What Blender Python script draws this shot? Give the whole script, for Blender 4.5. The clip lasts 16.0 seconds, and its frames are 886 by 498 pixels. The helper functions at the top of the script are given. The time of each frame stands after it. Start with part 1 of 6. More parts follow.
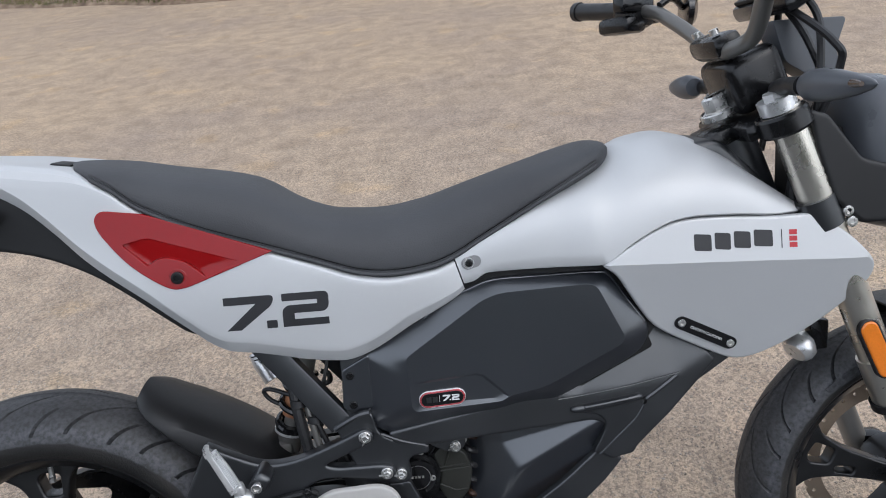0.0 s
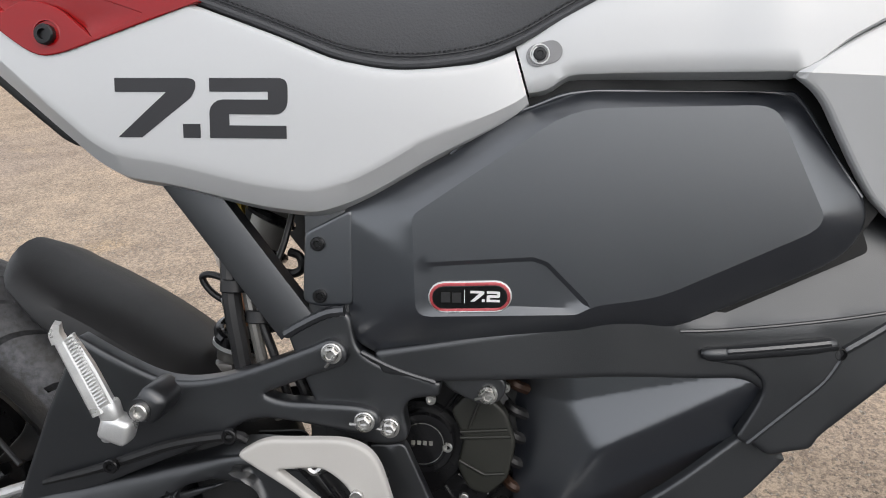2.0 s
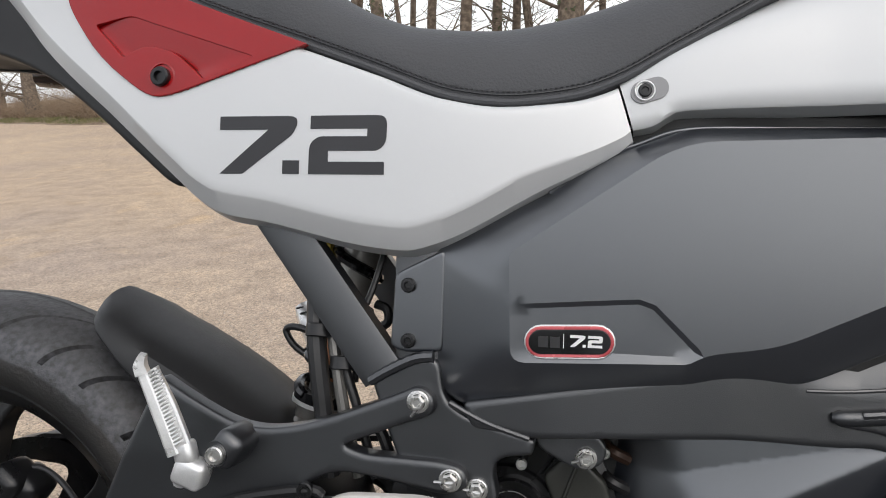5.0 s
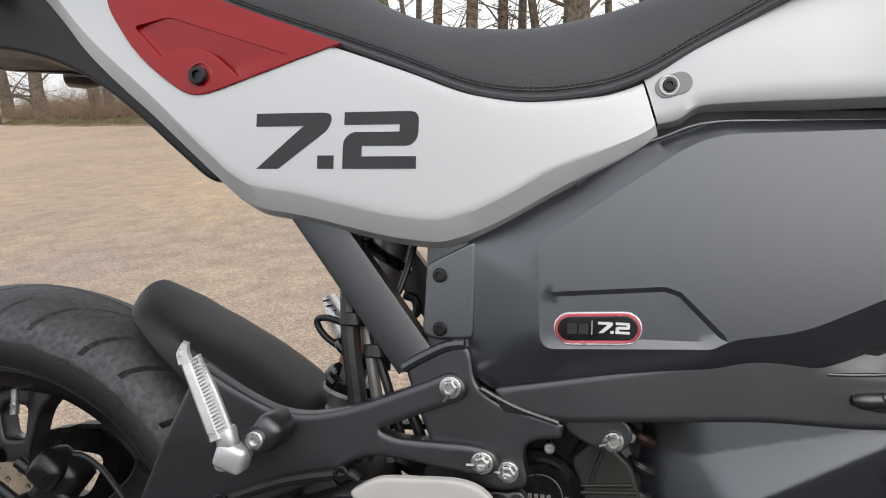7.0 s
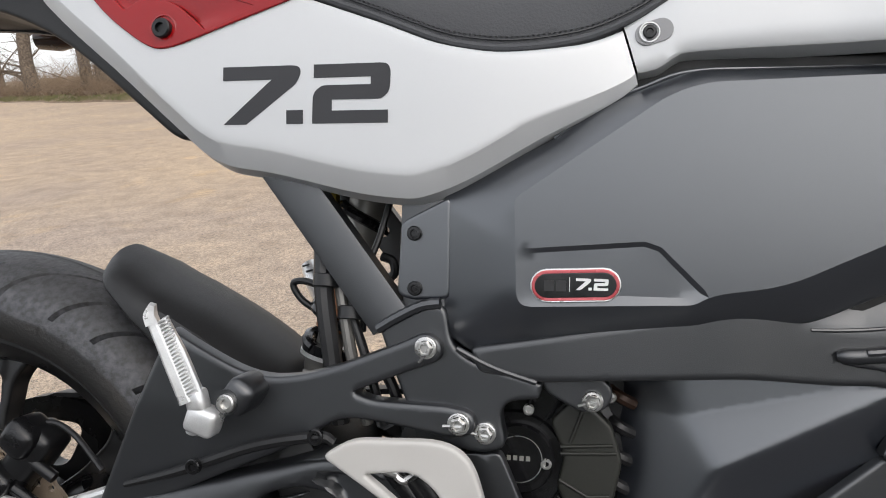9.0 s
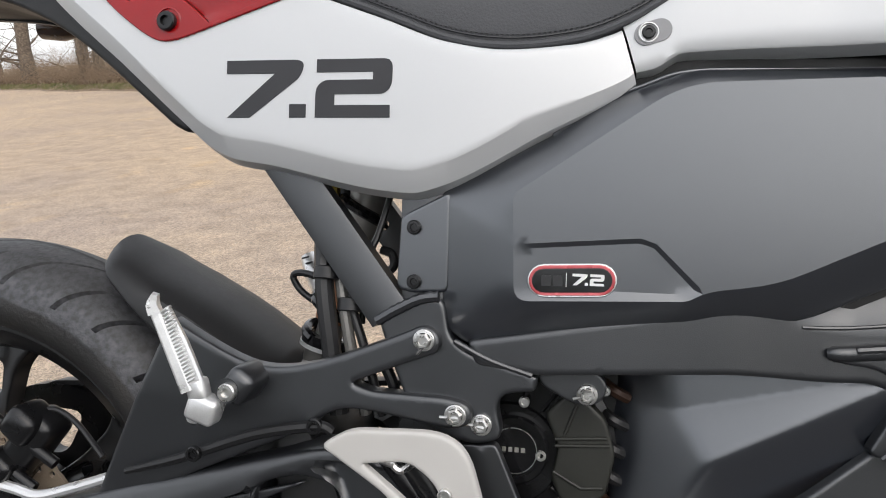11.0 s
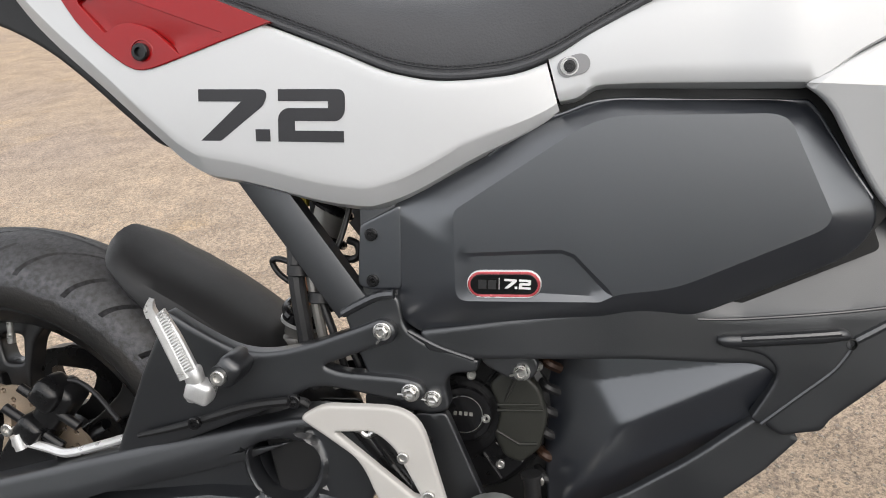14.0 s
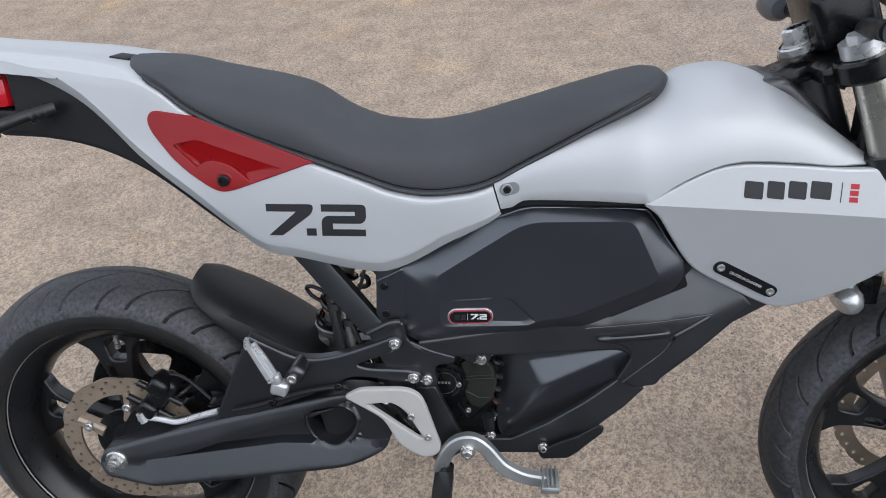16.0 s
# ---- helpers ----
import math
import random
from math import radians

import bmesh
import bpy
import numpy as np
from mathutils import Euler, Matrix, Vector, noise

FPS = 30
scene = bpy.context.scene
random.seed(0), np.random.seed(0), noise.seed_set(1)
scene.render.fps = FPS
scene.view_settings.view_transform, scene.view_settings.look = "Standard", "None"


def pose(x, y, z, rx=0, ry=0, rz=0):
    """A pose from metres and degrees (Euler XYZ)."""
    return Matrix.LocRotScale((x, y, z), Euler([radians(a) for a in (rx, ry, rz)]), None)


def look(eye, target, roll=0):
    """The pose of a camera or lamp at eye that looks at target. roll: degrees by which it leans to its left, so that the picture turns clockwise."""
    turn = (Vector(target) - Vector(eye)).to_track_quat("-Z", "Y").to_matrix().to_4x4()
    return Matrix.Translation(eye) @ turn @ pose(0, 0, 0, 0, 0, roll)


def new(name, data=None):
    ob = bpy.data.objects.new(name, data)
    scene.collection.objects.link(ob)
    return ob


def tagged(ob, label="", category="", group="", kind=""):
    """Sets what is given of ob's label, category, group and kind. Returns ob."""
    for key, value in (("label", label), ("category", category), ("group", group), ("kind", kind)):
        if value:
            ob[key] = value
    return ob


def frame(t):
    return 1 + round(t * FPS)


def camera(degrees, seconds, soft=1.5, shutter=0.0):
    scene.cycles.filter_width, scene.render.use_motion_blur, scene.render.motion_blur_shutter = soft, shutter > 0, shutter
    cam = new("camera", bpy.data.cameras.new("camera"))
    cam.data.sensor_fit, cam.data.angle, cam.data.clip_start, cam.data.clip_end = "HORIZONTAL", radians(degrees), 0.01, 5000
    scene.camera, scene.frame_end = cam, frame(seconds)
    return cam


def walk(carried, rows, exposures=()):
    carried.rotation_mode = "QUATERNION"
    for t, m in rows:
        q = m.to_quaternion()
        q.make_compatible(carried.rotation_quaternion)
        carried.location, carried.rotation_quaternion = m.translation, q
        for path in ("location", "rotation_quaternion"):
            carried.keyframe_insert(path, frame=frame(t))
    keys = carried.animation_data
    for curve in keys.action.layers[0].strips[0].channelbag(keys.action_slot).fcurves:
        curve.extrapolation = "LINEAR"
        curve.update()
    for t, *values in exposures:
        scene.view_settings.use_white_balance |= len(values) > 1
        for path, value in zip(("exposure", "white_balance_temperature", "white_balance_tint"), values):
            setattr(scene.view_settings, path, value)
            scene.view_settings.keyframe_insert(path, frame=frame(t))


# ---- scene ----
cam = camera(62.9, 16.0, 1.0)
PATH = [
    (0.0, 0.6650, -0.8122, 1.2878, 62.78, 5.69, -3.85),
    (0.5, 0.6847, -0.6809, 1.1944, 61.36, 4.87, -3.48),
    (1.0, 0.7182, -0.5844, 1.0648, 57.54, 2.70, 1.49),
    (1.5, 0.7288, -0.5077, 0.9624, 61.01, 2.79, 4.46),
    (2.0, 0.7032, -0.4939, 0.8901, 66.17, 3.72, 5.81),
    (2.5, 0.6863, -0.5048, 0.8545, 70.50, 4.38, 6.87),
    (3.0, 0.6740, -0.5154, 0.8523, 73.81, 3.58, 8.47),
    (3.5, 0.6814, -0.5129, 0.8406, 75.72, 3.46, 9.40),
    (4.0, 0.6812, -0.4931, 0.8276, 76.23, 3.84, 10.65),
    (6.5, 0.6652, -0.5068, 0.8177, 76.11, 4.13, 11.92),
    (7.0, 0.6615, -0.5194, 0.8200, 76.14, 4.40, 11.95),
    (7.5, 0.6605, -0.5194, 0.8150, 75.81, 4.39, 11.64),
    (8.0, 0.6642, -0.5099, 0.8067, 75.37, 4.54, 11.50),
    (8.5, 0.6732, -0.5033, 0.8002, 74.72, 4.62, 11.51),
    (9.0, 0.6752, -0.5022, 0.7997, 74.14, 4.79, 11.59),
    (11.5, 0.6758, -0.5121, 0.8028, 73.58, 3.92, 11.57),
    (12.0, 0.6806, -0.5055, 0.7996, 73.42, 4.02, 11.61),
    (12.5, 0.6943, -0.4984, 0.7961, 73.12, 4.08, 11.42),
    (13.0, 0.7082, -0.5065, 0.7939, 72.76, 4.17, 11.32),
    (13.5, 0.7112, -0.5130, 0.8019, 70.93, 4.78, 11.00),
    (14.0, 0.7404, -0.5514, 0.9274, 64.99, 5.31, 11.07),
    (14.5, 0.7559, -0.6164, 1.0999, 56.69, 4.03, 8.70),
    (15.0, 0.7362, -0.6918, 1.2526, 54.67, 3.87, 7.12),
    (15.5, 0.7321, -0.7203, 1.3156, 52.30, 4.17, 6.12),
    (16.0, 0.7345, -0.7748, 1.3507, 53.07, 4.85, 4.22),
]
EXPOSURE = [(0.0, 0.08, 6000, 10), (1.0, 0.24, 6350, 10), (2.0, 0.30, 6600, 10), (3.5, 0.30, 6600, 10), (7.0, 0.26, 6650, 10), (9.0, 0.38, 6600, 10), (12.5, 0.48, 6700, 10), (13.5, 0.53, 6800, 10), (14.0, 0.52, 6800, 10), (14.5, 0.42, 6750, 10), (15.0, 0.30, 6600, 10), (15.5, 0.17, 6150, 10), (16.0, 0.08, 6000, 10)]
walk(cam, [(t, pose(*row)) for t, *row in PATH], EXPOSURE)

# ---- light ----
world = bpy.data.worlds.new("overcast")
scene.world = world
world.use_nodes = True
wn, wl = world.node_tree.nodes, world.node_tree.links
sky = wn.new("ShaderNodeTexSky")
sky.sky_type, sky.sun_disc = "NISHITA", False
sky.sun_elevation, sky.sun_rotation = radians(46), radians(140)
sky.dust_density = 3.0
pale = wn.new("ShaderNodeHueSaturation")
pale.inputs["Saturation"].default_value = 0.5
wl.new(sky.outputs["Color"], pale.inputs["Color"])
cloud = wn.new("ShaderNodeMix")
cloud.data_type = "RGBA"
cloud.inputs[0].default_value = 0.6
cloud.inputs[7].default_value = (4.9, 5.0, 5.2, 1)
wl.new(pale.outputs["Color"], cloud.inputs[6])
wl.new(cloud.outputs[2], wn["Background"].inputs["Color"])
wn["Background"].inputs["Strength"].default_value = 0.22
sun = new("sun", bpy.data.lights.new("sun", "SUN"))
sun.data.energy, sun.data.angle, sun.data.color = 0.42, radians(80), (1.0, 0.985, 0.96)
sun.matrix_world = look((0, 0, 0), (-0.46, 0.50, -0.70))


# ---- materials ----
def shader(name):
    m = bpy.data.materials.new(name)
    m.use_nodes = True
    nt = m.node_tree
    return m, nt.nodes, nt.links, nt.nodes["Principled BSDF"]


def ramp(n, l, src, stops):
    r = n.new("ShaderNodeValToRGB")
    while len(r.color_ramp.elements) < len(stops):
        r.color_ramp.elements.new(0.5)
    for e, (p, c) in zip(r.color_ramp.elements, stops):
        e.position, e.color = p, (*c, 1)
    l.new(src, r.inputs["Fac"])
    return r.outputs["Color"]


def tex(n, l, kind, scale, detail=4.0, coord="Object"):
    c = n.new("ShaderNodeTexCoord")
    t = n.new(kind)
    t.inputs["Scale"].default_value = scale
    if "Detail" in t.inputs:
        t.inputs["Detail"].default_value = detail
    l.new(c.outputs[coord], t.inputs["Vector"])
    return t


def coat(name, color, rough, metal=0.0, vary=0.12, grain=900.0, bump=0.05, wear=14.0, clear=0.0, spec=0.5, rvary=0.12, bumpd=0.0006):
    """A surface with grain, larger blotches of tone and gloss, and fine relief."""
    m, n, l, b = shader(name)
    big, fine = tex(n, l, "ShaderNodeTexNoise", wear, 5), tex(n, l, "ShaderNodeTexNoise", grain, 3)
    mix = n.new("ShaderNodeMix")
    mix.data_type = "FLOAT"
    mix.inputs[0].default_value = 0.45
    l.new(big.outputs["Fac"], mix.inputs[2])
    l.new(fine.outputs["Fac"], mix.inputs[3])
    lo, hi = [c * (1 - vary) for c in color], [min(1, c * (1 + vary)) for c in color]
    l.new(ramp(n, l, mix.outputs[0], [(0.3, lo), (0.7, hi)]), b.inputs["Base Color"])
    mr = n.new("ShaderNodeMapRange")
    mr.inputs["From Min"].default_value, mr.inputs["From Max"].default_value = 0.3, 0.7
    mr.inputs["To Min"].default_value, mr.inputs["To Max"].default_value = max(0.03, rough - rvary), min(1, rough + rvary)
    l.new(big.outputs["Fac"], mr.inputs["Value"])
    l.new(mr.outputs["Result"], b.inputs["Roughness"])
    b.inputs["Metallic"].default_value = metal
    b.inputs["Specular IOR Level"].default_value = spec
    b.inputs["Coat Weight"].default_value = clear
    b.inputs["Coat Roughness"].default_value = 0.25
    if bump:
        bp = n.new("ShaderNodeBump")
        bp.inputs["Strength"].default_value, bp.inputs["Distance"].default_value = bump, bumpd
        l.new(fine.outputs["Fac"], bp.inputs["Height"])
        l.new(bp.outputs["Normal"], b.inputs["Normal"])
    return m


def toned(m, tint, ior=1.5):
    """Gives a coat's reflections a cast, and sets how strong they are."""
    b = m.node_tree.nodes["Principled BSDF"]
    b.inputs["Specular Tint"].default_value = (*tint, 1)
    b.inputs["IOR"].default_value = ior
    return m


SILVER = coat("satin_silver_paint", (0.565, 0.572, 0.576), 0.42, 0.3, 0.04, 2500, 0.05, 5, 0.12, rvary=0.03)
RED = coat("red_paint", (0.27, 0.003, 0.0045), 0.20, 0.0, 0.06, 1500, 0.03, 9, 0.30, spec=0.35, rvary=0.06)
PLASTIC = coat("black_textured_plastic", (0.0085, 0.0085, 0.0092), 0.48, 0.0, 0.12, 1800, 0.25, 10, rvary=0.05)
CASE = toned(coat("battery_case_satin_black", (0.0076, 0.0090, 0.0135), 0.33, 0.0, 0.10, 2200, 0.10, 6, 0.9, spec=1.0, rvary=0.04), (0.93, 0.965, 1.0), 1.68)
FRAME = toned(coat("black_powder_coat", (0.0065, 0.0072, 0.0092), 0.40, 0.0, 0.12, 1400, 0.18, 12, 0.3, spec=0.9, rvary=0.06), (0.96, 0.98, 1.0), 1.6)
CAST = coat("black_cast_metal", (0.007, 0.007, 0.0078), 0.27, 0.1, 0.2, 700, 0.12, 20)
GLOSSY = coat("gloss_black", (0.008, 0.008, 0.009), 0.16, 0.0, 0.1, 800, 0.0, 20, 0.3)
# near-black: black plastic parts, and painted shade in holes, gaps and bays
DARK = coat("black_plastic_recess_shade", (0.004, 0.004, 0.0042), 0.6, 0.0, 0.2, 700, 0.1, 15)
ZINC = coat("zinc_plated_steel", (0.66, 0.65, 0.63), 0.3, 0.95, 0.12, 600, 0.08, 90, rvary=0.1)
ALU = coat("cast_aluminium", (0.74, 0.74, 0.735), 0.34, 0.7, 0.10, 700, 0.2, 60, rvary=0.1)
PEDAL = coat("brushed_aluminium", (0.55, 0.56, 0.55), 0.42, 0.85, 0.1, 900, 0.1, 40)
FORK = coat("champagne_anodised", (0.66, 0.63, 0.56), 0.3, 0.9, 0.06, 900, 0.03, 15)
BRONZE = coat("brake_disc_steel", (0.42, 0.335, 0.255), 0.42, 0.6, 0.12, 500, 0.1, 40)
GUARD = coat("off_white_plastic", (0.50, 0.485, 0.46), 0.45, 0.0, 0.05, 1500, 0.12, 18)
DECAL = coat("dark_grey_vinyl", (0.022, 0.022, 0.025), 0.45, 0.0, 0.08, 900, 0.02, 25)
DECALRED = coat("red_vinyl", (0.5, 0.03, 0.04), 0.4, 0.0, 0.05, 900, 0.0, 25)
WHITEINK = coat("white_ink", (0.75, 0.75, 0.74), 0.4, 0.0, 0.04, 900, 0.0, 25)
GREYINK = coat("grey_ink", (0.022, 0.022, 0.023), 0.4, 0.0, 0.04, 900, 0.0, 25)
REDRIM = coat("red_badge_rim", (0.48, 0.075, 0.085), 0.28, 0.3, 0.06, 900, 0.0, 25, 0.4)
AMBER = coat("amber_reflector", (0.75, 0.2, 0.015), 0.15, 0.0, 0.12, 300, 0.3, 30, 0.6)
LENS = coat("red_lens", (0.55, 0.01, 0.02), 0.1, 0.0, 0.1, 300, 0.0, 30, 0.8)
BROWNLENS = coat("smoked_amber_lens", (0.055, 0.028, 0.014), 0.18, 0.0, 0.1, 300, 0.0, 30, 0.5)
COPPER = coat("copper_winding", (0.045, 0.022, 0.013), 0.45, 0.3, 0.2, 500, 0.1, 60)
YELLOW = coat("yellow_sticker", (0.5, 0.36, 0.05), 0.5, 0.0, 0.1, 500, 0.0, 60)
GREYBODY = coat("grey_anodised_body", (0.17, 0.165, 0.155), 0.4, 0.5, 0.1, 700, 0.05, 30)
OLIVE = coat("dark_olive_cast_cover", (0.019, 0.0195, 0.0155), 0.5, 0.0, 0.2, 600, 0.15, 20)
BRICK = coat("terracotta_bump_rubber", (0.30, 0.13, 0.06), 0.5, 0.0, 0.12, 700, 0.05, 30)
# near-black rubber that paints the shade on the tread groove floors
GROOVE_SHADE = coat("shaded_groove_rubber", (0.006, 0.006, 0.0062), 0.75, 0.0, 0.1, 700, 0.05, 30, spec=0.2)
RIM = coat("gloss_black_wheel_paint", (0.008, 0.008, 0.0088), 0.34, 0.0, 0.15, 900, 0.05, 20, 0.25, spec=0.5)
DAMPER = coat("bare_grey_damper", (0.33, 0.32, 0.30), 0.38, 0.4, 0.08, 700, 0.05, 30)
CABLE = coat("cable_rubber", (0.013, 0.013, 0.014), 0.42, 0.0, 0.2, 500, 0.1, 50)
# darker copy of SILVER: the hollow's shade is put into its grey
DISH = coat("shaded_silver_dish", (0.27, 0.27, 0.275), 0.5, 0.2, 0.06, 900, 0.03, 20)
MESHGREY = coat("visor_grey_plastic", (0.085, 0.091, 0.102), 0.36, 0.0, 0.1, 1200, 0.05, 12)


def seat_vinyl():
    m, n, l, b = shader("grey_black_seat_vinyl")
    v = tex(n, l, "ShaderNodeTexVoronoi", 420, coord="Object")
    big = tex(n, l, "ShaderNodeTexNoise", 7, 5)
    l.new(ramp(n, l, big.outputs["Fac"], [(0.3, (0.043, 0.044, 0.048)), (0.7, (0.056, 0.058, 0.063))]), b.inputs["Base Color"])
    b.inputs["Roughness"].default_value = 0.62
    bp = n.new("ShaderNodeBump")
    bp.inputs["Strength"].default_value, bp.inputs["Distance"].default_value = 0.35, 0.0008
    l.new(v.outputs["Distance"], bp.inputs["Height"])
    l.new(bp.outputs["Normal"], b.inputs["Normal"])
    return m


def rubber(r0, r1):
    """Tyre rubber; between two radii a grey shoulder band of dust and painted skylight."""
    m, n, l, b = shader("tyre_rubber")
    big, fine = tex(n, l, "ShaderNodeTexNoise", 9, 6), tex(n, l, "ShaderNodeTexNoise", 260, 4)
    l.new(ramp(n, l, big.outputs["Fac"], [(0.3, (0.012, 0.012, 0.0122)), (0.55, (0.019, 0.018, 0.017)), (0.72, (0.036, 0.031, 0.026))]), b.inputs["Base Color"])
    flat_axis = n.new("ShaderNodeVectorMath")
    flat_axis.operation = "MULTIPLY"
    flat_axis.inputs[1].default_value = (1, 0, 1)
    co = n.new("ShaderNodeTexCoord")
    l.new(co.outputs["Object"], flat_axis.inputs[0])
    rad = n.new("ShaderNodeVectorMath")
    rad.operation = "LENGTH"
    l.new(flat_axis.outputs[0], rad.inputs[0])
    patch = tex(n, l, "ShaderNodeTexNoise", 22, 7)
    jit = n.new("ShaderNodeMath")
    jit.operation = "MULTIPLY_ADD"
    jit.inputs[1].default_value = 0.012
    l.new(patch.outputs["Fac"], jit.inputs[0])
    l.new(rad.outputs["Value"], jit.inputs[2])
    span = n.new("ShaderNodeMapRange")
    span.inputs["From Min"].default_value, span.inputs["From Max"].default_value = r0, r1
    l.new(jit.outputs[0], span.inputs["Value"])
    band = ramp(n, l, span.outputs["Result"], [(0.0, (0, 0, 0)), (0.05, (0.75, 0.75, 0.75)), (0.35, (0.95, 0.95, 0.95)), (0.5, (0.6, 0.6, 0.6)), (0.75, (0.42, 0.42, 0.42)), (1.0, (0.5, 0.5, 0.5))])
    dust_and_skylight = n.new("ShaderNodeMix")
    dust_and_skylight.data_type = "RGBA"
    l.new(band, dust_and_skylight.inputs[0])
    l.new(b.inputs["Base Color"].links[0].from_socket, dust_and_skylight.inputs[6])
    scuff = ramp(n, l, tex(n, l, "ShaderNodeTexNoise", 150, 10).outputs["Fac"], [(0.36, (0.036, 0.036, 0.038)), (0.5, (0.062, 0.064, 0.071)), (0.66, (0.090, 0.090, 0.096))])
    l.new(scuff, dust_and_skylight.inputs[7])
    l.new(dust_and_skylight.outputs[2], b.inputs["Base Color"])
    b.inputs["Roughness"].default_value = 0.56
    bp = n.new("ShaderNodeBump")
    bp.inputs["Strength"].default_value, bp.inputs["Distance"].default_value = 0.5, 0.0016
    l.new(fine.outputs["Fac"], bp.inputs["Height"])
    l.new(bp.outputs["Normal"], b.inputs["Normal"])
    return m


def asphalt():
    """Worn tan asphalt: exposed grit in two sizes, broad grey and tan areas, pale ochre patches."""
    m, n, l, b = shader("worn_tan_asphalt")
    stones, small = tex(n, l, "ShaderNodeTexVoronoi", 230), tex(n, l, "ShaderNodeTexVoronoi", 110)
    big, mid = tex(n, l, "ShaderNodeTexNoise", 0.55, 5), tex(n, l, "ShaderNodeTexNoise", 6, 8)
    pale, sand = tex(n, l, "ShaderNodeTexNoise", 2.3, 9), tex(n, l, "ShaderNodeTexNoise", 420, 3)
    base = ramp(n, l, big.outputs["Fac"], [(0.34, (0.230, 0.188, 0.158)), (0.5, (0.258, 0.209, 0.166)), (0.66, (0.283, 0.229, 0.178))])
    grit = ramp(n, l, stones.outputs["Color"], [(0.06, (0.78, 0.72, 0.66)), (0.30, (0.92, 0.90, 0.88)), (0.62, (1.0, 0.985, 0.96)), (0.80, (1.10, 1.08, 1.05)), (0.95, (1.6, 1.57, 1.52))])
    fleck = ramp(n, l, small.outputs["Color"], [(0.04, (0.78, 0.73, 0.67)), (0.14, (0.98, 0.97, 0.96)), (0.80, (1.02, 1.0, 0.98)), (0.97, (1.5, 1.46, 1.38))])
    patch = ramp(n, l, mid.outputs["Fac"], [(0.30, (0.82, 0.81, 0.80)), (0.52, (1.0, 1.0, 1.0)), (0.68, (1.13, 1.11, 1.08))])
    ochre = ramp(n, l, pale.outputs["Fac"], [(0.60, (1.0, 1.0, 1.0)), (0.66, (1.10, 1.06, 0.97)), (0.75, (1.18, 1.11, 0.96))])
    dust = ramp(n, l, sand.outputs["Fac"], [(0.3, (0.84, 0.84, 0.84)), (0.7, (1.16, 1.16, 1.16))])
    lane = n.new("ShaderNodeSeparateXYZ")
    l.new(mid.inputs["Vector"].links[0].from_socket, lane.inputs[0])
    warp = n.new("ShaderNodeMath")
    warp.operation = "MULTIPLY_ADD"
    warp.inputs[1].default_value = 2.4
    l.new(big.outputs["Fac"], warp.inputs[0])
    l.new(lane.outputs["Y"], warp.inputs[2])
    span = n.new("ShaderNodeMapRange")
    span.inputs["From Min"].default_value, span.inputs["From Max"].default_value = 1.2, 6.0
    l.new(warp.outputs[0], span.inputs["Value"])
    # tone multiplier along y: highest by the bike, lower and greyer farther across
    worn = ramp(n, l, span.outputs["Result"], [(0.0, (0.98, 0.97, 0.94)), (0.16, (0.92, 0.92, 0.91)), (0.45, (0.83, 0.83, 0.84)), (0.75, (0.82, 0.805, 0.79)), (1.0, (0.86, 0.83, 0.78))])
    out = base
    for f in (grit, fleck, patch, ochre, dust, worn):
        mx = n.new("ShaderNodeMix")
        mx.data_type, mx.blend_type = "RGBA", "MULTIPLY"
        mx.inputs[0].default_value = 1.0
        l.new(out, mx.inputs[6])
        l.new(f, mx.inputs[7])
        out = mx.outputs[2]
    l.new(out, b.inputs["Base Color"])
    b.inputs["Roughness"].default_value = 0.8
    bp = n.new("ShaderNodeBump")
    bp.inputs["Strength"].default_value, bp.inputs["Distance"].default_value = 0.6, 0.0025
    l.new(stones.outputs["Distance"], bp.inputs["Height"])
    bp.invert = True
    l.new(bp.outputs["Normal"], b.inputs["Normal"])
    return m


def tonal(name, stops, scale, rough=0.9, bump=0.5, dist=0.02):
    """Natural matter whose tone runs through several colours."""
    m, n, l, b = shader(name)
    t = tex(n, l, "ShaderNodeTexNoise", scale, 8)
    l.new(ramp(n, l, t.outputs["Fac"], stops), b.inputs["Base Color"])
    b.inputs["Roughness"].default_value = rough
    bp = n.new("ShaderNodeBump")
    bp.inputs["Strength"].default_value, bp.inputs["Distance"].default_value = bump, dist
    l.new(t.outputs["Fac"], bp.inputs["Height"])
    l.new(bp.outputs["Normal"], b.inputs["Normal"])
    return m


VINYL, RUBBER, FRONT_RUBBER, ASPHALT = seat_vinyl(), rubber(0.270, 0.324), rubber(0.256, 0.302), asphalt()
LITTER = tonal("leaf_litter_soil", [(0.3, (0.10, 0.066, 0.042)), (0.5, (0.20, 0.138, 0.092)), (0.7, (0.33, 0.25, 0.175))], 7)
GRASS = tonal("winter_grass", [(0.3, (0.085, 0.095, 0.030)), (0.5, (0.15, 0.15, 0.06)), (0.7, (0.22, 0.18, 0.09))], 2.2)
BARK = tonal("grey_brown_bark", [(0.3, (0.07, 0.054, 0.040)), (0.5, (0.13, 0.10, 0.075)), (0.7, (0.23, 0.185, 0.14))], 14)
TWIG = tonal("dry_twigs", [(0.3, (0.15, 0.105, 0.07)), (0.7, (0.36, 0.265, 0.175))], 20)
ADDED_LANE = tonal("added_dark_lane", [(0.3, (0.050, 0.050, 0.052)), (0.7, (0.085, 0.083, 0.081))], 30)
IVY = tonal("ivy_leaves", [(0.3, (0.03, 0.045, 0.02)), (0.7, (0.09, 0.10, 0.045))], 12)
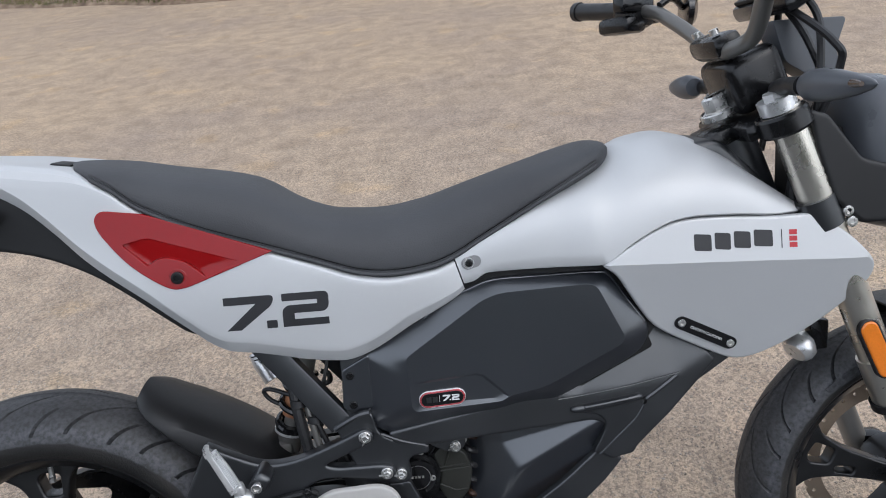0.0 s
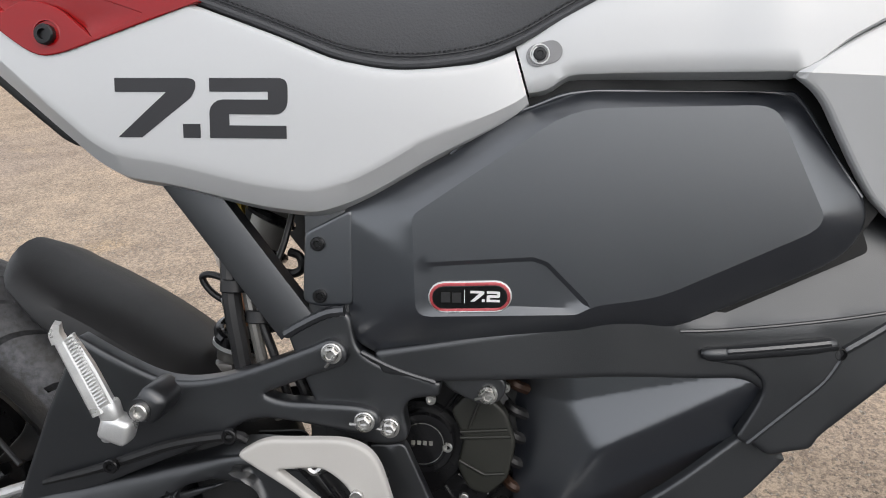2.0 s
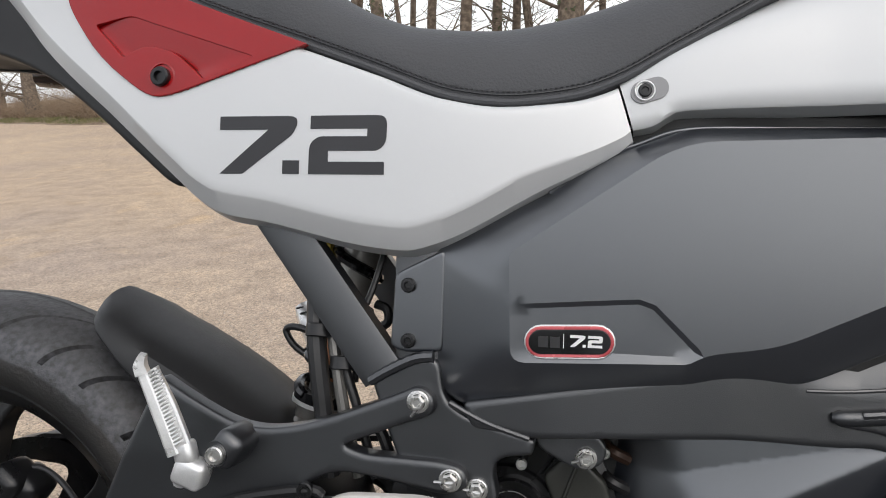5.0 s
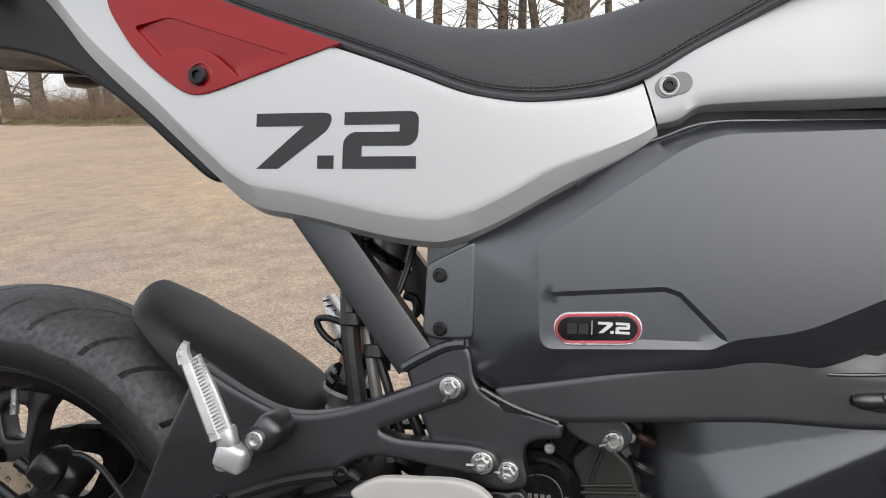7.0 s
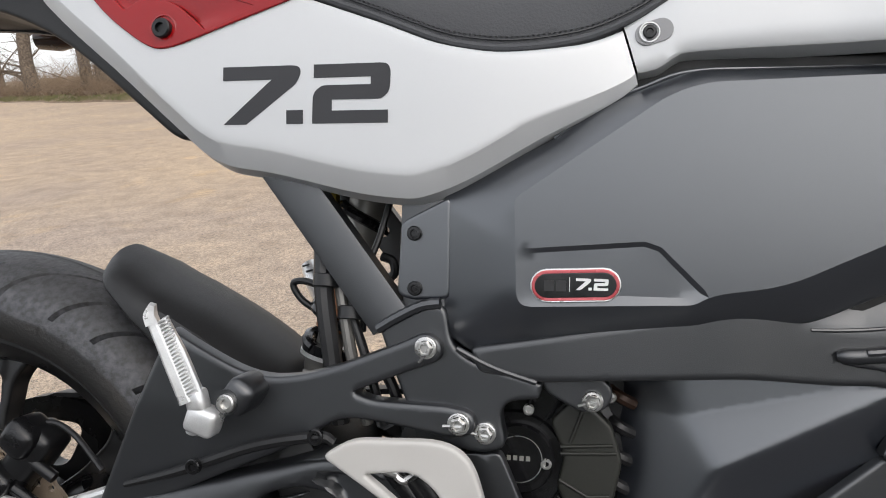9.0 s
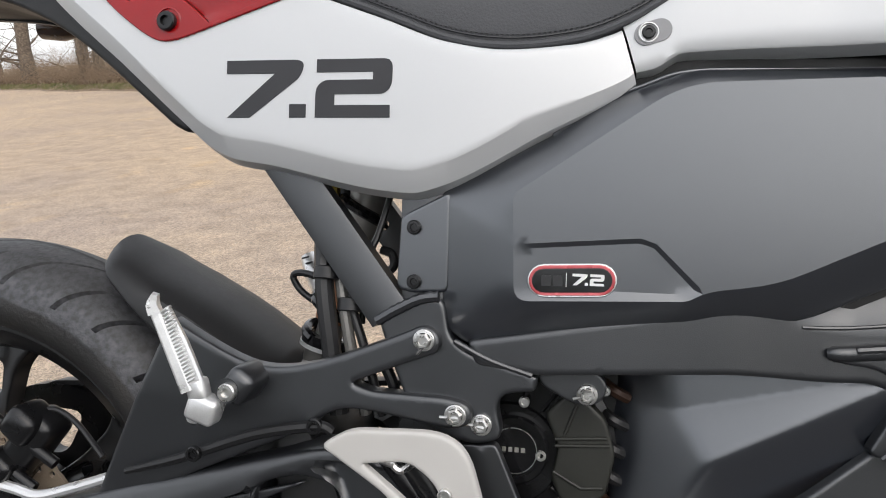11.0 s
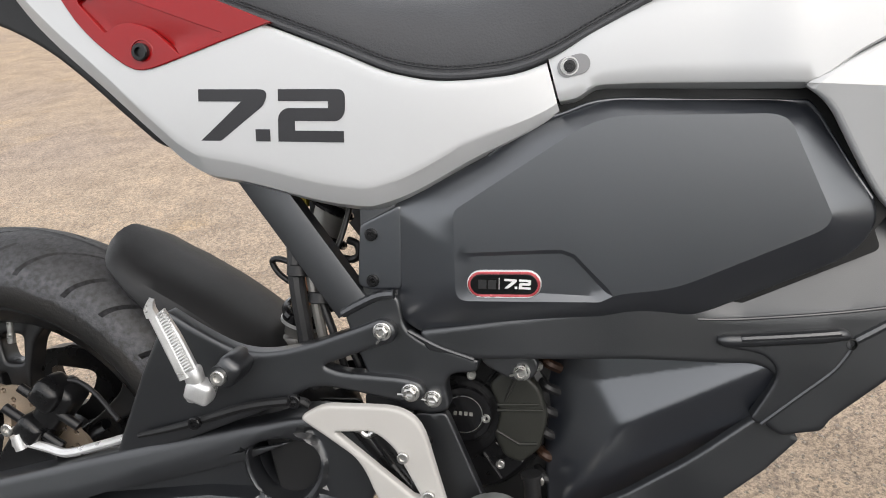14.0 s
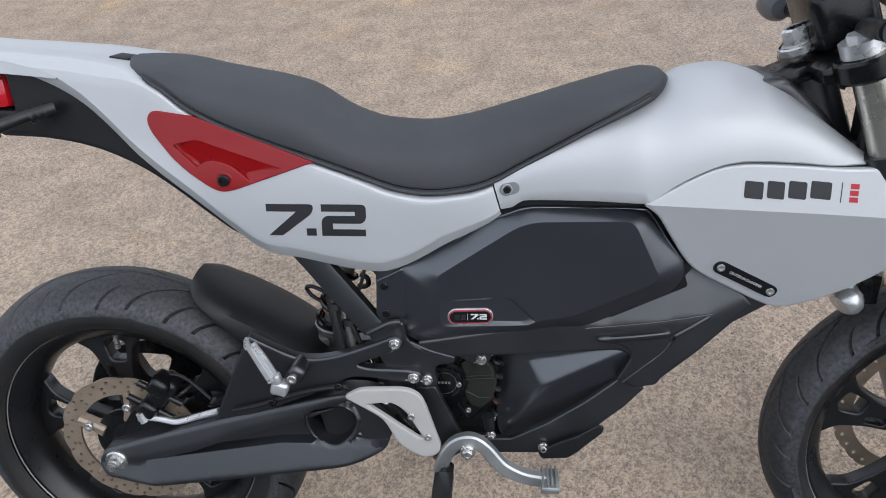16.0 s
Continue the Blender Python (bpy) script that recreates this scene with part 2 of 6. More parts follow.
STONE = tonal("loose_grit", [(0.30, (0.20, 0.16, 0.125)), (0.5, (0.33, 0.275, 0.22)), (0.66, (0.56, 0.50, 0.43))], 260)


# ---- shaping ----
from mathutils.geometry import delaunay_2d_cdt


def put(name, verts, faces, material, parent=None, label="", angle=32, loc=None):
    me = bpy.data.meshes.new(name)
    me.from_pydata([tuple(map(float, v)) for v in verts], [], [tuple(map(int, f)) for f in faces])
    me.materials.append(material)
    return place(name, me, parent, label, angle, loc)


def place(name, me, parent=None, label="", angle=32, loc=None):
    if angle:
        me.polygons.foreach_set("use_smooth", [True] * len(me.polygons))
        me.set_sharp_from_angle(angle=radians(angle))
    ob = new(name, me)
    ob.parent = parent
    if loc is not None:
        ob.matrix_basis = loc if isinstance(loc, Matrix) else Matrix.Translation(loc)
    if label:
        ob["label"] = label
    return ob


def part(name, bm, material, parent, label="", angle=32, loc=None):
    me = bpy.data.meshes.new(name)
    bm.to_mesh(me)
    bm.free()
    me.materials.append(material)
    return place(name, me, parent, label, angle, loc)


def joined(*pieces):
    """Several (verts, faces) as one."""
    V, F = [], []
    for v, f in pieces:
        k = len(V)
        V += [tuple(p) for p in v]
        F += [tuple(i + k for i in q) for q in f]
    return V, F


def mirrored(vf):
    v, f = vf
    return [(p[0], -p[1], p[2]) for p in v], [tuple(reversed(q)) for q in f]


def moved(vf, m):
    return [tuple(m @ Vector(p)) for p in vf[0]], vf[1]


def curve_at(keys, x):
    """Smooth monotone curve through (x, value) keys."""
    k = np.array(keys, float)
    xs, ys = k[:, 0], k[:, 1]
    d = np.diff(ys) / np.diff(xs)
    m = np.concatenate([[d[0]], np.where(d[:-1] * d[1:] > 0, 2 * d[:-1] * d[1:] / (d[:-1] + d[1:] + 1e-12), 0), [d[-1]]])
    x = np.clip(np.asarray(x, float), xs[0], xs[-1])
    i = np.clip(np.searchsorted(xs, x) - 1, 0, len(xs) - 2)
    h = xs[i + 1] - xs[i]
    t = (x - xs[i]) / h
    return (2 * t**3 - 3 * t**2 + 1) * ys[i] + (t**3 - 2 * t**2 + t) * h * m[i] + (3 * t**2 - 2 * t**3) * ys[i + 1] + (t**3 - t**2) * h * m[i + 1]


def fillet(pts, r=0.006, n=4, closed=True):
    """A polygon with rounded corners; a third number at a corner is its own radius."""
    out, N = [], len(pts)
    for i, p in enumerate(pts):
        P = np.array(p[:2], float)
        rr = p[2] if len(p) > 2 else r
        if not closed and i in (0, N - 1):
            out.append(P)
            continue
        A, B = np.array(pts[i - 1][:2], float), np.array(pts[(i + 1) % N][:2], float)
        la, lb = np.linalg.norm(A - P), np.linalg.norm(B - P)
        a, b = P + (A - P) * min(rr, 0.48 * la) / la, P + (B - P) * min(rr, 0.48 * lb) / lb
        for s in np.linspace(0, 1, n + 1):
            out.append((1 - s)**2 * a + 2 * s * (1 - s) * P + s * s * b)
    return np.array(out)


def dense(poly, step, closed=True):
    out, N = [], len(poly)
    for i in range(N if closed else N - 1):
        a, b = np.array(poly[i]), np.array(poly[(i + 1) % N])
        k = max(1, int(np.ceil(np.linalg.norm(b - a) / step)))
        out += [a + (b - a) * j / k for j in range(k)]
    if not closed:
        out.append(np.array(poly[-1]))
    return np.array(out)


def far(pts, poly, closed=True):
    """Distances of points from a polyline."""
    a = np.asarray(poly, float)
    b = np.roll(a, -1, 0)
    if not closed:
        a, b = a[:-1], b[:-1]
    out = np.full(len(pts), 1e9)
    for p, q in zip(a, b):
        d = q - p
        L = d @ d
        if L < 1e-14:
            continue
        t = np.clip(((pts - p) @ d) / L, 0, 1)
        out = np.minimum(out, np.linalg.norm(pts - p - t[:, None] * d, axis=1))
    return out


def inside(pts, poly):
    a = np.asarray(poly, float)
    b = np.roll(a, -1, 0)
    x, y = pts[:, 0], pts[:, 1]
    c = np.zeros(len(pts), bool)
    for p, q in zip(a, b):
        if p[1] != q[1]:
            c ^= ((p[1] > y) != (q[1] > y)) & (x < (q[0] - p[0]) * (y - p[1]) / (q[1] - p[1]) + p[0])
    return c


def panel(outline, yf, thick=0.012, r=0.004, step=0.012, holes=(), creases=(), edge=0.008, side=-1):
    """A solid moulded panel over an outline in the side view (x, z). yf gives its outer face, r the rounding of its edges."""
    outs = [dense(outline, edge)] + [dense(h, edge) for h in holes]
    pts, edges = [], []
    for o in outs:
        k = len(pts)
        pts += list(o)
        edges += [(k + i, k + (i + 1) % len(o)) for i in range(len(o))]
    for c in creases:
        c = dense(np.array(c, float), edge, False)
        k = len(pts)
        pts += list(c)
        edges += [(k + i, k + i + 1) for i in range(len(c) - 1)]
    fixed = np.array(pts)
    lo, hi = outs[0].min(0), outs[0].max(0)
    gx, gz = np.meshgrid(np.arange(lo[0], hi[0], step), np.arange(lo[1], hi[1], step * 0.87))
    gx[1::2] += step / 2
    grid = np.stack([gx.ravel(), gz.ravel()], 1)
    rings = []
    if r > 0:
        for d in (0.15 * r, 0.45 * r, r, 1.6 * r):
            for o in outs:
                t = np.roll(o, -1, 0) - np.roll(o, 1, 0)
                nrm = np.stack([-t[:, 1], t[:, 0]], 1) / (np.linalg.norm(t, axis=1)[:, None] + 1e-12)
                for s in (1, -1):
                    rings.append(o + s * d * nrm)

    def border(p):
        return np.min([far(p, o) for o in outs], 0)

    def within(p):
        ok = inside(p, outs[0])
        for o in outs[1:]:
            ok &= ~inside(p, o)
        return ok
    keep = within(grid) & (border(grid) > max(r * 2.0, 0.35 * step))
    extra = [grid[keep]]
    cr = [np.array(c, float) for c in creases]
    if rings:
        q = np.concatenate(rings)
        bd = border(q)
        lev = np.concatenate([np.full(len(o), d) for d in (0.15 * r, 0.45 * r, r, 1.6 * r) for o in outs for s in (1, -1)])
        extra.append(q[within(q) & (bd > 0.93 * lev)])
    extra = np.concatenate(extra)
    for c in cr:
        extra = extra[far(extra, c, False) > 0.3 * step] if len(extra) else extra
    allp = np.concatenate([fixed, extra]) if len(extra) else fixed
    v2, _, tris, *_ = delaunay_2d_cdt([Vector(p) for p in allp], edges, [], 0, 1e-7)
    v2 = np.array([tuple(v) for v in v2])
    tris = np.array([t for t in tris if len(t) == 3])
    tris = tris[within(v2[tris].mean(1))]
    a, b, c = v2[tris[:, 0]], v2[tris[:, 1]], v2[tris[:, 2]]
    flip = (b[:, 0] - a[:, 0]) * (c[:, 1] - a[:, 1]) - (b[:, 1] - a[:, 1]) * (c[:, 0] - a[:, 0]) < 0
    tris[flip] = tris[flip][:, ::-1]
    y = np.asarray(yf(v2[:, 0], v2[:, 1]), float) + np.zeros(len(v2))
    back = y + thick
    if r > 0:
        d = np.clip(border(v2), 0, r)
        y = y + r - np.sqrt(np.maximum(0, r * r - (r - d)**2))
    N = len(v2)
    verts = np.concatenate([np.stack([v2[:, 0], y, v2[:, 1]], 1), np.stack([v2[:, 0], back, v2[:, 1]], 1)])
    faces = [tuple(t) for t in tris] + [tuple(N + i for i in reversed(t)) for t in tris]
    seen = {}
    for t in tris:
        for i, j in ((t[0], t[1]), (t[1], t[2]), (t[2], t[0])):
            seen[(i, j)] = 1
    for i, j in seen:
        if (j, i) not in seen:
            faces.append((j, i, i + N, j + N))
    vf = (verts.tolist(), faces)
    return vf if side < 0 else mirrored(vf)


def flat(y):
    return lambda x, z: np.full(np.shape(x), y)


def loft(rows, closed=False, caps=False):
    """Quads between rows of points of equal count."""
    n = len(rows[0])
    V = [p for r in rows for p in r]
    F = []
    for i in range(len(rows) - 1):
        for j in range(n if closed else n - 1):
            k = (j + 1) % n
            F.append((i * n + j, i * n + k, (i + 1) * n + k, (i + 1) * n + j))
    if caps:
        F.append(tuple(reversed(range(n))))
        F.append(tuple((len(rows) - 1) * n + j for j in range(n)))
    return V, F


def smooth_path(pts, per=8):
    p = [np.array(q, float) for q in pts]
    p = [2 * p[0] - p[1]] + p + [2 * p[-1] - p[-2]]
    out = []
    for i in range(1, len(p) - 2):
        for t in np.arange(per) / per:
            out.append(0.5 * (2 * p[i] + (p[i + 1] - p[i - 1]) * t + (2 * p[i - 1] - 5 * p[i] + 4 * p[i + 1] - p[i + 2]) * t**2 + (3 * p[i] - p[i - 1] - 3 * p[i + 1] + p[i + 2]) * t**3))
    out.append(p[-2])
    return out


def sweep(pts, radius, sides=10, per=8, section=None, up=(0, 1, 0), caps=True):
    """A tube (or any section) drawn along a smooth path. radius: one, or one for each key point."""
    path = smooth_path(pts, per) if per > 1 else [np.array(q, float) for q in pts]
    rad = np.interp(np.linspace(0, 1, len(path)), np.linspace(0, 1, len(radius)), radius) if isinstance(radius, (list, tuple)) else [radius] * len(path)
    if section is None:
        section = [(math.cos(a), math.sin(a)) for a in np.arange(sides) * 2 * math.pi / sides]
    rows = []
    u = np.array(up, float)
    for i, p in enumerate(path):
        t = path[min(i + 1, len(path) - 1)] - path[max(i - 1, 0)]
        t = t / (np.linalg.norm(t) + 1e-12)
        a = u - t * (u @ t)
        a /= np.linalg.norm(a) + 1e-12
        b = np.cross(t, a)
        rows.append([tuple(p + rad[i] * (s * a + w * b)) for s, w in section])
    return loft(rows, True, caps)


def lathe(profile, n=32, centre=(0, 0), arc=(0, 360), caps=False):
    """A profile of (radius, y) turned about the axle direction y, at centre (x, z)."""
    full = abs(arc[1] - arc[0]) >= 360
    ang = np.radians(np.linspace(arc[0], arc[1], n, endpoint=not full))
    rows = [[(centre[0] + r * math.cos(a), y, centre[1] + r * math.sin(a)) for r, y in profile] for a in ang]
    if full:
        rows.append(rows[0])
    v, f = loft(rows, False)
    if full:
        k, m = len(profile), len(profile) * n
        v, f = v[:m], [tuple(i % m for i in q) for q in f]
    return v, f


def block(x, y, z, sx, sy, sz, bevel=0.004, m=None, seg=2):
    bm = bmesh.new()
    bmesh.ops.create_cube(bm, size=1)
    bmesh.ops.scale(bm, vec=(sx, sy, sz), verts=bm.verts)
    if bevel:
        bmesh.ops.bevel(bm, geom=bm.edges[:], offset=min(bevel, 0.45 * min(sx, sy, sz)), segments=seg, affect="EDGES", profile=0.5)
    if m is not None:
        bmesh.ops.transform(bm, matrix=m, verts=bm.verts)
    bmesh.ops.translate(bm, vec=(x, y, z), verts=bm.verts)
    V, F = [tuple(v.co) for v in bm.verts], []
    bm.verts.index_update()
    F = [tuple(v.index for v in f.verts) for f in bm.faces]
    bm.free()
    return V, F


def rod(a, b, r, sides=14, r2=None):
    a, b = np.array(a, float), np.array(b, float)
    t = b - a
    return sweep([a, b], [r, r2 if r2 else r], sides, 1, up=(0, 0, 1) if abs(t[2]) < 0.9 * np.linalg.norm(t) else (1, 0, 0))


def head_mesh(kind, r):
    """Bolt heads that face -y: 'flange' hexagon on a washer, 'socket' round cap with a hexagon hole, 'button' domed."""
    hexa = lambda q, y: [(q * math.cos(a), y, q * math.sin(a)) for a in np.arange(6) * math.pi / 3]
    ring = lambda q, y, n=24: [(q * math.cos(a), y, q * math.sin(a)) for a in np.arange(n) * 2 * math.pi / n]
    if kind == "flange":
        w = loft([ring(r, 0.002), ring(r, -0.25 * r), ring(0.9 * r, -0.34 * r), ring(0.7 * r, -0.36 * r)], True)
        h = loft([hexa(0.72 * r, -0.3 * r), hexa(0.72 * r, -0.86 * r), hexa(0.6 * r, -0.98 * r), hexa(0.42 * r, -0.98 * r), hexa(0.34 * r, -0.84 * r)], True)
        h = (h[0], h[1] + [tuple(range(len(h[0]) - 6, len(h[0])))])
        v, f = joined(w, h)
    else:
        k = 0.62 if kind == "socket" else 0.35
        w = loft([ring(r, 0.002), ring(r, -k * r), ring(0.86 * r, -(k + 0.16) * r), ring(0.52 * r, -(k + 0.18) * r), ring(0.45 * r, -(k - 0.2) * r)], True)
        v, f = w[0], w[1] + [tuple(range(len(w[0]) - 24, len(w[0])))]
    return v, [tuple(reversed(q)) for q in f]


HEADS = {}


def bolt(parent, x, y, z, r=0.009, kind="flange", material=None, label="", turn=None):
    material = material or ZINC
    key = (kind, r, material.name)
    if key not in HEADS:
        me = bpy.data.meshes.new("bolt")
        v, f = head_mesh(kind, r)
        me.from_pydata(v, [], f)
        me.materials.append(material)
        me.polygons.foreach_set("use_smooth", [True] * len(me.polygons))
        me.set_sharp_from_angle(angle=radians(30))
        HEADS[key] = me
    ob = new("bolt", HEADS[key])
    ob.parent = parent
    ob.matrix_basis = Matrix.Translation((x, y, z)) @ Matrix.Rotation((x * 40 + z * 70) % 1.0, 4, "Y") if turn is None else Matrix.Translation((x, y, z)) @ turn
    if kind == "flange" and r >= 0.0085:
        a = 2.2 + 3.0 * ((x * 13 + z * 29) % 1.0)
        put("lock_tab", *rod((0.3 * r, -0.9 * r, 0.3 * r), (1.35 * r * math.cos(a), -0.45 * r, 1.35 * r * math.sin(a)), 0.15 * r, 6), material, ob)
    if label:
        ob["label"] = label
    return ob


def capsule(ax, az, bx, bz, r, n=10):
    """Outline of a slot with round ends between two points."""
    a = math.atan2(bz - az, bx - ax)
    p = [(bx + r * math.cos(a + q), bz + r * math.sin(a + q)) for q in np.linspace(-math.pi / 2, math.pi / 2, n)]
    p += [(ax + r * math.cos(a + q), az + r * math.sin(a + q)) for q in np.linspace(math.pi / 2, 1.5 * math.pi, n)]
    return np.array(p)


# ---- the motorcycle: x ahead from the rear axle, y to its left, z up from the tyres' foot; it leans on its side stand ----
LEAN, PITCH = 14.46, 2.65
bike = tagged(new("motorcycle"), "silver and black electric motorcycle leaning on its side stand", "motorcycle")
bike.matrix_basis = pose(0, 0, 0.007, 0, PITCH, 0) @ pose(0, 0, 0.002, -LEAN, 0, 0)

# seat
EDGE = [(0.112, 0.988), (0.15, 0.974), (0.186, 0.957), (0.219, 0.932), (0.29, 0.897), (0.406, 0.855), (0.464, 0.834), (0.522, 0.813), (0.566, 0.807), (0.616, 0.811), (0.653, 0.822), (0.685, 0.8395), (0.718, 0.8575), (0.783, 0.8935), (0.845, 0.926), (0.874, 0.940), (0.892, 0.948), (0.904, 0.955)]
TOPS = [(0.112, 0.993), (0.174, 0.986), (0.254, 0.972), (0.32, 0.961), (0.366, 0.949), (0.388, 0.938), (0.418, 0.917), (0.452, 0.900), (0.489, 0.890), (0.551, 0.887), (0.613, 0.896), (0.68, 0.915), (0.788, 0.946), (0.852, 0.963), (0.880, 0.968), (0.895, 0.967), (0.904, 0.960)]
WIDE = [(0.112, 0.022), (0.13, 0.06), (0.17, 0.092), (0.22, 0.104), (0.29, 0.109), (0.45, 0.110), (0.56, 0.106), (0.65, 0.101), (0.75, 0.100), (0.84, 0.093), (0.874, 0.080), (0.893, 0.056), (0.904, 0.020)]
xs = np.concatenate([np.linspace(0.112, 0.16, 9), np.linspace(0.17, 0.85, 70), np.linspace(0.856, 0.904, 14)])


def seat_rows(low=0.0):
    rows = []
    for x, e, t, w in zip(xs, curve_at(EDGE, xs), curve_at(TOPS, xs), curve_at(WIDE, xs)):
        half = []
        t = max(t, e + 0.004)
        for s in np.linspace(0, 1, 12):
            b = [(1 - s)**3, 3 * s * (1 - s)**2, 3 * s * s * (1 - s), s**3]
            half.append((-(b[0] * w + b[1] * (w + 0.004) + b[2] * w * 0.93 + b[3] * 0), b[0] * e + b[1] * (e + 0.55 * (t - e)) + b[2] * (t + 0.001) + b[3] * t))
        half = [(half[0][0] + 0.018, half[0][1] - 0.012)] + half
        rows.append([(x, y, z) for y, z in half] + [(x, -y, z) for y, z in reversed(half[:-1])])
    return rows


v, f = loft(seat_rows(), False, True)
seat = put("seat", v, [tuple(reversed(q)) for q in f], VINYL, bike, "dark grey textured vinyl seat with stitched edge", 50)
for s in (-1, 1):
    k = [(x, s * (w + 0.0005), e + 0.002) for x, e, w in zip(xs, curve_at(EDGE, xs), curve_at(WIDE, xs))][8:-8:3]
    put("piping", *sweep(k, 0.0032, 8, 3), VINYL, seat, "rolled vinyl seat edge")
    k = [(p[0], p[1] + s * 0.0010, p[2] + 0.0062) for p in k]
    put("seam", *sweep(k, 0.0007, 5, 3), GLOSSY, seat, "black seam thread")
    line = smooth_path(k, 14)
    dash = [rod(line[i] + (0, s * 0.0004, 0.0022), line[i + 1] + (0, s * 0.0004, 0.0022), 0.00065, 4) for i in range(0, len(line) - 1, 2)]
    tagged(put("stitching", *joined(*dash), CABLE, seat, "row of black stitches"), kind="stuff")
put("seat_tab", *moved(block(0, 0, 0, 0.030, 0.04, 0.005, 0.0022), Matrix.Translation((0.094, -0.005, 0.9905)) @ Matrix.Rotation(radians(8), 4, "Y")), DARK, bike, "black rubber tab behind the seat")

# rear bodywork, one shell on each side from tail to seat bolt
LOW = [(-0.20, 1.016), (-0.12, 1.004), (-0.045, 0.988), (-0.004, 0.972), (0.035, 0.953), (0.065, 0.934), (0.10, 0.902), (0.137, 0.864), (0.17, 0.836), (0.21, 0.805), (0.284, 0.742), (0.305, 0.725), (0.33, 0.713), (0.363, 0.708), (0.463, 0.688), (0.49, 0.686), (0.512, 0.691), (0.605, 0.742), (0.664, 0.784)]
TAIL = [(-0.20, 1.018), (-0.10, 1.011), (-0.041, 1.007), (0.042, 1.000), (0.105, 0.991), (0.16, 0.983)]


def y_side(x, z):
    x, z = np.asarray(x, float), np.asarray(z, float)
    return -0.1235 + 0.75 * np.clip(z - 0.765, 0, 0.12)**2 + 0.10 * np.clip(z - 0.885, 0, 1) + 0.62 * np.clip(x - 0.50, 0, 1)**2 + 0.06 * np.clip(0.2 - x, 0, 1)


def shear(x, z):
    return x + (0.824 - z) * 0.30 * math.exp(-((x - 0.655) / 0.04)**2)


RED_LINE = fillet([(0.163, 0.918, 0.012), (0.173, 0.931, 0.012), (0.232, 0.9225, 0.012), (0.403, 0.858, 0.002), (0.278, 0.815, 0.018), (0.258, 0.815, 0.02), (0.208, 0.850, 0.03), (0.170, 0.897, 0.02)])[::-1]


def dent(x, z):
    """The pocket in the shell that takes the red insert."""
    p = np.array([[x, z]])
    return 0.014 * min(1.0, max(0.0, float(far(p, RED_LINE)[0]) - 0.006) / 0.008) if inside(p, RED_LINE)[0] else 0.0


def rear_shell():
    rows = []
    for x in np.concatenate([np.linspace(-0.2, 0.15, 34), np.linspace(0.155, 0.6555, 100)]):
        zl, ze, zt = float(curve_at(LOW, x)), float(curve_at(EDGE, x)) - 0.003, float(curve_at(TAIL, x))
        k = min(1.0, max(0.0, (x - 0.11) / 0.06))
        top = zt + (ze - zt) * k
        h = top - zl
        ch = min(0.020 - 0.013 * min(1.0, max(0.0, (x - 0.58) / 0.07)), 0.45 * h)
        ys = lambda z: float(y_side(x, z)) + dent(x, z)
        cq = ch / 0.020
        pr = [(ys(zl) + 0.026, zl - 0.004), (ys(zl) + 0.015 * cq, zl), (ys(zl) + 0.011 * cq, zl + 0.0015), (ys(zl + ch) + 0.0006, zl + ch * 0.93), (ys(zl + ch), zl + ch * 1.06)]
        rt = 0.006 + 0.022 * (1 - k)
        for q in np.linspace(0, 1, 19)[1:]:
            z = zl + ch * 1.06 + (top - rt - zl - ch * 1.06) * q
            pr.append((ys(z), z))
        yt = ys(top - rt)
        for a in (25, 50, 75, 90):
            pr.append((yt + rt * (1 - math.cos(radians(a))), top - rt + rt * math.sin(radians(a))))
        inn = 0.0
        y0 = pr[-1][0]
        for q in (0.35, 0.7, 1):
            pr.append((y0 + (inn - y0) * q, top - 0.003 * math.sin(q * 1.57) * (1 - k)))
        rows.append([(shear(x, z), y, z) for y, z in pr])
    v, f = loft(rows)
    return v, [tuple(reversed(q)) for q in f]


rs = rear_shell()
rear_r = put("rear_side_panel", *rs, SILVER, bike, "satin silver rear side panel and tail", 19)
rear_l = put("rear_side_panel", *mirrored(rs), SILVER, bike, "satin silver rear side panel and tail", 28)

# red inserts: a sharp-edged pocket is let into each
RED_IN = fillet([(0.199, 0.8815, 0.004), (0.234, 0.8885, 0.006), (0.355, 0.8482, 0.003), (0.311, 0.8290, 0.004), (0.280, 0.8548, 0.010), (0.2536, 0.8610, 0.010), (0.240, 0.8565, 0.006), (0.2315, 0.8500, 0.004)], 0.004)[::-1]
mid = RED_IN.mean(0)
FLOOR_IN = mid + (RED_IN - mid) * 1.06


def y_floor(x, z):
    """The pocket's floor leans in from its top edge down to its foot."""
    lean = np.clip((0.8885 - 0.333 * (x - 0.234) - z) / 0.030, 0, 1.1)
    return y_side(x, z) - 0.0016 + 0.0075 * lean * np.clip((far(np.stack([x, z], 1), RED_LINE) - 0.005) / 0.010, 0, 1)


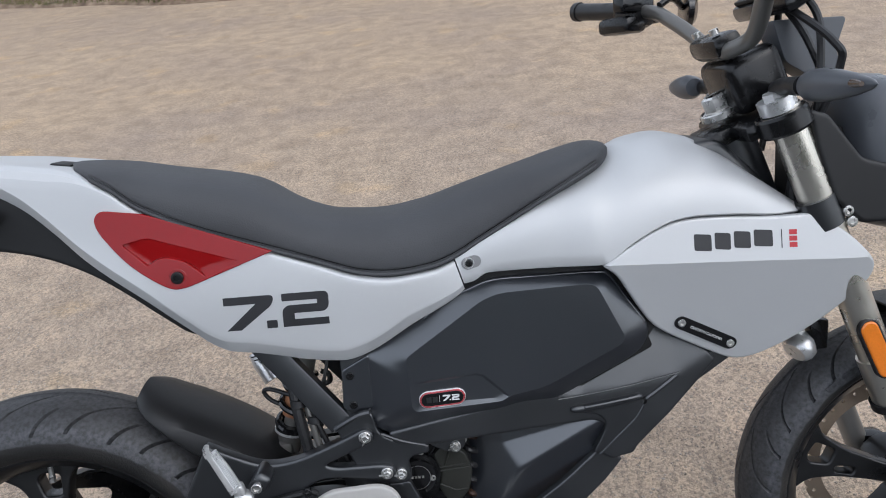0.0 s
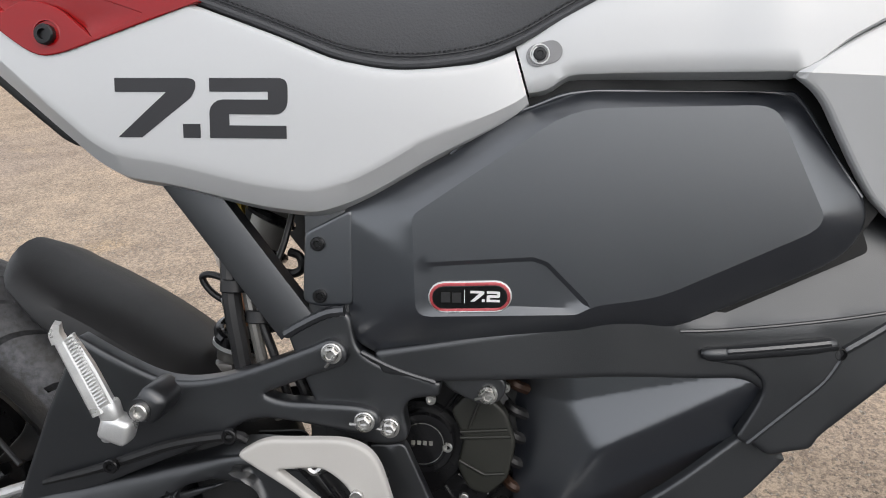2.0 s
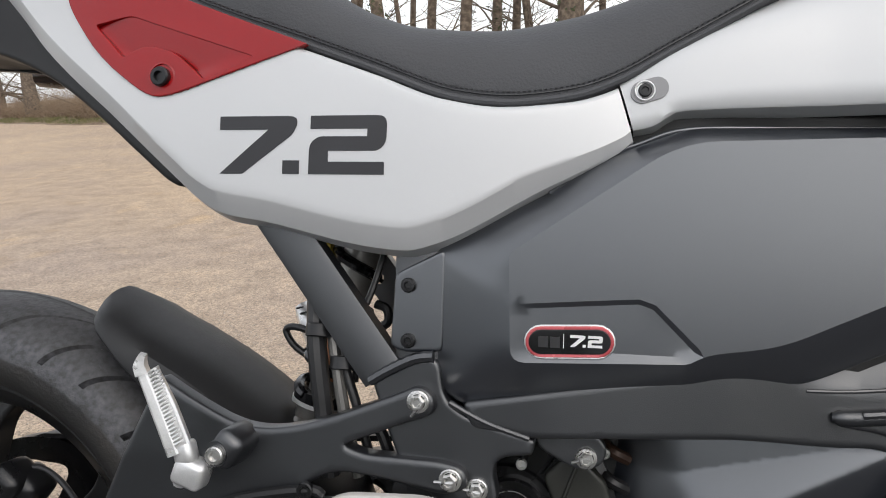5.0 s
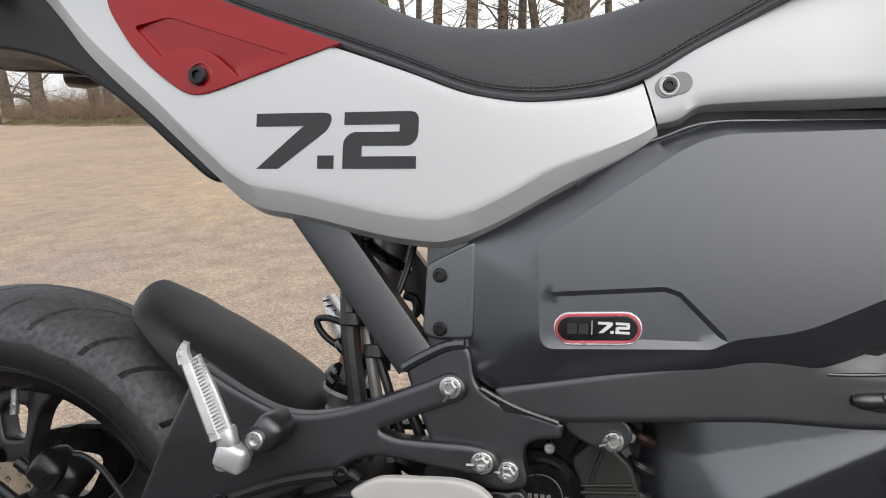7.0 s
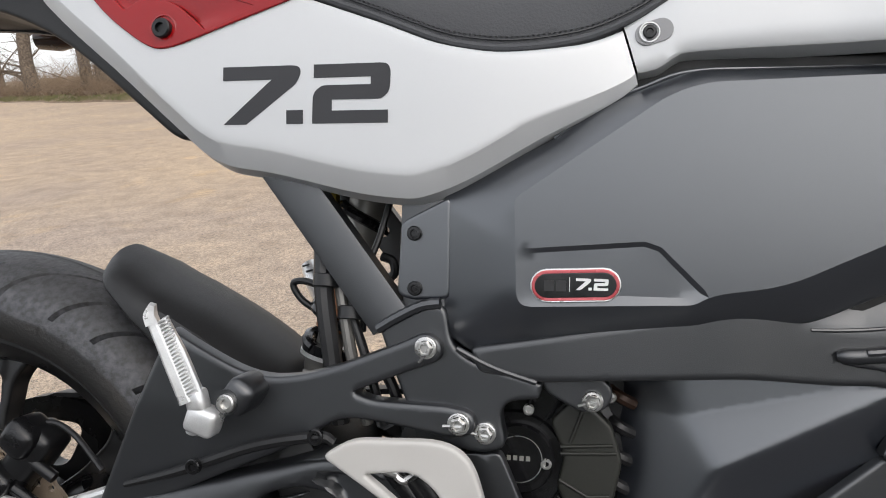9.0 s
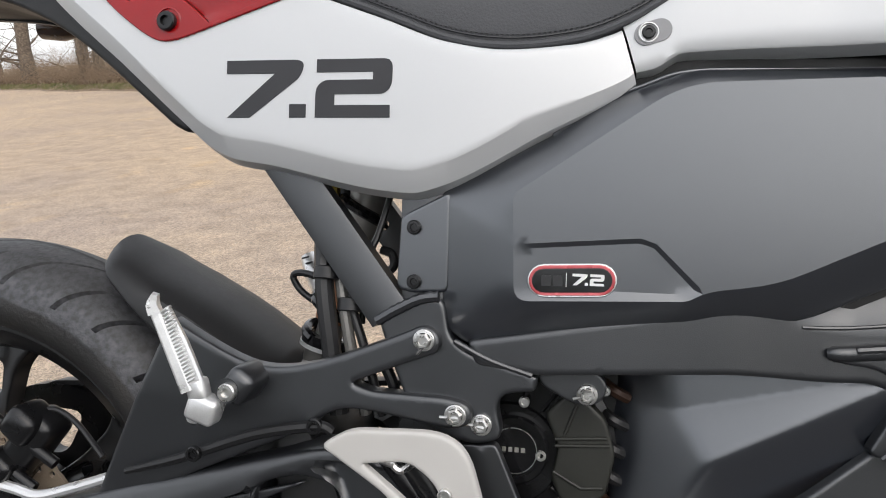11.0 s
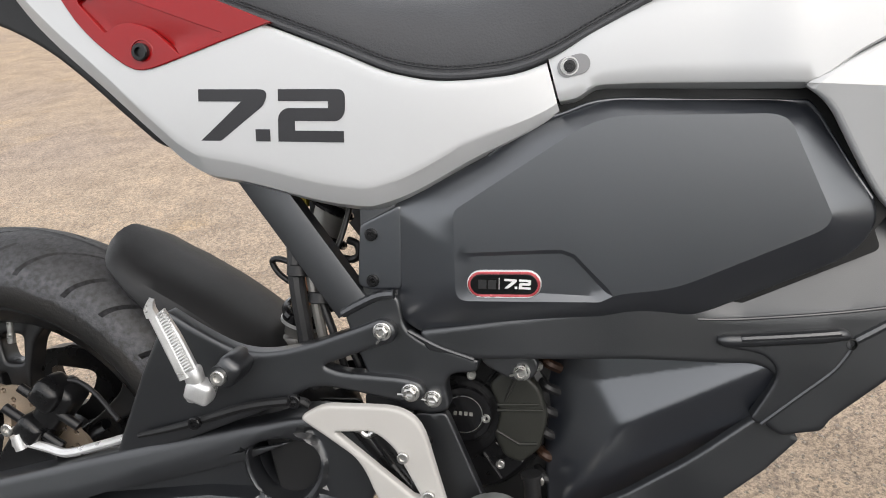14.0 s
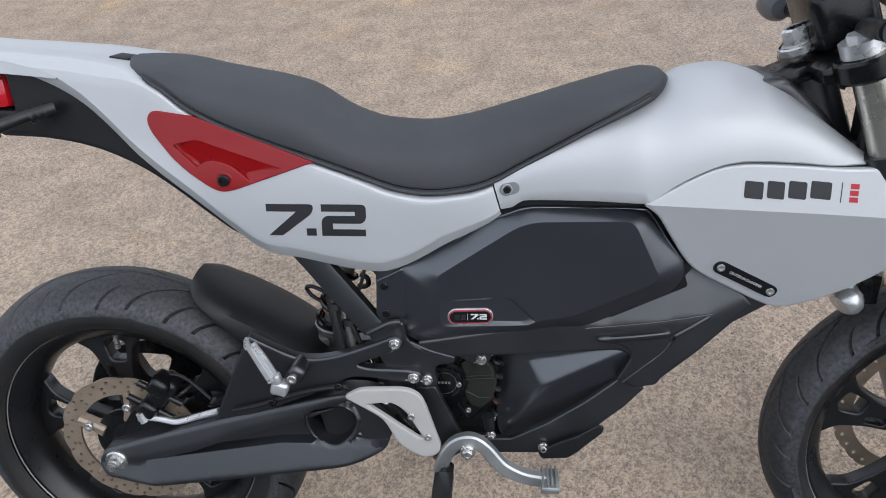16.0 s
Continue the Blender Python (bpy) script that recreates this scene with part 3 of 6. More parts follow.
for s in (-1, 1):
    put("red_side_insert", *panel(RED_LINE, lambda x, z: y_side(x, z) - 0.0022, 0.0075, 0.0010, 0.006, holes=[RED_IN], edge=0.003, side=s), RED, rear_r if s < 0 else rear_l, "glossy red insert round a recessed pocket")
    put("pocket_floor", *panel(FLOOR_IN, y_floor, 0.003, 0, 0.006, edge=0.003, side=s), RED, rear_r if s < 0 else rear_l)
    yb = float(y_side(0.272, 0.831)) + 0.0025
    put("bolt_cup", *[lathe([(0.0128, s * -(yb - 0.0042)), (0.0115, s * -(yb - 0.0048)), (0.0105, s * -(yb + 0.001)), (0.0, s * -(yb + 0.001))][::1 if s < 0 else -1], 24, (0.271, 0.832))][0], RED, rear_r if s < 0 else rear_l)
    if s < 0:
        bolt(rear_r, 0.271, yb - 0.0035, 0.832, 0.0085, "socket", CAST, "black socket bolt")


# numerals
def glyphs(x0, z0, h, w):
    """Wide squared numerals 7 . 2 as outlines; lower left at x0, z0."""
    k = lambda pts, r=0.0: fillet([(x0 + p[0] * w, z0 + p[1] * h, *(p[2:] or [r])) for p in pts], 0.0001)[::-1]
    seven = [(0, 1), (0, 0.765), (0.30, 0.765, 0), (0.005, 0, 0), (0.145, 0, 0), (0.445, 0.68, 0.003), (0.475, 0.86, 0.004), (0.465, 1, 0.008)]
    dot = [(0.39, 0), (0.39, 0.235), (0.49, 0.235), (0.49, 0)]
    two = [(0.552, 1), (0.552, 0.775), (0.885, 0.775), (0.885, 0.645), (0.60, 0.645, 0.004), (0.548, 0.52, 0.006), (0.545, 0), (0.985, 0), (0.985, 0.215), (0.66, 0.215), (0.66, 0.40), (0.95, 0.40, 0.004), (0.995, 0.53, 0.006), (0.997, 0.9, 0.004), (0.975, 1, 0.006)]
    return [k(seven), k(dot), k(two)]


for g in glyphs(0.328, 0.7485, 0.0485, 0.1475):
    put("numeral", *panel(g, lambda x, z: y_side(x, z) - 0.0006, 0.0012, 0, 0.02, edge=0.012), DECAL, rear_r, "dark grey numeral decal", 20)

# dark undertail, tail light and rear indicator
UNDER = fillet([(-0.06, 0.995), (-0.058, 0.922, 0.004), (-0.2, 0.925), (-0.2, 0.905), (-0.13, 0.895), (-0.078, 0.885, 0.03), (0.010, 0.880, 0.05), (0.077, 0.866, 0.05), (0.141, 0.838, 0.05), (0.196, 0.799, 0.03), (0.262, 0.745), (0.277, 0.738), (0.285, 0.748), (0.21, 0.830), (0.15, 0.90), (0.08, 0.95), (0, 0.98)])
und = put("undertail", *panel(UNDER, lambda x, z: -0.098 + 0.10 * np.clip(0.22 - x, 0, 1) + 0.0 * z, 0.012, 0.004, 0.016), PLASTIC, bike, "black textured plastic undertail")
put("undertail_cheek", *panel(UNDER, lambda x, z: -0.048 + 0.0 * z, 0.012, 0.004, 0.016, side=1), PLASTIC, und)
put("undertail_floor", *loft([[(x, -0.075, z), (x, 0.045, z), (x, 0.045, z - 0.006), (x, -0.075, z - 0.006)] for x, z in ((-0.19, 0.945), (-0.078, 0.892), (0.01, 0.888), (0.08, 0.873), (0.14, 0.845), (0.2, 0.80))], True, True), DARK, und)
tl = put("tail_light", *block(-0.105, 0, 0.948, 0.085, 0.145, 0.048, 0.012), LENS, bike, "red tail light lens")
put("tail_light_housing", *block(-0.04, 0, 0.955, 0.05, 0.12, 0.05, 0.01), DARK, tl)
for s in (-1, 1):
    ind = put("rear_indicator", *sweep([(0.018, s * 0.088, 0.930), (-0.015, s * 0.112, 0.922), (-0.045, s * 0.135, 0.912)], [0.011, 0.009, 0.010], 14), CABLE, bike, "black rubber rear indicator stalk")
    put("indicator_lamp", *lathe([(0.0, -0.035), (0.013, -0.02), (0.017, 0.0), (0.014, 0.03), (0.0, 0.04)], 20), BROWNLENS, ind, loc=Matrix.Translation((-0.06, s * 0.155, 0.905)) @ Matrix.Rotation(radians(90), 4, "Z"))
    for q in (0.2, 0.35, 0.5):
        put("rib", *rod((0.018 - 0.05 * q, s * (0.088 + 0.04 * q), 0.93 - 0.014 * q), (0.015 - 0.05 * q, s * (0.0905 + 0.04 * q), 0.929 - 0.014 * q), 0.0118), CABLE, ind)

# tank cover
TLOW = [(0.655, 0.785), (0.672, 0.788), (0.70, 0.7995), (0.764, 0.801), (0.866, 0.801), (0.905, 0.826), (0.94, 0.845), (0.969, 0.856), (1.001, 0.860), (1.06, 0.858), (1.124, 0.853), (1.165, 0.853)]
TTOP = [(0.655, 0.838), (0.70, 0.868), (0.75, 0.896), (0.80, 0.920), (0.85, 0.940), (0.89, 0.953), (0.93, 0.972), (0.97, 0.9775), (1.014, 0.969), (1.05, 0.948), (1.102, 0.909), (1.165, 0.863)]
TY = [(0.655, -0.1065), (0.70, -0.109), (0.80, -0.116), (0.866, -0.125), (1.0, -0.120), (1.1, -0.116), (1.165, -0.104)]
TIN = [(0.655, 0.0), (0.99, 0.0), (1.03, -0.03), (1.06, -0.05), (1.1, -0.064), (1.165, -0.082)]


def tank_shell():
    rows = []
    for x in np.linspace(0.655, 1.165, 64):
        zl, zt, yl, yt = (float(curve_at(k, x)) for k in (TLOW, TTOP, TY, TIN))
        pr = [(yl + 0.02, zl - 0.004), (yl + 0.006, zl), (yl + 0.0015, zl + 0.001)]
        w = 0.86 if x < 0.85 else 0.86 - 0.16 * (3 * min(1, (x - 0.85) / 0.12)**2 - 2 * min(1, (x - 0.85) / 0.12)**3)
        k = min(1.0, max(0.0, (0.92 - x) / 0.22))
        k = k * k * (3 - 2 * k)
        w += (1.0 - w) * k
        c = [(yl, zl + 0.003), (yl + 0.004 - 0.003 * k, zl + (0.52 + 0.36 * k) * (zt - zl)), (yt + w * (yl - yt), zt - 0.010 * (1 - k)), (yt, zt)]
        for s in np.linspace(0, 1, 16):
            b = [(1 - s)**3, 3 * s * (1 - s)**2, 3 * s * s * (1 - s), s**3]
            pr.append(tuple(sum(b[i] * c[i][q] for i in range(4)) for q in (0, 1)))
        pr.append((yt + 0.006 if yt < -0.01 else yt, zt - 0.012 if yt < -0.01 else zt))
        rows.append([(shear(x, z) + 0.0025, y, z) for y, z in pr])
    v, f = loft(rows)
    return v, [tuple(reversed(q)) for q in f]


ts = tank_shell()
tank_r = put("tank_cover", *ts, SILVER, bike, "satin silver tank cover", 40)
tank_l = put("tank_cover", *mirrored(ts), SILVER, bike, "satin silver tank cover", 40)
put("seat_bolt_dish", *panel(capsule(0.675, 0.8155, 0.686, 0.8185, 0.0088), lambda x, z: np.interp(x, *zip(*TY)) - 0.0004 + 0 * z, 0.004, 0.0003, 0.004, edge=0.003), DISH, tank_r, "grey oval dish round the bolt")
put("bolt_cup", *lathe([(0.0082, -0.1082), (0.0076, -0.1096), (0.0070, -0.1096), (0.0064, -0.1080), (0, -0.1080)], 28, (0.677, 0.8165)), ALU, tank_r)
bolt(tank_r, 0.677, -0.1075, 0.8165, 0.0052, "socket", CAST, "black socket bolt")


# front shroud with its crease
def y_shroud(x, z):
    zc = 0.8015 - 0.045 * (x - 0.866)
    y = -0.1275 + 0.16 * np.clip(z - zc, 0, 1) + 0.25 * np.clip(zc - z, 0, 1)
    return y - 0.004 * np.clip((x - 1.1) / 0.1, 0, 1) + 1.2 * np.clip(x - 1.2, 0, 1)**2 + 0.02 * np.clip(0.9 - x, 0, 1)


SHROUD = fillet([(0.8665, 0.800, 0.004), (0.888, 0.785, 0.02), (0.905, 0.757, 0.03), (0.938, 0.706, 0.03), (0.962, 0.685, 0.03), (1.044, 0.641, 0.03), (1.075, 0.627, 0.03), (1.107, 0.629, 0.04), (1.160, 0.656, 0.04), (1.192, 0.681), (1.255, 0.735, 0.02), (1.270, 0.762, 0.02), (1.262, 0.784, 0.02), (1.222, 0.824, 0.02), (1.168, 0.853, 0.004), (1.124, 0.8515, 0.03), (1.06, 0.8565, 0.04), (1.001, 0.8585, 0.04), (0.969, 0.8545, 0.03), (0.94, 0.8435, 0.03), (0.905, 0.8245, 0.02)])
shr_r = put("front_shroud", *panel(SHROUD, y_shroud, 0.010, 0.0035, 0.014, creases=[[(0.869, 0.8013), (1.262, 0.7837)]]), SILVER, bike, "satin silver front shroud with a long crease", 12)
shr_l = put("front_shroud", *panel(SHROUD, y_shroud, 0.010, 0.0035, 0.014, creases=[[(0.869, 0.8013), (1.262, 0.7837)]], side=1), SILVER, bike, "satin silver front shroud with a long crease", 12)
# the maker's mark and model mark as plain bars
for a, b in ((0.999, 1.024), (1.029, 1.052), (1.057, 1.081), (1.086, 1.113)):
    bar = fillet([(a, 0.8125), (b, 0.810), (b, 0.8335), (a, 0.836)], 0.003)
    put("mark_bar", *panel(bar, lambda x, z: y_shroud(x, z) - 0.0006, 0.001, 0, 0.02), DECAL, shr_r, "dark grey bar in place of lettering", 20)
put("mark_line", *panel(np.array([(1.1255, 0.807), (1.1265, 0.807), (1.1265, 0.834), (1.1255, 0.834)]), lambda x, z: y_shroud(x, z) - 0.0006, 0.001, 0, 0.02), DECAL, shr_r)
for z in (0.8075, 0.8165, 0.8255):
    put("mark_bar", *panel(np.array([(1.137, z), (1.148, z - 0.0005), (1.148, z + 0.0065), (1.137, z + 0.007)]), lambda x, z: y_shroud(x, z) - 0.0006, 0.001, 0, 0.02), DECALRED, shr_r, "red bar in place of lettering", 20)


def writing(text, size, material, parent, x, y, z, turn=0.0, squeeze=1.0, tip=0.0):
    c = bpy.data.curves.new("lettering", "FONT")
    c.body, c.size, c.align_x, c.align_y = text, size, "CENTER", "CENTER"
    c.extrude = 0.0002
    t = bpy.data.objects.new("lettering", c)
    scene.collection.objects.link(t)
    me = bpy.data.meshes.new_from_object(t.evaluated_get(bpy.context.evaluated_depsgraph_get()))
    bpy.data.objects.remove(t)
    me.materials.clear()
    me.materials.append(material)
    ob = new("lettering", me)
    ob.parent = parent
    ob.matrix_basis = Matrix.Translation((x, y, z)) @ Matrix.Rotation(tip, 4, "X") @ Matrix.Rotation(-turn, 4, "Y") @ Matrix.Rotation(radians(90), 4, "X") @ Matrix.Diagonal((squeeze, 1, 1, 1))
    return ob


plate = put("maker_plate", *panel(capsule(0.988, 0.699, 1.066, 0.6575, 0.0105), lambda x, z: y_shroud(x, z) - 0.0022, 0.003, 0.0008, 0.01, edge=0.004), GLOSSY, shr_r, "black oblong plate with two screws and small lettering")
for x, z in ((0.988, 0.699), (1.066, 0.6575)):
    bolt(plate, x, float(y_shroud(x, z)) - 0.002, z, 0.006, "button", ZINC, "silver screw")
writing("CRAFTED IN CALIFORNIA", 0.0062, WHITEINK, plate, 1.027, float(y_shroud(1.027, 0.678)) - 0.0032, 0.6783, math.atan2(-0.0415, 0.078), 0.8, math.atan(0.25))

# battery case
C_OUT = fillet([(0.517, 0.575, 0.012), (0.545, 0.558, 0.012), (0.80, 0.594, 0.02), (0.925, 0.655, 0.03), (0.942, 0.685, 0.02), (0.936, 0.708, 0.01), (0.882, 0.784, 0.012), (0.864, 0.789, 0.012), (0.712, 0.790, 0.012), (0.642, 0.765, 0.02), (0.604, 0.737), (0.514, 0.690), (0.514, 0.66)])
C_FACE = fillet([(0.580, 0.603, 0.012), (0.712, 0.609, 0.004), (0.726, 0.617, 0.012), (0.776, 0.625, 0.02), (0.892, 0.682, 0.012), (0.897, 0.693, 0.006), (0.858, 0.771, 0.008), (0.846, 0.777, 0.01), (0.717, 0.774, 0.014), (0.692, 0.766, 0.014), (0.577, 0.688, 0.006)])
STEP = np.array([(0.574, 0.648), (0.676, 0.656), (0.688, 0.652), (0.724, 0.6165), (0.705, 0.600), (0.574, 0.596)])


STEP_IN = np.array([(0.578, 0.6443), (0.6755, 0.6520), (0.6862, 0.6486), (0.7165, 0.6180)])


def y_case(x, z):
    p = np.stack([x, z], 1)
    do, di = far(p, C_OUT), far(p, C_FACE)
    k = np.where(inside(p, C_FACE), 1.0, 1 - np.clip(di / (do + di + 1e-9), 0, 1)**1.18)
    dst = far(p, STEP[:4], False)
    rec = np.where(inside(p, STEP) & inside(p, C_FACE), 0.0022 * np.clip(dst / 0.004, 0, 1) * np.clip(di / 0.006, 0, 1) * np.clip((x - 0.574) / 0.03, 0, 1), 0.0)
    return -0.100 - 0.027 * k + rec


case = put("battery_case", *panel(C_OUT, y_case, 0.02, 0.003, 0.007, creases=[np.vstack([C_FACE, C_FACE[:1]]), STEP[:4], STEP_IN], edge=0.006), CASE, bike, "faceted satin black battery case", 15)
put("case_lip", *sweep([(0.606, -0.1015, 0.7365), (0.642, -0.1015, 0.7625), (0.675, -0.1015, 0.7760), (0.712, -0.1015, 0.7870), (0.79, -0.1015, 0.7868), (0.862, -0.1015, 0.7862), (0.880, -0.1015, 0.7815), (0.906, -0.1015, 0.7430), (0.933, -0.1015, 0.7060)], 0.0022, 10, 5), CASE, case, "raised lip along the case's upper rim")
put("case_half", *panel(C_OUT, y_case, 0.02, 0.003, 0.009, creases=[np.vstack([C_FACE, C_FACE[:1]]), STEP[:4]], edge=0.006, side=1), CASE, case, angle=16)
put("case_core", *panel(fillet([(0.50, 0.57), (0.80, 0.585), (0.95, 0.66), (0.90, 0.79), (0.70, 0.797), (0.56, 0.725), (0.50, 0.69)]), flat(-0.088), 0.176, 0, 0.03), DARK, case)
# added strip in the gap under the tank; its black stands for shade
put("case_gap_shade", *panel(fillet([(0.60, 0.745), (0.66, 0.786), (0.71, 0.806), (0.87, 0.803), (0.90, 0.788), (0.955, 0.700), (0.93, 0.66), (0.88, 0.78), (0.71, 0.785)], 0.01)[::-1], flat(-0.094), 0.03, 0, 0.03), DARK, case, "black rubber strip along the case's rim")
put("case_wing", *panel(fillet([(0.477, 0.607), (0.49, 0.603), (0.522, 0.605), (0.522, 0.690), (0.480, 0.668)], 0.006), flat(-0.104), 0.008, 0.002, 0.015), CASE, case, "flat mounting flange")
for x, z in ((0.492, 0.659), (0.493, 0.613)):
    bolt(case, x, -0.105, z, 0.0062, "button", CAST, "black screw")
badge = put("badge", *panel(capsule(0.6035, 0.6205, 0.6465, 0.6225, 0.0130), lambda x, z: y_case(x, z) - 0.0024, 0.004, 0.001, 0.01, edge=0.004), ALU, case, "oblong badge with red rim")
put("badge_rim", *panel(capsule(0.6035, 0.6205, 0.6465, 0.6225, 0.0120), lambda x, z: y_case(x, z) - 0.0032, 0.004, 0.001, 0.01, edge=0.004), REDRIM, badge, "red rim")
put("badge_face", *panel(capsule(0.6035, 0.6205, 0.6465, 0.6225, 0.0095), lambda x, z: y_case(x, z) - 0.0036, 0.004, 0.0004, 0.01, edge=0.004), GLOSSY, badge, "black badge face")
for g in glyphs(0.6255, 0.6180, 0.0090, 0.0245):
    put("numeral", *panel(g, lambda x, z: y_case(x, z) - 0.0041, 0.0012, 0, 0.02, edge=0.012), WHITEINK, badge, "white numeral", 20)
put("divider", *panel(np.array([(0.6205, 0.6165), (0.6210, 0.6165), (0.6210, 0.6275), (0.6205, 0.6275)]), lambda x, z: y_case(x, z) - 0.0041, 0.001, 0, 0.02), WHITEINK, badge)
for a in (0.6015, 0.6105):
    put("mark_bar", *panel(np.array([(a, 0.6165), (a + 0.0075, 0.6167), (a + 0.0075, 0.6250), (a, 0.6248)]), lambda x, z: y_case(x, z) - 0.0040, 0.001, 0, 0.02), GREYINK, badge, "faint grey bar in place of lettering")

# frame


def bent(vf):
    """The lower frame draws in towards the middle ahead of the side cover."""
    out = []
    for x, y, z in vf[0]:
        g = min(1.0, max(0.0, (x - 0.74) / 0.10))
        g = g * g * (3 - 2 * g)
        out.append((x + 0.002 * g, y + 0.019 * g, z - 0.0105 * g))
    return out, vf[1]


SPAR = fillet([(0.540, 0.566), (0.548, 0.546), (0.60, 0.5405), (0.69, 0.547), (0.855, 0.559, 0.012), (0.874, 0.549, 0.012), (0.872, 0.528, 0.02), (0.864, 0.502), (0.882, 0.489), (0.898, 0.494), (0.917, 0.497), (0.922, 0.508), (0.975, 0.558), (1.048, 0.638), (1.03, 0.660), (0.985, 0.682), (0.95, 0.722), (0.93, 0.690), (0.80, 0.615)])


def y_spar(x, z):
    up = np.clip(z - np.interp(x, [0.802, 0.90, 0.985, 1.05], [0.5985, 0.607, 0.621, 0.66]), 0, 0.1)
    return -0.111 + 0.05 * np.clip(x - 0.9, 0, 1) + 0.30 * up * np.clip((x - 0.79) / 0.02, 0, 1)


spar = put("frame_spar", *bent(panel(SPAR, y_spar, 0.02, 0.004, 0.012, creases=[[(0.802, 0.5985), (0.90, 0.607), (0.985, 0.621)]])), FRAME, bike, "black powder-coated frame spar with weld beads")
put("frame_spar_half", *panel(SPAR, y_spar, 0.02, 0.004, 0.02, side=1), FRAME, spar)
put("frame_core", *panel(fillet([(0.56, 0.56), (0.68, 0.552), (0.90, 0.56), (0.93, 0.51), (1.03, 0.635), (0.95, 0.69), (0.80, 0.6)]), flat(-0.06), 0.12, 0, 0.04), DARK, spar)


def weld(pts, r, parent, pitch=0.0035, bend=False):
    path = smooth_path(pts, 12)
    L = np.concatenate([[0], np.cumsum([np.linalg.norm(b - a) for a, b in zip(path, path[1:])])])
    q = np.arange(0, L[-1], pitch)
    p = np.stack([np.interp(q, L, [a[i] for a in path]) for i in range(3)], 1)
    rad = [r * (0.90 + 0.16 * (i % 2)) for i in range(len(p))]
    bead = sweep(list(p), rad, 8, 1)
    return put("weld_bead", *(bent(bead) if bend else bead), FRAME, parent, "rippled weld bead")


GUSSET = fillet([(0.8205, 0.5862, 0.004), (0.9246, 0.5985, 0.004), (0.934, 0.5816, 0.004), (0.9214, 0.5594, 0.004), (0.8609, 0.5002, 0.004), (0.8530, 0.5055, 0.004), (0.8641, 0.5274, 0.012), (0.8745, 0.5533, 0.014), (0.8612, 0.5700, 0.014), (0.8214, 0.5745, 0.004)], 0.004)
put("frame_gusset", *bent(panel(GUSSET, lambda x, z: -0.1145 + 0.05 * np.clip(x - 0.9, 0, 1) + 0.05 * np.clip(0.56 - z, 0, 1), 0.014, 0.0025, 0.009)), FRAME, spar, "black gusset plate welded to the frame spar")
put("weld_rib", *bent(sweep([(0.8195, -0.1110, 0.5800), (0.828, -0.1135, 0.5810), (0.86, -0.1150, 0.5850), (0.905, -0.1145, 0.5905), (0.922, -0.1120, 0.5925), (0.929, -0.1095, 0.590)], [0.004, 0.0062, 0.0064, 0.0064, 0.0060, 0.004], 16, 6)), FRAME, spar, "rounded weld rib along the gusset")
weld([(0.838, -0.1185, 0.5850), (0.87, -0.1190, 0.5890), (0.905, -0.1185, 0.5935), (0.922, -0.1165, 0.5955)], 0.0034, spar, 0.0026, True)
weld([(0.8625, -0.1110, 0.5010), (0.89, -0.1115, 0.5285), (0.9195, -0.1115, 0.5580), (0.933, -0.1110, 0.580)], 0.0026, spar, 0.003, True)
weld([(0.936, -0.1095, 0.587), (0.96, -0.108, 0.603), (0.988, -0.105, 0.622)], 0.0042, spar, bend=True)
put("spar_flange", *panel(fillet([(0.945, 0.540), (0.990, 0.5675), (1.045, 0.605), (1.085, 0.632), (1.045, 0.640), (0.99, 0.590)], 0.006), flat(-0.075), 0.02, 0.003, 0.012), FRAME, spar, "dark lower flange of the frame")
# the slot's dark inside is painted near-black
for x, z in ((0.932, 0.584),):
    put("drain_slot", *bent(lathe([(0.0055, -0.1125), (0.0045, -0.1135), (0.0035, -0.109), (0, -0.109)], 14, (x, z))), DARK, spar)
put("plate_edge", *bent(sweep([(0.800, -0.1105, 0.597), (0.871, -0.1110, 0.6055), (0.93, -0.1090, 0.6135), (0.99, -0.1060, 0.624)], 0.0016, 8, 4)), FRAME, spar, "thin rolled plate edge")
BRACKET = fillet([(0.463, 0.579), (0.485, 0.597, 0.01), (0.519, 0.601, 0.01), (0.525, 0.567, 0.01), (0.543, 0.554, 0.01), (0.60, 0.539, 0.003), (0.598, 0.527, 0.003), (0.572, 0.523, 0.008), (0.566, 0.512, 0.01), (0.572, 0.485, 0.008), (0.55, 0.478, 0.01), (0.52, 0.484), (0.49, 0.51), (0.475, 0.545)])[::-1]
brk = put("pivot_bracket", *panel(BRACKET, flat(-0.1085), 0.02, 0.003, 0.015), FRAME, spar, "black cast bracket at the swingarm pivot")
put("bracket_half", *panel(BRACKET, flat(-0.1085), 0.02, 0.003, 0.02, side=1), FRAME, brk)
weld([(0.462, -0.108, 0.578), (0.478, -0.110, 0.588), (0.50, -0.110, 0.599), (0.519, -0.110, 0.602)], 0.0048, brk)
weld([(0.530, -0.110, 0.565), (0.56, -0.110, 0.551), (0.597, -0.110, 0.540)], 0.0025, brk)
TUBE = [(-1, -0.7), (-0.85, -1), (0.85, -1), (1, -0.7), (1, 0.7), (0.85, 1), (-0.85, 1), (-1, 0.7)]
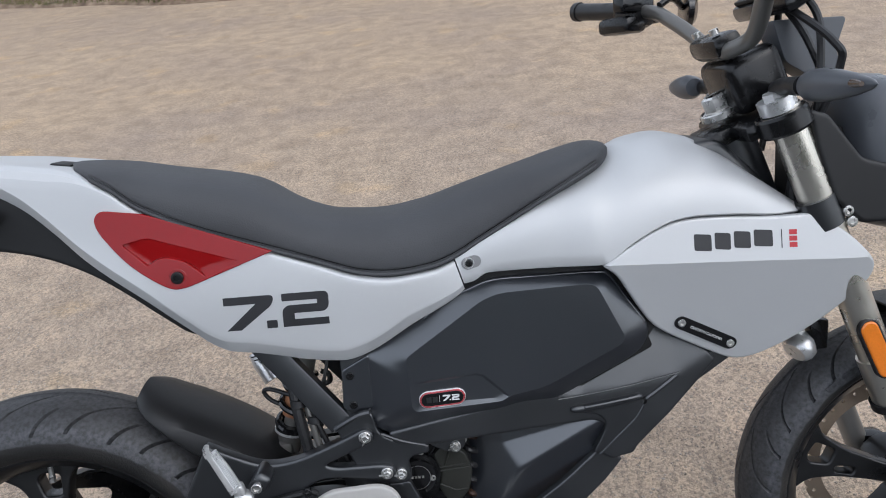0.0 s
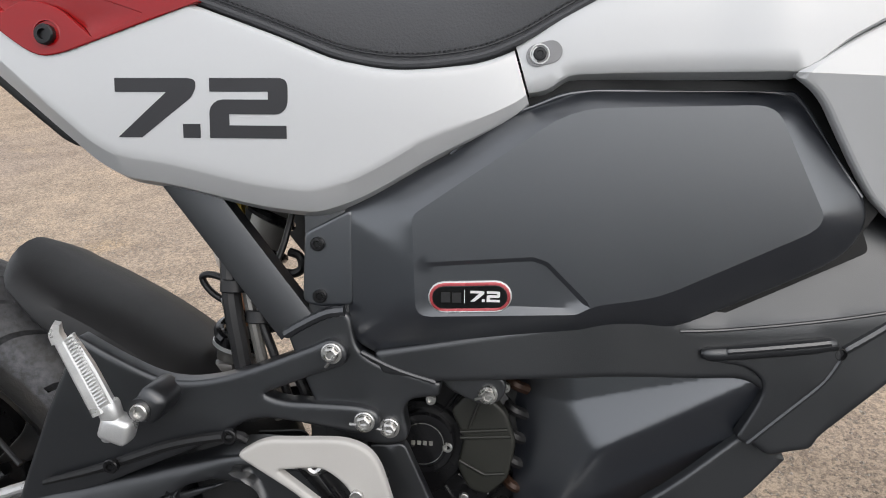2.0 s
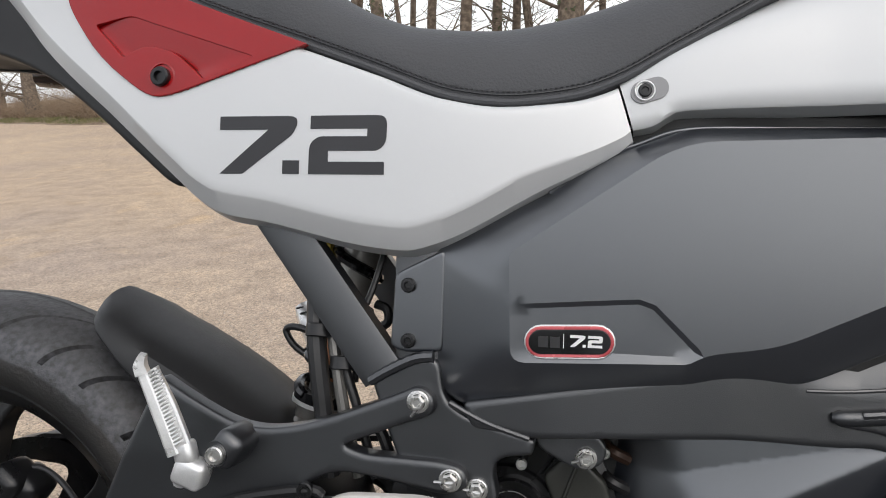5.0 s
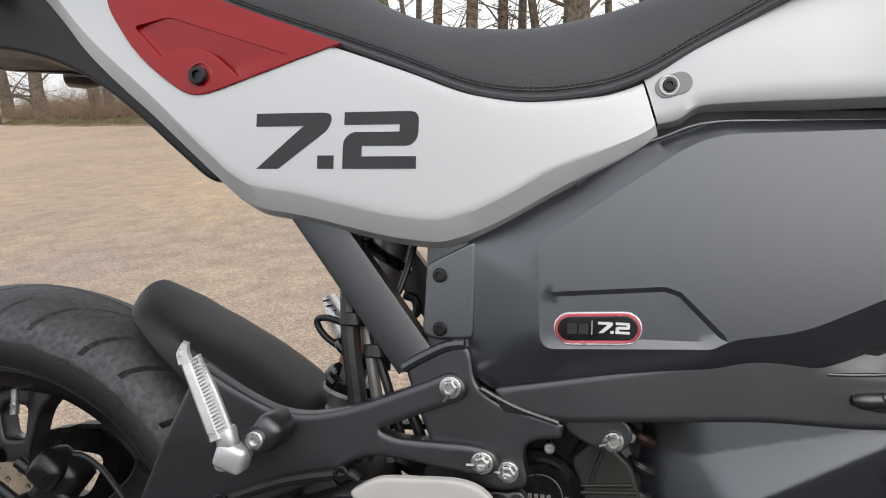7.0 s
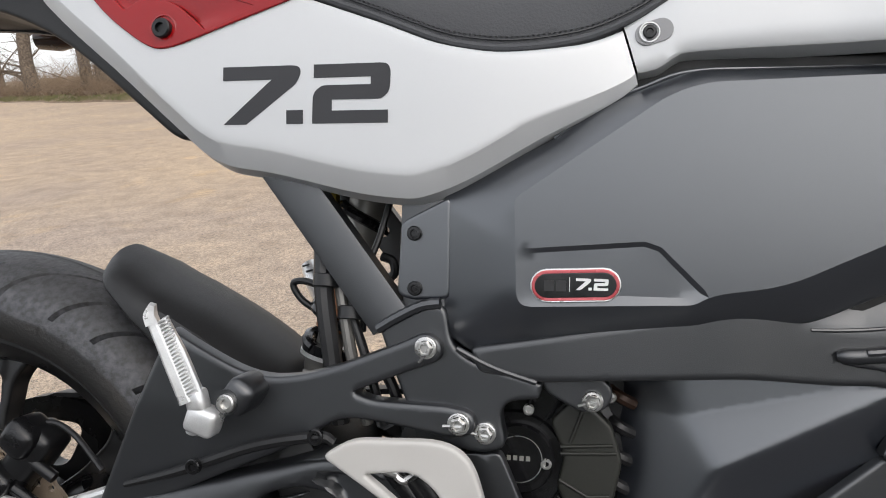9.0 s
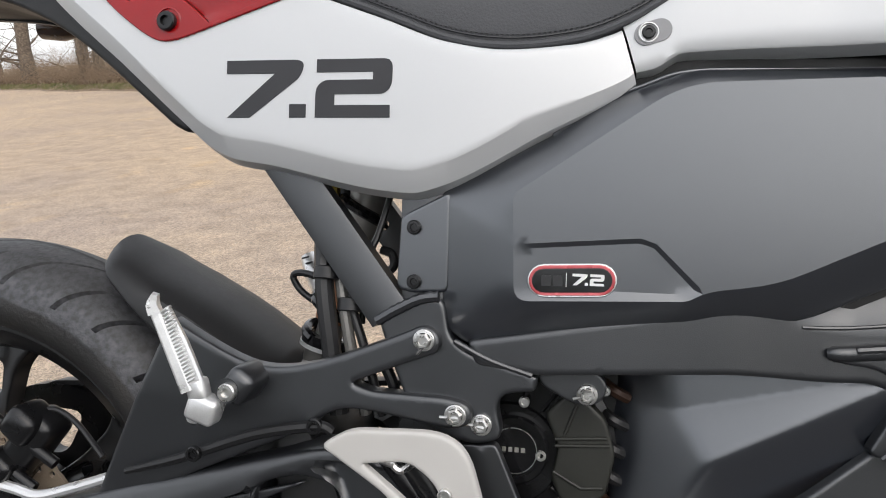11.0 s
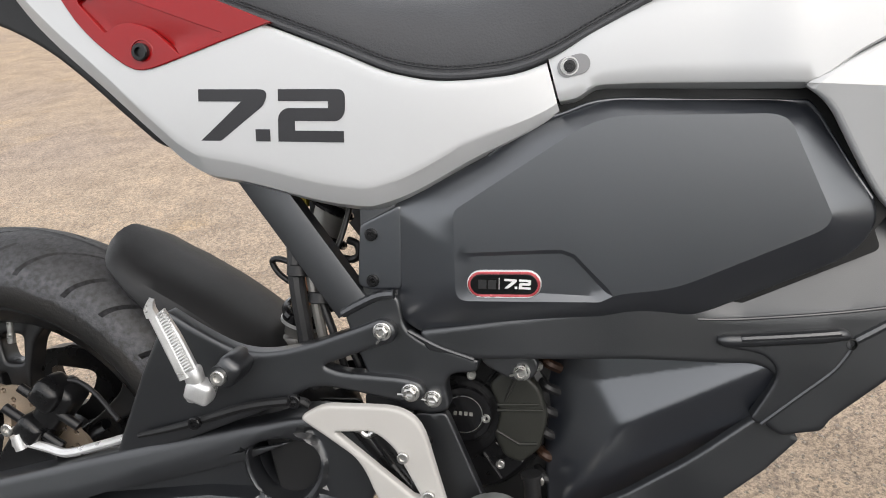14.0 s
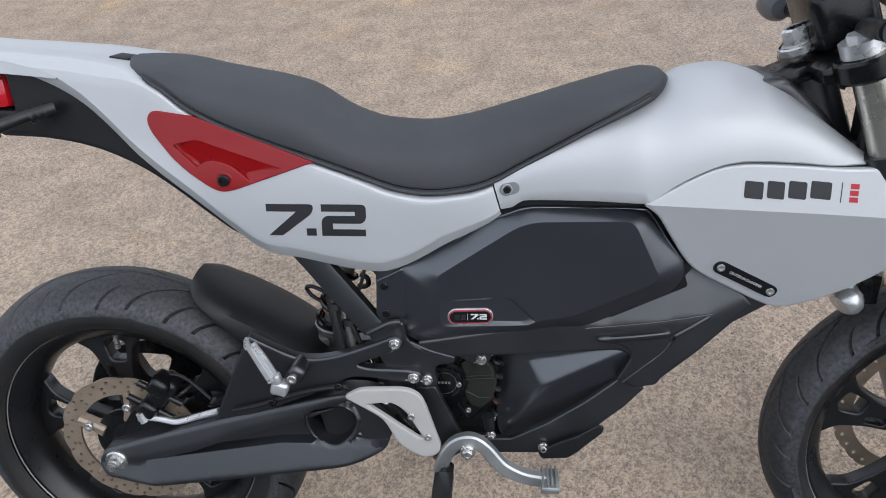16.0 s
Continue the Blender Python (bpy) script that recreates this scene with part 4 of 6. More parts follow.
for s in (-1, 1):
    sec = [(a * 0.011, b * 0.0185) for a, b in TUBE]
    put("subframe_tube", *sweep([(0.345, s * 0.088, 0.745), (0.472, s * 0.096, 0.583)], 1.0, 8, 1, sec), FRAME, spar, "rectangular black subframe tube")
    put("upright_tube", *sweep([(0.496, s * 0.085, 0.72), (0.50, s * 0.090, 0.60), (0.515, s * 0.088, 0.46)], 1.0, 8, 6, sec), FRAME, spar)
    put("lower_leg", *panel(fillet([(0.533, 0.475), (0.566, 0.478), (0.607, 0.385), (0.612, 0.352), (0.59, 0.335), (0.575, 0.36)], 0.006)[::-1], flat(-0.100), 0.012, 0.002, 0.02, creases=[[(0.553, 0.474), (0.592, 0.372)]], side=s), FRAME, spar, "black frame leg")
put("cross_tube", *rod((0.50, -0.09, 0.48), (0.50, 0.09, 0.48), 0.022), FRAME, spar)
put("top_shelf", *block(0.43, 0, 0.765, 0.25, 0.15, 0.02, 0.006), DARK, spar)

# peg hanger and swingarm
HANG = fillet([(0.270, 0.571, 0.003), (0.302, 0.554, 0.02), (0.345, 0.5355, 0.03), (0.377, 0.533, 0.03), (0.418, 0.542, 0.03), (0.487, 0.570, 0.01), (0.505, 0.579, 0.008), (0.519, 0.571, 0.008), (0.519, 0.556, 0.008), (0.495, 0.547, 0.01), (0.442, 0.525, 0.006), (0.46, 0.519, 0.01), (0.525, 0.5185, 0.01), (0.546, 0.514, 0.008), (0.548, 0.498, 0.008), (0.53, 0.491, 0.01), (0.463, 0.502, 0.02), (0.43, 0.503, 0.02), (0.40, 0.48), (0.345, 0.455), (0.23, 0.40), (0.185, 0.395), (0.235, 0.50)])[::-1]
hang = put("peg_hanger", *panel(HANG, lambda x, z: -0.118 + 0.05 * np.clip(0.34 - x, 0, 1) + 0.10 * np.clip(0.5 - z, 0, 1) * (x < 0.4), 0.018, 0.004, 0.012), FRAME, bike, "black cast passenger peg hanger")
bolt(hang, 0.506, -0.1185, 0.566, 0.0092, "flange", ZINC, "zinc flange bolt")
bolt(hang, 0.534, -0.1185, 0.5050, 0.0092, "flange", ZINC, "zinc flange bolt")
bolt(brk, 0.5545, -0.1095, 0.4965, 0.0090, "flange", ZINC, "zinc flange bolt")
SWING = fillet([(-0.036, 0.305, 0.01), (-0.020, 0.333, 0.01), (0.011, 0.342, 0.02), (0.313, 0.437, 0.05), (0.414, 0.466, 0.03), (0.466, 0.463, 0.02), (0.494, 0.440, 0.02), (0.497, 0.40, 0.02), (0.487, 0.368, 0.02), (0.425, 0.327, 0.04), (0.068, 0.266, 0.02), (0.042, 0.272, 0.01), (-0.022, 0.283, 0.01)])[::-1]
HOLE = fillet([(0.350, 0.425), (0.39, 0.438), (0.428, 0.432), (0.434, 0.405), (0.418, 0.374), (0.394, 0.360), (0.368, 0.368), (0.352, 0.394)], 0.03)[::-1]


def y_swing(x, z):
    """Two bars with a sunken wedge between them, and a raised collar round the hole."""
    low = z - np.interp(x, [0.04, 0.30, 0.49], [0.311, 0.360, 0.372])
    top = z - np.interp(x, [0.04, 0.14, 0.34, 0.42], [0.311, 0.338, 0.418, 0.452])
    foot = z - np.interp(x, [0.068, 0.425, 0.49], [0.270, 0.331, 0.368])
    line = -0.125 + 0.40 * np.clip(foot - np.maximum(low, 0) - 0.004, 0, 1)
    bar = line + (-0.092 - line) * np.clip(low / 0.006, 0, 1)
    upper = np.where(top > 0, -0.112 + 0.25 * np.clip(top - 0.012, 0, 1), -0.112 + 4.0 * np.clip(-top, 0, 0.005))
    lip = np.hypot((x - 0.393) / 0.044, (z - 0.404) / 0.040)
    y = np.minimum(np.minimum(bar, upper), -0.092 - 0.015 * np.clip((x - 0.405) / 0.04, 0, 1))
    y = np.minimum(y, -0.110 + 0.085 * np.clip(lip - 1.03, 0, 3))
    return y + 0.02 * np.clip(0.03 - x, 0, 0.1)


swing = put("swingarm", *panel(SWING, y_swing, 0.045, 0.006, 0.0065, holes=[HOLE], edge=0.006, creases=[[(0.055, 0.3138), (0.30, 0.360), (0.355, 0.3635)], [(0.06, 0.3208), (0.30, 0.366), (0.345, 0.3688)], [(0.075, 0.3205), (0.14, 0.338), (0.335, 0.416)], [(0.095, 0.321), (0.14, 0.333), (0.335, 0.411)]]), FRAME, bike, "black cast aluminium swingarm", 40)
put("swingarm_half", *panel(SWING, y_swing, 0.045, 0.007, 0.014, holes=[HOLE], side=1), FRAME, swing)
rows = []
for y, k in ((-0.086, 1.03), (-0.078, 0.97), (-0.060, 0.92), (-0.045, 0.86)):
    c = HOLE.mean(0)
    rows.append([(c[0] + k * (p[0] - c[0]) + 0.10 * (y + 0.086), y, c[1] + k * (p[1] - c[1])) for p in HOLE])
put("hole_lining", *loft(rows, True), FRAME, swing, "smooth dark wall of the opening", 50)
# near-black sheet behind the opening paints the shade inside it
put("hole_shade", *panel(fillet([(0.33, 0.45), (0.46, 0.46), (0.47, 0.35), (0.33, 0.34)], 0.01)[::-1], flat(-0.044), 0.004, 0, 0.04), DARK, swing)
put("guard_strip", *sweep([(0.225, -0.112, 0.426), (0.285, -0.116, 0.446), (0.357, -0.119, 0.474), (0.414, -0.120, 0.486), (0.428, -0.119, 0.482)], [0.003, 0.0045, 0.005, 0.005, 0.004], 8), PLASTIC, swing, "black cable guide strip")
for x, z in ((0.30, 0.4525), (0.413, 0.487)):
    bolt(swing, x, -0.123, z, 0.007, "button", CAST, "black screw")
put("chain_side_cover", *panel(fillet([(0.16, 0.36), (0.40, 0.43), (0.34, 0.40), (0.2, 0.352)])[::-1], flat(-0.099), 0.004, 0.002, 0.02), FRAME, swing)
axle = put("axle", *rod((0, -0.112, 0.312), (0, 0.125, 0.312), 0.0095), ZINC, swing, "zinc wheel axle")
put("axle_nut", *moved(joined(lathe([(0.0, -0.014), (0.011, -0.014), (0.0125, -0.011), (0.0125, 0.0), (0.019, 0.001), (0.0195, 0.004), (0.0, 0.004)], 6)), Matrix.Translation((0, -0.112, 0.312))), ZINC, swing, "hexagon axle nut", 25)
put("axle_washer", *lathe([(0.0, -0.115), (0.018, -0.115), (0.020, -0.113), (0.020, -0.107), (0, -0.107)], 28, (0, 0.312)), ZINC, swing)
put("axle_stub", *lathe([(0.004, -0.127), (0.0045, -0.132), (0.008, -0.132), (0.0088, -0.130), (0.0088, -0.12)], 20, (0, 0.312)), ZINC, swing)
put("chain_adjuster", *joined(rod((0.014, -0.103, 0.318), (0.042, -0.103, 0.326), 0.005), moved(lathe([(0, -0.004), (0.008, -0.004), (0.008, 0.004), (0, 0.004)], 6), Matrix.Translation((0.028, -0.103, 0.322)) @ Matrix.Rotation(radians(90), 4, "Z"))), ZINC, swing, "zinc adjuster bolt")

# passenger peg, folded up
P0, P1 = np.array([0.3225, -0.159, 0.5215]), np.array([0.2935, -0.166, 0.600])
pd = (P1 - P0) / np.linalg.norm(P1 - P0)
pw = np.cross(pd, [0.35, -1.0, 0.1])
pw /= np.linalg.norm(pw)
pw *= math.copysign(1, pw[0])
pn = np.cross(pd, pw)
pn *= math.copysign(1, -pn[1])
at_peg = lambda a, b, c: tuple(P0 + 0.79 * a * pd + 0.74 * b * pw + 0.9 * c * pn)
peg = put("passenger_peg", *sweep([at_peg(0, -0.010, 0), at_peg(0.05, -0.011, 0), at_peg(0.097, -0.0125, 0)], [1.0, 0.95, 0.8], 8, 4, [(0.004, 0.0044), (0.005, 0.0030), (0.005, -0.0030), (0.004, -0.0044), (-0.004, -0.0044), (-0.005, -0.0030), (-0.005, 0.0030), (-0.004, 0.0044)], up=tuple(pn)), ALU, bike, "folded cast aluminium passenger peg with ribbed tread")
put("tread_bed", *sweep([at_peg(0.006, 0.001, -0.002), at_peg(0.05, 0.0, -0.002), at_peg(0.088, -0.003, -0.002)], [1.0, 0.95, 0.75], 8, 4, [(0.0045, 0.007), (0.006, 0.005), (0.006, -0.006), (-0.006, -0.006), (-0.006, 0.005), (-0.0045, 0.007)], up=tuple(pn)), ALU, peg, "tread bed")
for i in range(21):
    a = 0.010 + 0.0039 * i
    k = 1 - 0.25 * i / 21
    for b in (0.0005,):
        put("tread_rib", *sweep([at_peg(a - 0.0015, (b - 0.0055) * k - 0.001, 0.0030), at_peg(a, b * k - 0.001, 0.0052), at_peg(a + 0.0010, (b + 0.0045) * k - 0.001, 0.0042), at_peg(a + 0.0015, (b + 0.0075) * k - 0.001, 0.000)], 0.00135, 6, 3), ALU, peg)
put("peg_tip", *sweep([at_peg(0.088, -0.012, 0), at_peg(0.098, -0.011, 0.001), at_peg(0.107, -0.004, 0.004)], [1.0, 0.9, 0.5], 8, 4, [(0.006, 0.005), (0.006, -0.005), (-0.006, -0.005), (-0.006, 0.005)], up=tuple(pn)), ALU, peg)
put("peg_clamp", *joined(moved(block(0, 0, 0, 0.027, 0.022, 0.023, 0.005, seg=3), Matrix.Translation((0.327, -0.152, 0.5035)) @ Matrix.Rotation(radians(18), 4, "Y")), moved(block(0, 0, 0, 0.017, 0.016, 0.020, 0.005, seg=3), Matrix.Translation((0.3225, -0.155, 0.520)) @ Matrix.Rotation(radians(-14), 4, "Y")), rod((0.318, -0.152, 0.500), (0.3155, -0.150, 0.492), 0.006, 12)), ALU, peg, "cast clamp block", 40)
put("peg_lug", *joined(moved(block(0, 0, 0, 0.026, 0.046, 0.030, 0.008, seg=3), Matrix.Translation((0.352, -0.128, 0.522)) @ Matrix.Rotation(radians(35), 4, "Y")), rod((0.346, -0.135, 0.519), (0.346, -0.152, 0.519), 0.0105, 24)), FRAME, hang)
bolt(peg, 0.3475, -0.153, 0.5185, 0.0078, "button", ZINC, "zinc pivot bolt")
put("peg_spring_pin", *rod((0.316, -0.15, 0.492), (0.315, -0.13, 0.489), 0.005), CAST, peg)
far_peg = put("passenger_peg", *sweep([(0.322, 0.14, 0.565), (0.305, 0.150, 0.594), (0.292, 0.155, 0.615)], [0.013, 0.015, 0.010], 12, 5), ALU, bike, "cast aluminium passenger peg with slotted tread")
for i in range(6):
    put("tread_slot", *rod((0.291 + 0.0045 * i, 0.1395, 0.612 - 0.0065 * i), (0.300 + 0.0045 * i, 0.1375, 0.6145 - 0.0065 * i), 0.0012, 6), CABLE, far_peg)

# heel guard and rider controls
HEEL = fillet([(0.421, 0.474, 0.008), (0.447, 0.490, 0.012), (0.524, 0.494, 0.02), (0.548, 0.480, 0.02), (0.577, 0.383, 0.008), (0.571, 0.368, 0.01), (0.548, 0.360, 0.012), (0.506, 0.386, 0.02), (0.486, 0.433, 0.02), (0.462, 0.449, 0.02)])[::-1]
HEELH = fillet([(0.459, 0.462, 0.003), (0.499, 0.467, 0.01), (0.519, 0.453, 0.01), (0.548, 0.401, 0.003), (0.541, 0.400, 0.003)])[::-1]
heel = put("heel_guard", *panel(HEEL, flat(-0.134), 0.009, 0.003, 0.012, holes=[HEELH], edge=0.006), GUARD, bike, "off-white plastic heel guard with a slot")
for x, z in ((0.530, 0.4435), (0.556, 0.4045)):
    bolt(heel, x, -0.136, z, 0.0058, "button", ZINC, "small screw")
put("guard_boss", *rod((0.53, -0.13, 0.4435), (0.545, -0.095, 0.446), 0.009), CAST, heel)
put("master_cylinder", *joined(rod((0.472, -0.105, 0.463), (0.54, -0.105, 0.385), 0.010), rod((0.50, -0.108, 0.458), (0.52, -0.108, 0.43), 0.014)), CAST, bike, "black rear brake master cylinder")
put("brake_banjo", *joined(rod((0.468, -0.112, 0.462), (0.482, -0.112, 0.458), 0.0055), sweep([(0.478, -0.112, 0.458), (0.487, -0.112, 0.452), (0.497, -0.11, 0.458), (0.505, -0.108, 0.452)], 0.0038, 8)), ZINC, bike, "silver brake line fitting")
pedal = put("brake_pedal", *sweep([(0.572, -0.126, 0.330), (0.585, -0.128, 0.368), (0.602, -0.130, 0.392), (0.626, -0.132, 0.400), (0.648, -0.135, 0.388), (0.676, -0.140, 0.357), (0.712, -0.146, 0.342), (0.748, -0.150, 0.340)], 1.0, 8, 6, [(0.006, 0.011), (0.009, 0.008), (0.009, -0.008), (0.006, -0.011), (-0.006, -0.011), (-0.009, -0.008), (-0.009, 0.008), (-0.006, 0.011)]), PEDAL, bike, "brushed aluminium brake pedal")
put("pedal_pad", *block(0.752, -0.155, 0.342, 0.03, 0.05, 0.012, 0.003), PEDAL, pedal)
for i in range(4):
    put("pad_tooth", *block(0.741 + 0.007 * i, -0.155, 0.351, 0.003, 0.046, 0.007, 0.0008), PEDAL, pedal)
bolt(pedal, 0.620, -0.141, 0.383, 0.012, "flange", ZINC)
peg2 = put("rider_peg", *sweep([(0.585, -0.12, 0.335), (0.583, -0.17, 0.332), (0.58, -0.225, 0.330)], 0.012, 10, 4), CAST, bike, "black rider foot peg")
put("peg_rubber", *block(0.582, -0.185, 0.341, 0.032, 0.075, 0.012, 0.004), CABLE, peg2)
for x, z, y in ((0.591, 0.367, -0.112), (0.656, 0.366, -0.075), (0.7445, 0.3565, -0.089), (0.64, 0.523, -0.088)):
    bolt(spar, x, y, z, 0.0088, "flange", ZINC, "zinc flange bolt")
put("motor_ear", *panel(fillet([(0.595, 0.545), (0.60, 0.528), (0.632, 0.512), (0.652, 0.515), (0.658, 0.533), (0.64, 0.548)], 0.01), flat(-0.087), 0.012, 0.002, 0.02), FRAME, spar)

# motor
mo = put("motor", *lathe([(0.0, -0.058), (0.045, -0.058), (0.047, -0.055), (0.084, -0.055), (0.089, -0.050), (0.089, -0.04), (0.096, -0.036), (0.096, 0.09), (0.06, 0.10), (0, 0.10)], 56, (0.572, 0.457)), CAST, bike, "black electric motor with a ribbed end cover")
put("motor_cap", *lathe([(0, -0.067), (0.022, -0.067), (0.0225, -0.0662), (0.0235, -0.0662), (0.024, -0.067), (0.029, -0.067), (0.031, -0.064), (0.031, -0.055)], 40, (0.578, 0.463)), GLOSSY, mo, "round glossy motor cap")
put("cap_ring", *lathe([(0.0200, -0.0672), (0.0202, -0.0676), (0.0207, -0.0676), (0.0209, -0.0672)], 40, (0.578, 0.463)), ZINC, mo)
for i in range(4):
    put("mark_bar", *block(0.5695 + 0.0056 * i, -0.0672, 0.464, 0.0036, 0.0008, 0.0042, 0), DAMPER, mo, "white bar in place of lettering")
for i in range(9):
    a = radians(-100 + 22 * i)
    put("cooling_rib", *sweep([(0.572 + 0.048 * math.cos(a), -0.057, 0.457 + 0.048 * math.sin(a)), (0.572 + 0.083 * math.cos(a), -0.056, 0.457 + 0.083 * math.sin(a))], 0.0022, 6, 1), CAST, mo)
FAN = fillet([(0.604, 0.497), (0.622, 0.516), (0.641, 0.511), (0.657, 0.496), (0.666, 0.465), (0.659, 0.430), (0.640, 0.412), (0.622, 0.418), (0.611, 0.440), (0.617, 0.468)], 0.006)[::-1]
put("terminal_cover", *panel(FAN, flat(-0.064), 0.012, 0.003, 0.012), OLIVE, mo, "dark olive cast terminal cover with ribs")
for a, b in (((0.614, 0.476), (0.658, 0.480)), ((0.614, 0.470), (0.661, 0.4735)), ((0.613, 0.447), (0.637, 0.434)), ((0.637, 0.434), (0.656, 0.436)), ((0.622, 0.480), (0.632, 0.508))):
    put("cover_rib", *rod((a[0], -0.0645, a[1]), (b[0], -0.0645, b[1]), 0.0017), OLIVE, mo)
for x, z in ((0.602, 0.4605), (0.586, 0.507), (0.618, 0.41), (0.66, 0.395), (0.655, 0.522)):
    bolt(mo, x, -0.066, z, 0.0048, "button", ZINC)
put("cable_clamp", *joined(rod((0.652, -0.078, 0.405), (0.654, -0.078, 0.382), 0.009), rod((0.652, -0.078, 0.405), (0.6515, -0.078, 0.409), 0.011)), CABLE, mo, "black phase cable boot")
for i in range(6):
    z = 0.522 - 0.026 * i
    put("phase_cable", *sweep([(0.652, -0.02, z), (0.662, -0.042, z - 0.004), (0.676, -0.036, z - 0.012)], 0.0055, 8, 5), CABLE if i % 4 else COPPER, mo, "phase cable" if i % 4 else "copper-coloured terminal")
# added block behind the motor; its near-black colour is the bay's shade
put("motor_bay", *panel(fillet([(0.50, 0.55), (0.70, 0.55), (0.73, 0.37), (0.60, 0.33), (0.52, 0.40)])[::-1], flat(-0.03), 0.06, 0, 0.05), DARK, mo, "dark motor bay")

# lower side cover, faceted
def plane(a, b, c):
    """y over (x, z) of the plane through three points given as (x, z, y)."""
    k = np.linalg.solve(np.array([[p[0], p[1], 1.0] for p in (a, b, c)]), np.array([p[2] for p in (a, b, c)]))
    return lambda x, z: k[0] * x + k[1] * z + k[2]


CA, CB, CC = (0.7390, 0.4725, -0.0850), (0.8725, 0.5480, -0.0900), (0.7158, 0.5096, -0.0640)
FRONT = plane(CA, CB, CC)
CD = (0.854, 0.5490, FRONT(0.854, 0.5490))
RIDGE = [(0.664, CC[1] - 0.01 * (CC[0] - 0.664) / (CC[0] - 0.60)), CC[:2], CD[:2]]
LEFT = (0.668, 0.436, -0.040)
FACETS = [FRONT, plane(CA, CB, (0.804, 0.406, -0.056)), plane(CA, CC, LEFT)]
gx = (FACETS[1](1, 0) - FACETS[1](0, 0)) - (FACETS[2](1, 0) - FACETS[2](0, 0))
gz = (FACETS[1](0, 1) - FACETS[1](0, 0)) - (FACETS[2](0, 1) - FACETS[2](0, 0))
CE = (CA[0] + (0.388 - CA[1]) * -gz / gx, 0.388)


def y_cover(x, z):
    ledge = np.clip(z - np.interp(x, *zip(*RIDGE)), 0, 1)
    q = np.array([p(x, z - 0.8 * ledge) for p in FACETS])
    return np.log(np.exp((q - q.max(0)) * 650).sum(0)) / 650 + q.max(0)


COVER = fillet([(0.650, 0.532, 0.01), (0.694, 0.546), (0.859, 0.556, 0.01), (0.880, 0.541, 0.012), (0.877, 0.508, 0.015), (0.861, 0.474), (0.800, 0.424), (0.749, 0.386), (0.694, 0.349), (0.668, 0.357, 0.01), (0.662, 0.432)])[::-1]
cov = put("lower_side_cover", *panel(COVER, y_cover, 0.012, 0.003, 0.0036, edge=0.004, creases=[[CA[:2], (0.8665, 0.5446)], RIDGE, [CA[:2], CC[:2]], [CA[:2], CE]]), CASE, bike, "faceted black lower side cover", 60)
put("cover_half", *panel(COVER, y_cover, 0.012, 0.004, 0.014, side=1), CASE, cov, angle=14)
put("cover_lug", *lathe([(0.003, -0.060), (0.004, -0.065), (0.0062, -0.065), (0.0075, -0.058), (0.008, -0.040)], 18, (0.794, 0.4270)), CASE, cov)
BELLY = fillet([(0.645, 0.366), (0.69, 0.368), (0.745, 0.402), (0.80, 0.442), (0.86, 0.492), (0.905, 0.502), (0.9267, 0.5186), (0.9232, 0.488), (0.908, 0.4825, 0.001), (0.9045, 0.490, 0.001), (0.896, 0.4835, 0.001), (0.9025, 0.4715, 0.001), (0.8751, 0.4398), (0.8349, 0.4040), (0.815, 0.390), (0.78, 0.360), (0.743, 0.338), (0.65, 0.335)], 0.003)
belly = put("belly_rail", *panel(BELLY, lambda x, z: -0.089 + 0.12 * np.clip(0.40 - z, 0, 1) + 0.10 * np.clip(x - 0.82, 0, 1), 0.012, 0.003, 0.012, creases=[[(0.66, 0.352), (0.74, 0.358), (0.90, 0.478)]]), FRAME, bike, "black belly rail and skid plate edge")
put("skid_plate", *loft([[(x, -0.045, z), (x, -0.03, z - 0.010), (x, 0.03, z - 0.010), (x, 0.045, z), (x, 0.045, z + 0.006), (x, -0.045, z + 0.006)] for x, z in ((0.60, 0.345), (0.70, 0.342), (0.78, 0.360), (0.84, 0.408), (0.90, 0.480), (0.98, 0.575), (1.03, 0.635))], True, True), PLASTIC, belly, "black plastic skid plate")
put("skid_ear", *panel(fillet([(0.768, 0.372, 0.006), (0.8330, 0.4010, 0.002), (0.8440, 0.3940, 0.002), (0.8420, 0.3830, 0.004), (0.8181, 0.3671, 0.006), (0.7852, 0.3414, 0.006), (0.742, 0.338, 0.006), (0.735, 0.352, 0.006)], 0.004)[::-1], lambda x, z: -0.097 + 0.35 * np.clip(x - 0.80, 0, 1), 0.005, 0.002, 0.010), PLASTIC, belly, "flared ear of the skid plate")


# shock absorber, hoses, rear hugger
lo, hi = np.array([0.364, 0.0, 0.49]), np.array([0.431, 0.0, 0.735])
ax = (hi - lo) / np.linalg.norm(hi - lo)
e1 = np.cross(ax, [0, 1, 0])
shock = put("shock_absorber", *rod(lo, lo + 0.13 * ax, 0.014), GREYBODY, bike, "black and grey rear shock absorber with a coil spring")
coil = []
for i in range(0, 176):
    a = (i / 175 * 5.4 - 0.188) * 2 * math.pi
    coil.append(tuple(lo + ax * (0.052 + 0.19 * i / 175) + 0.0232 * (math.cos(a) * e1 + math.sin(a) * np.array([0, 1, 0]))))
put("coil_spring", *sweep(coil, 0.0056, 8, 1, up=tuple(ax)), GLOSSY, shock, "gloss black coil spring")
put("spring_seat", *rod(lo + 0.042 * ax, lo + 0.046 * ax, 0.0270, 28), ALU, shock, "aluminium spring collar")
put("shock_clevis", *joined(rod(lo - 0.02 * ax, lo + 0.040 * ax, 0.0200, 24), block(*lo, 0.03, 0.05, 0.06, 0.008)), GREYBODY, shock)
put("lower_ring", *rod(lo + 0.046 * ax, lo + 0.056 * ax, 0.0262, 28), GLOSSY, shock, "gloss black spring ring")
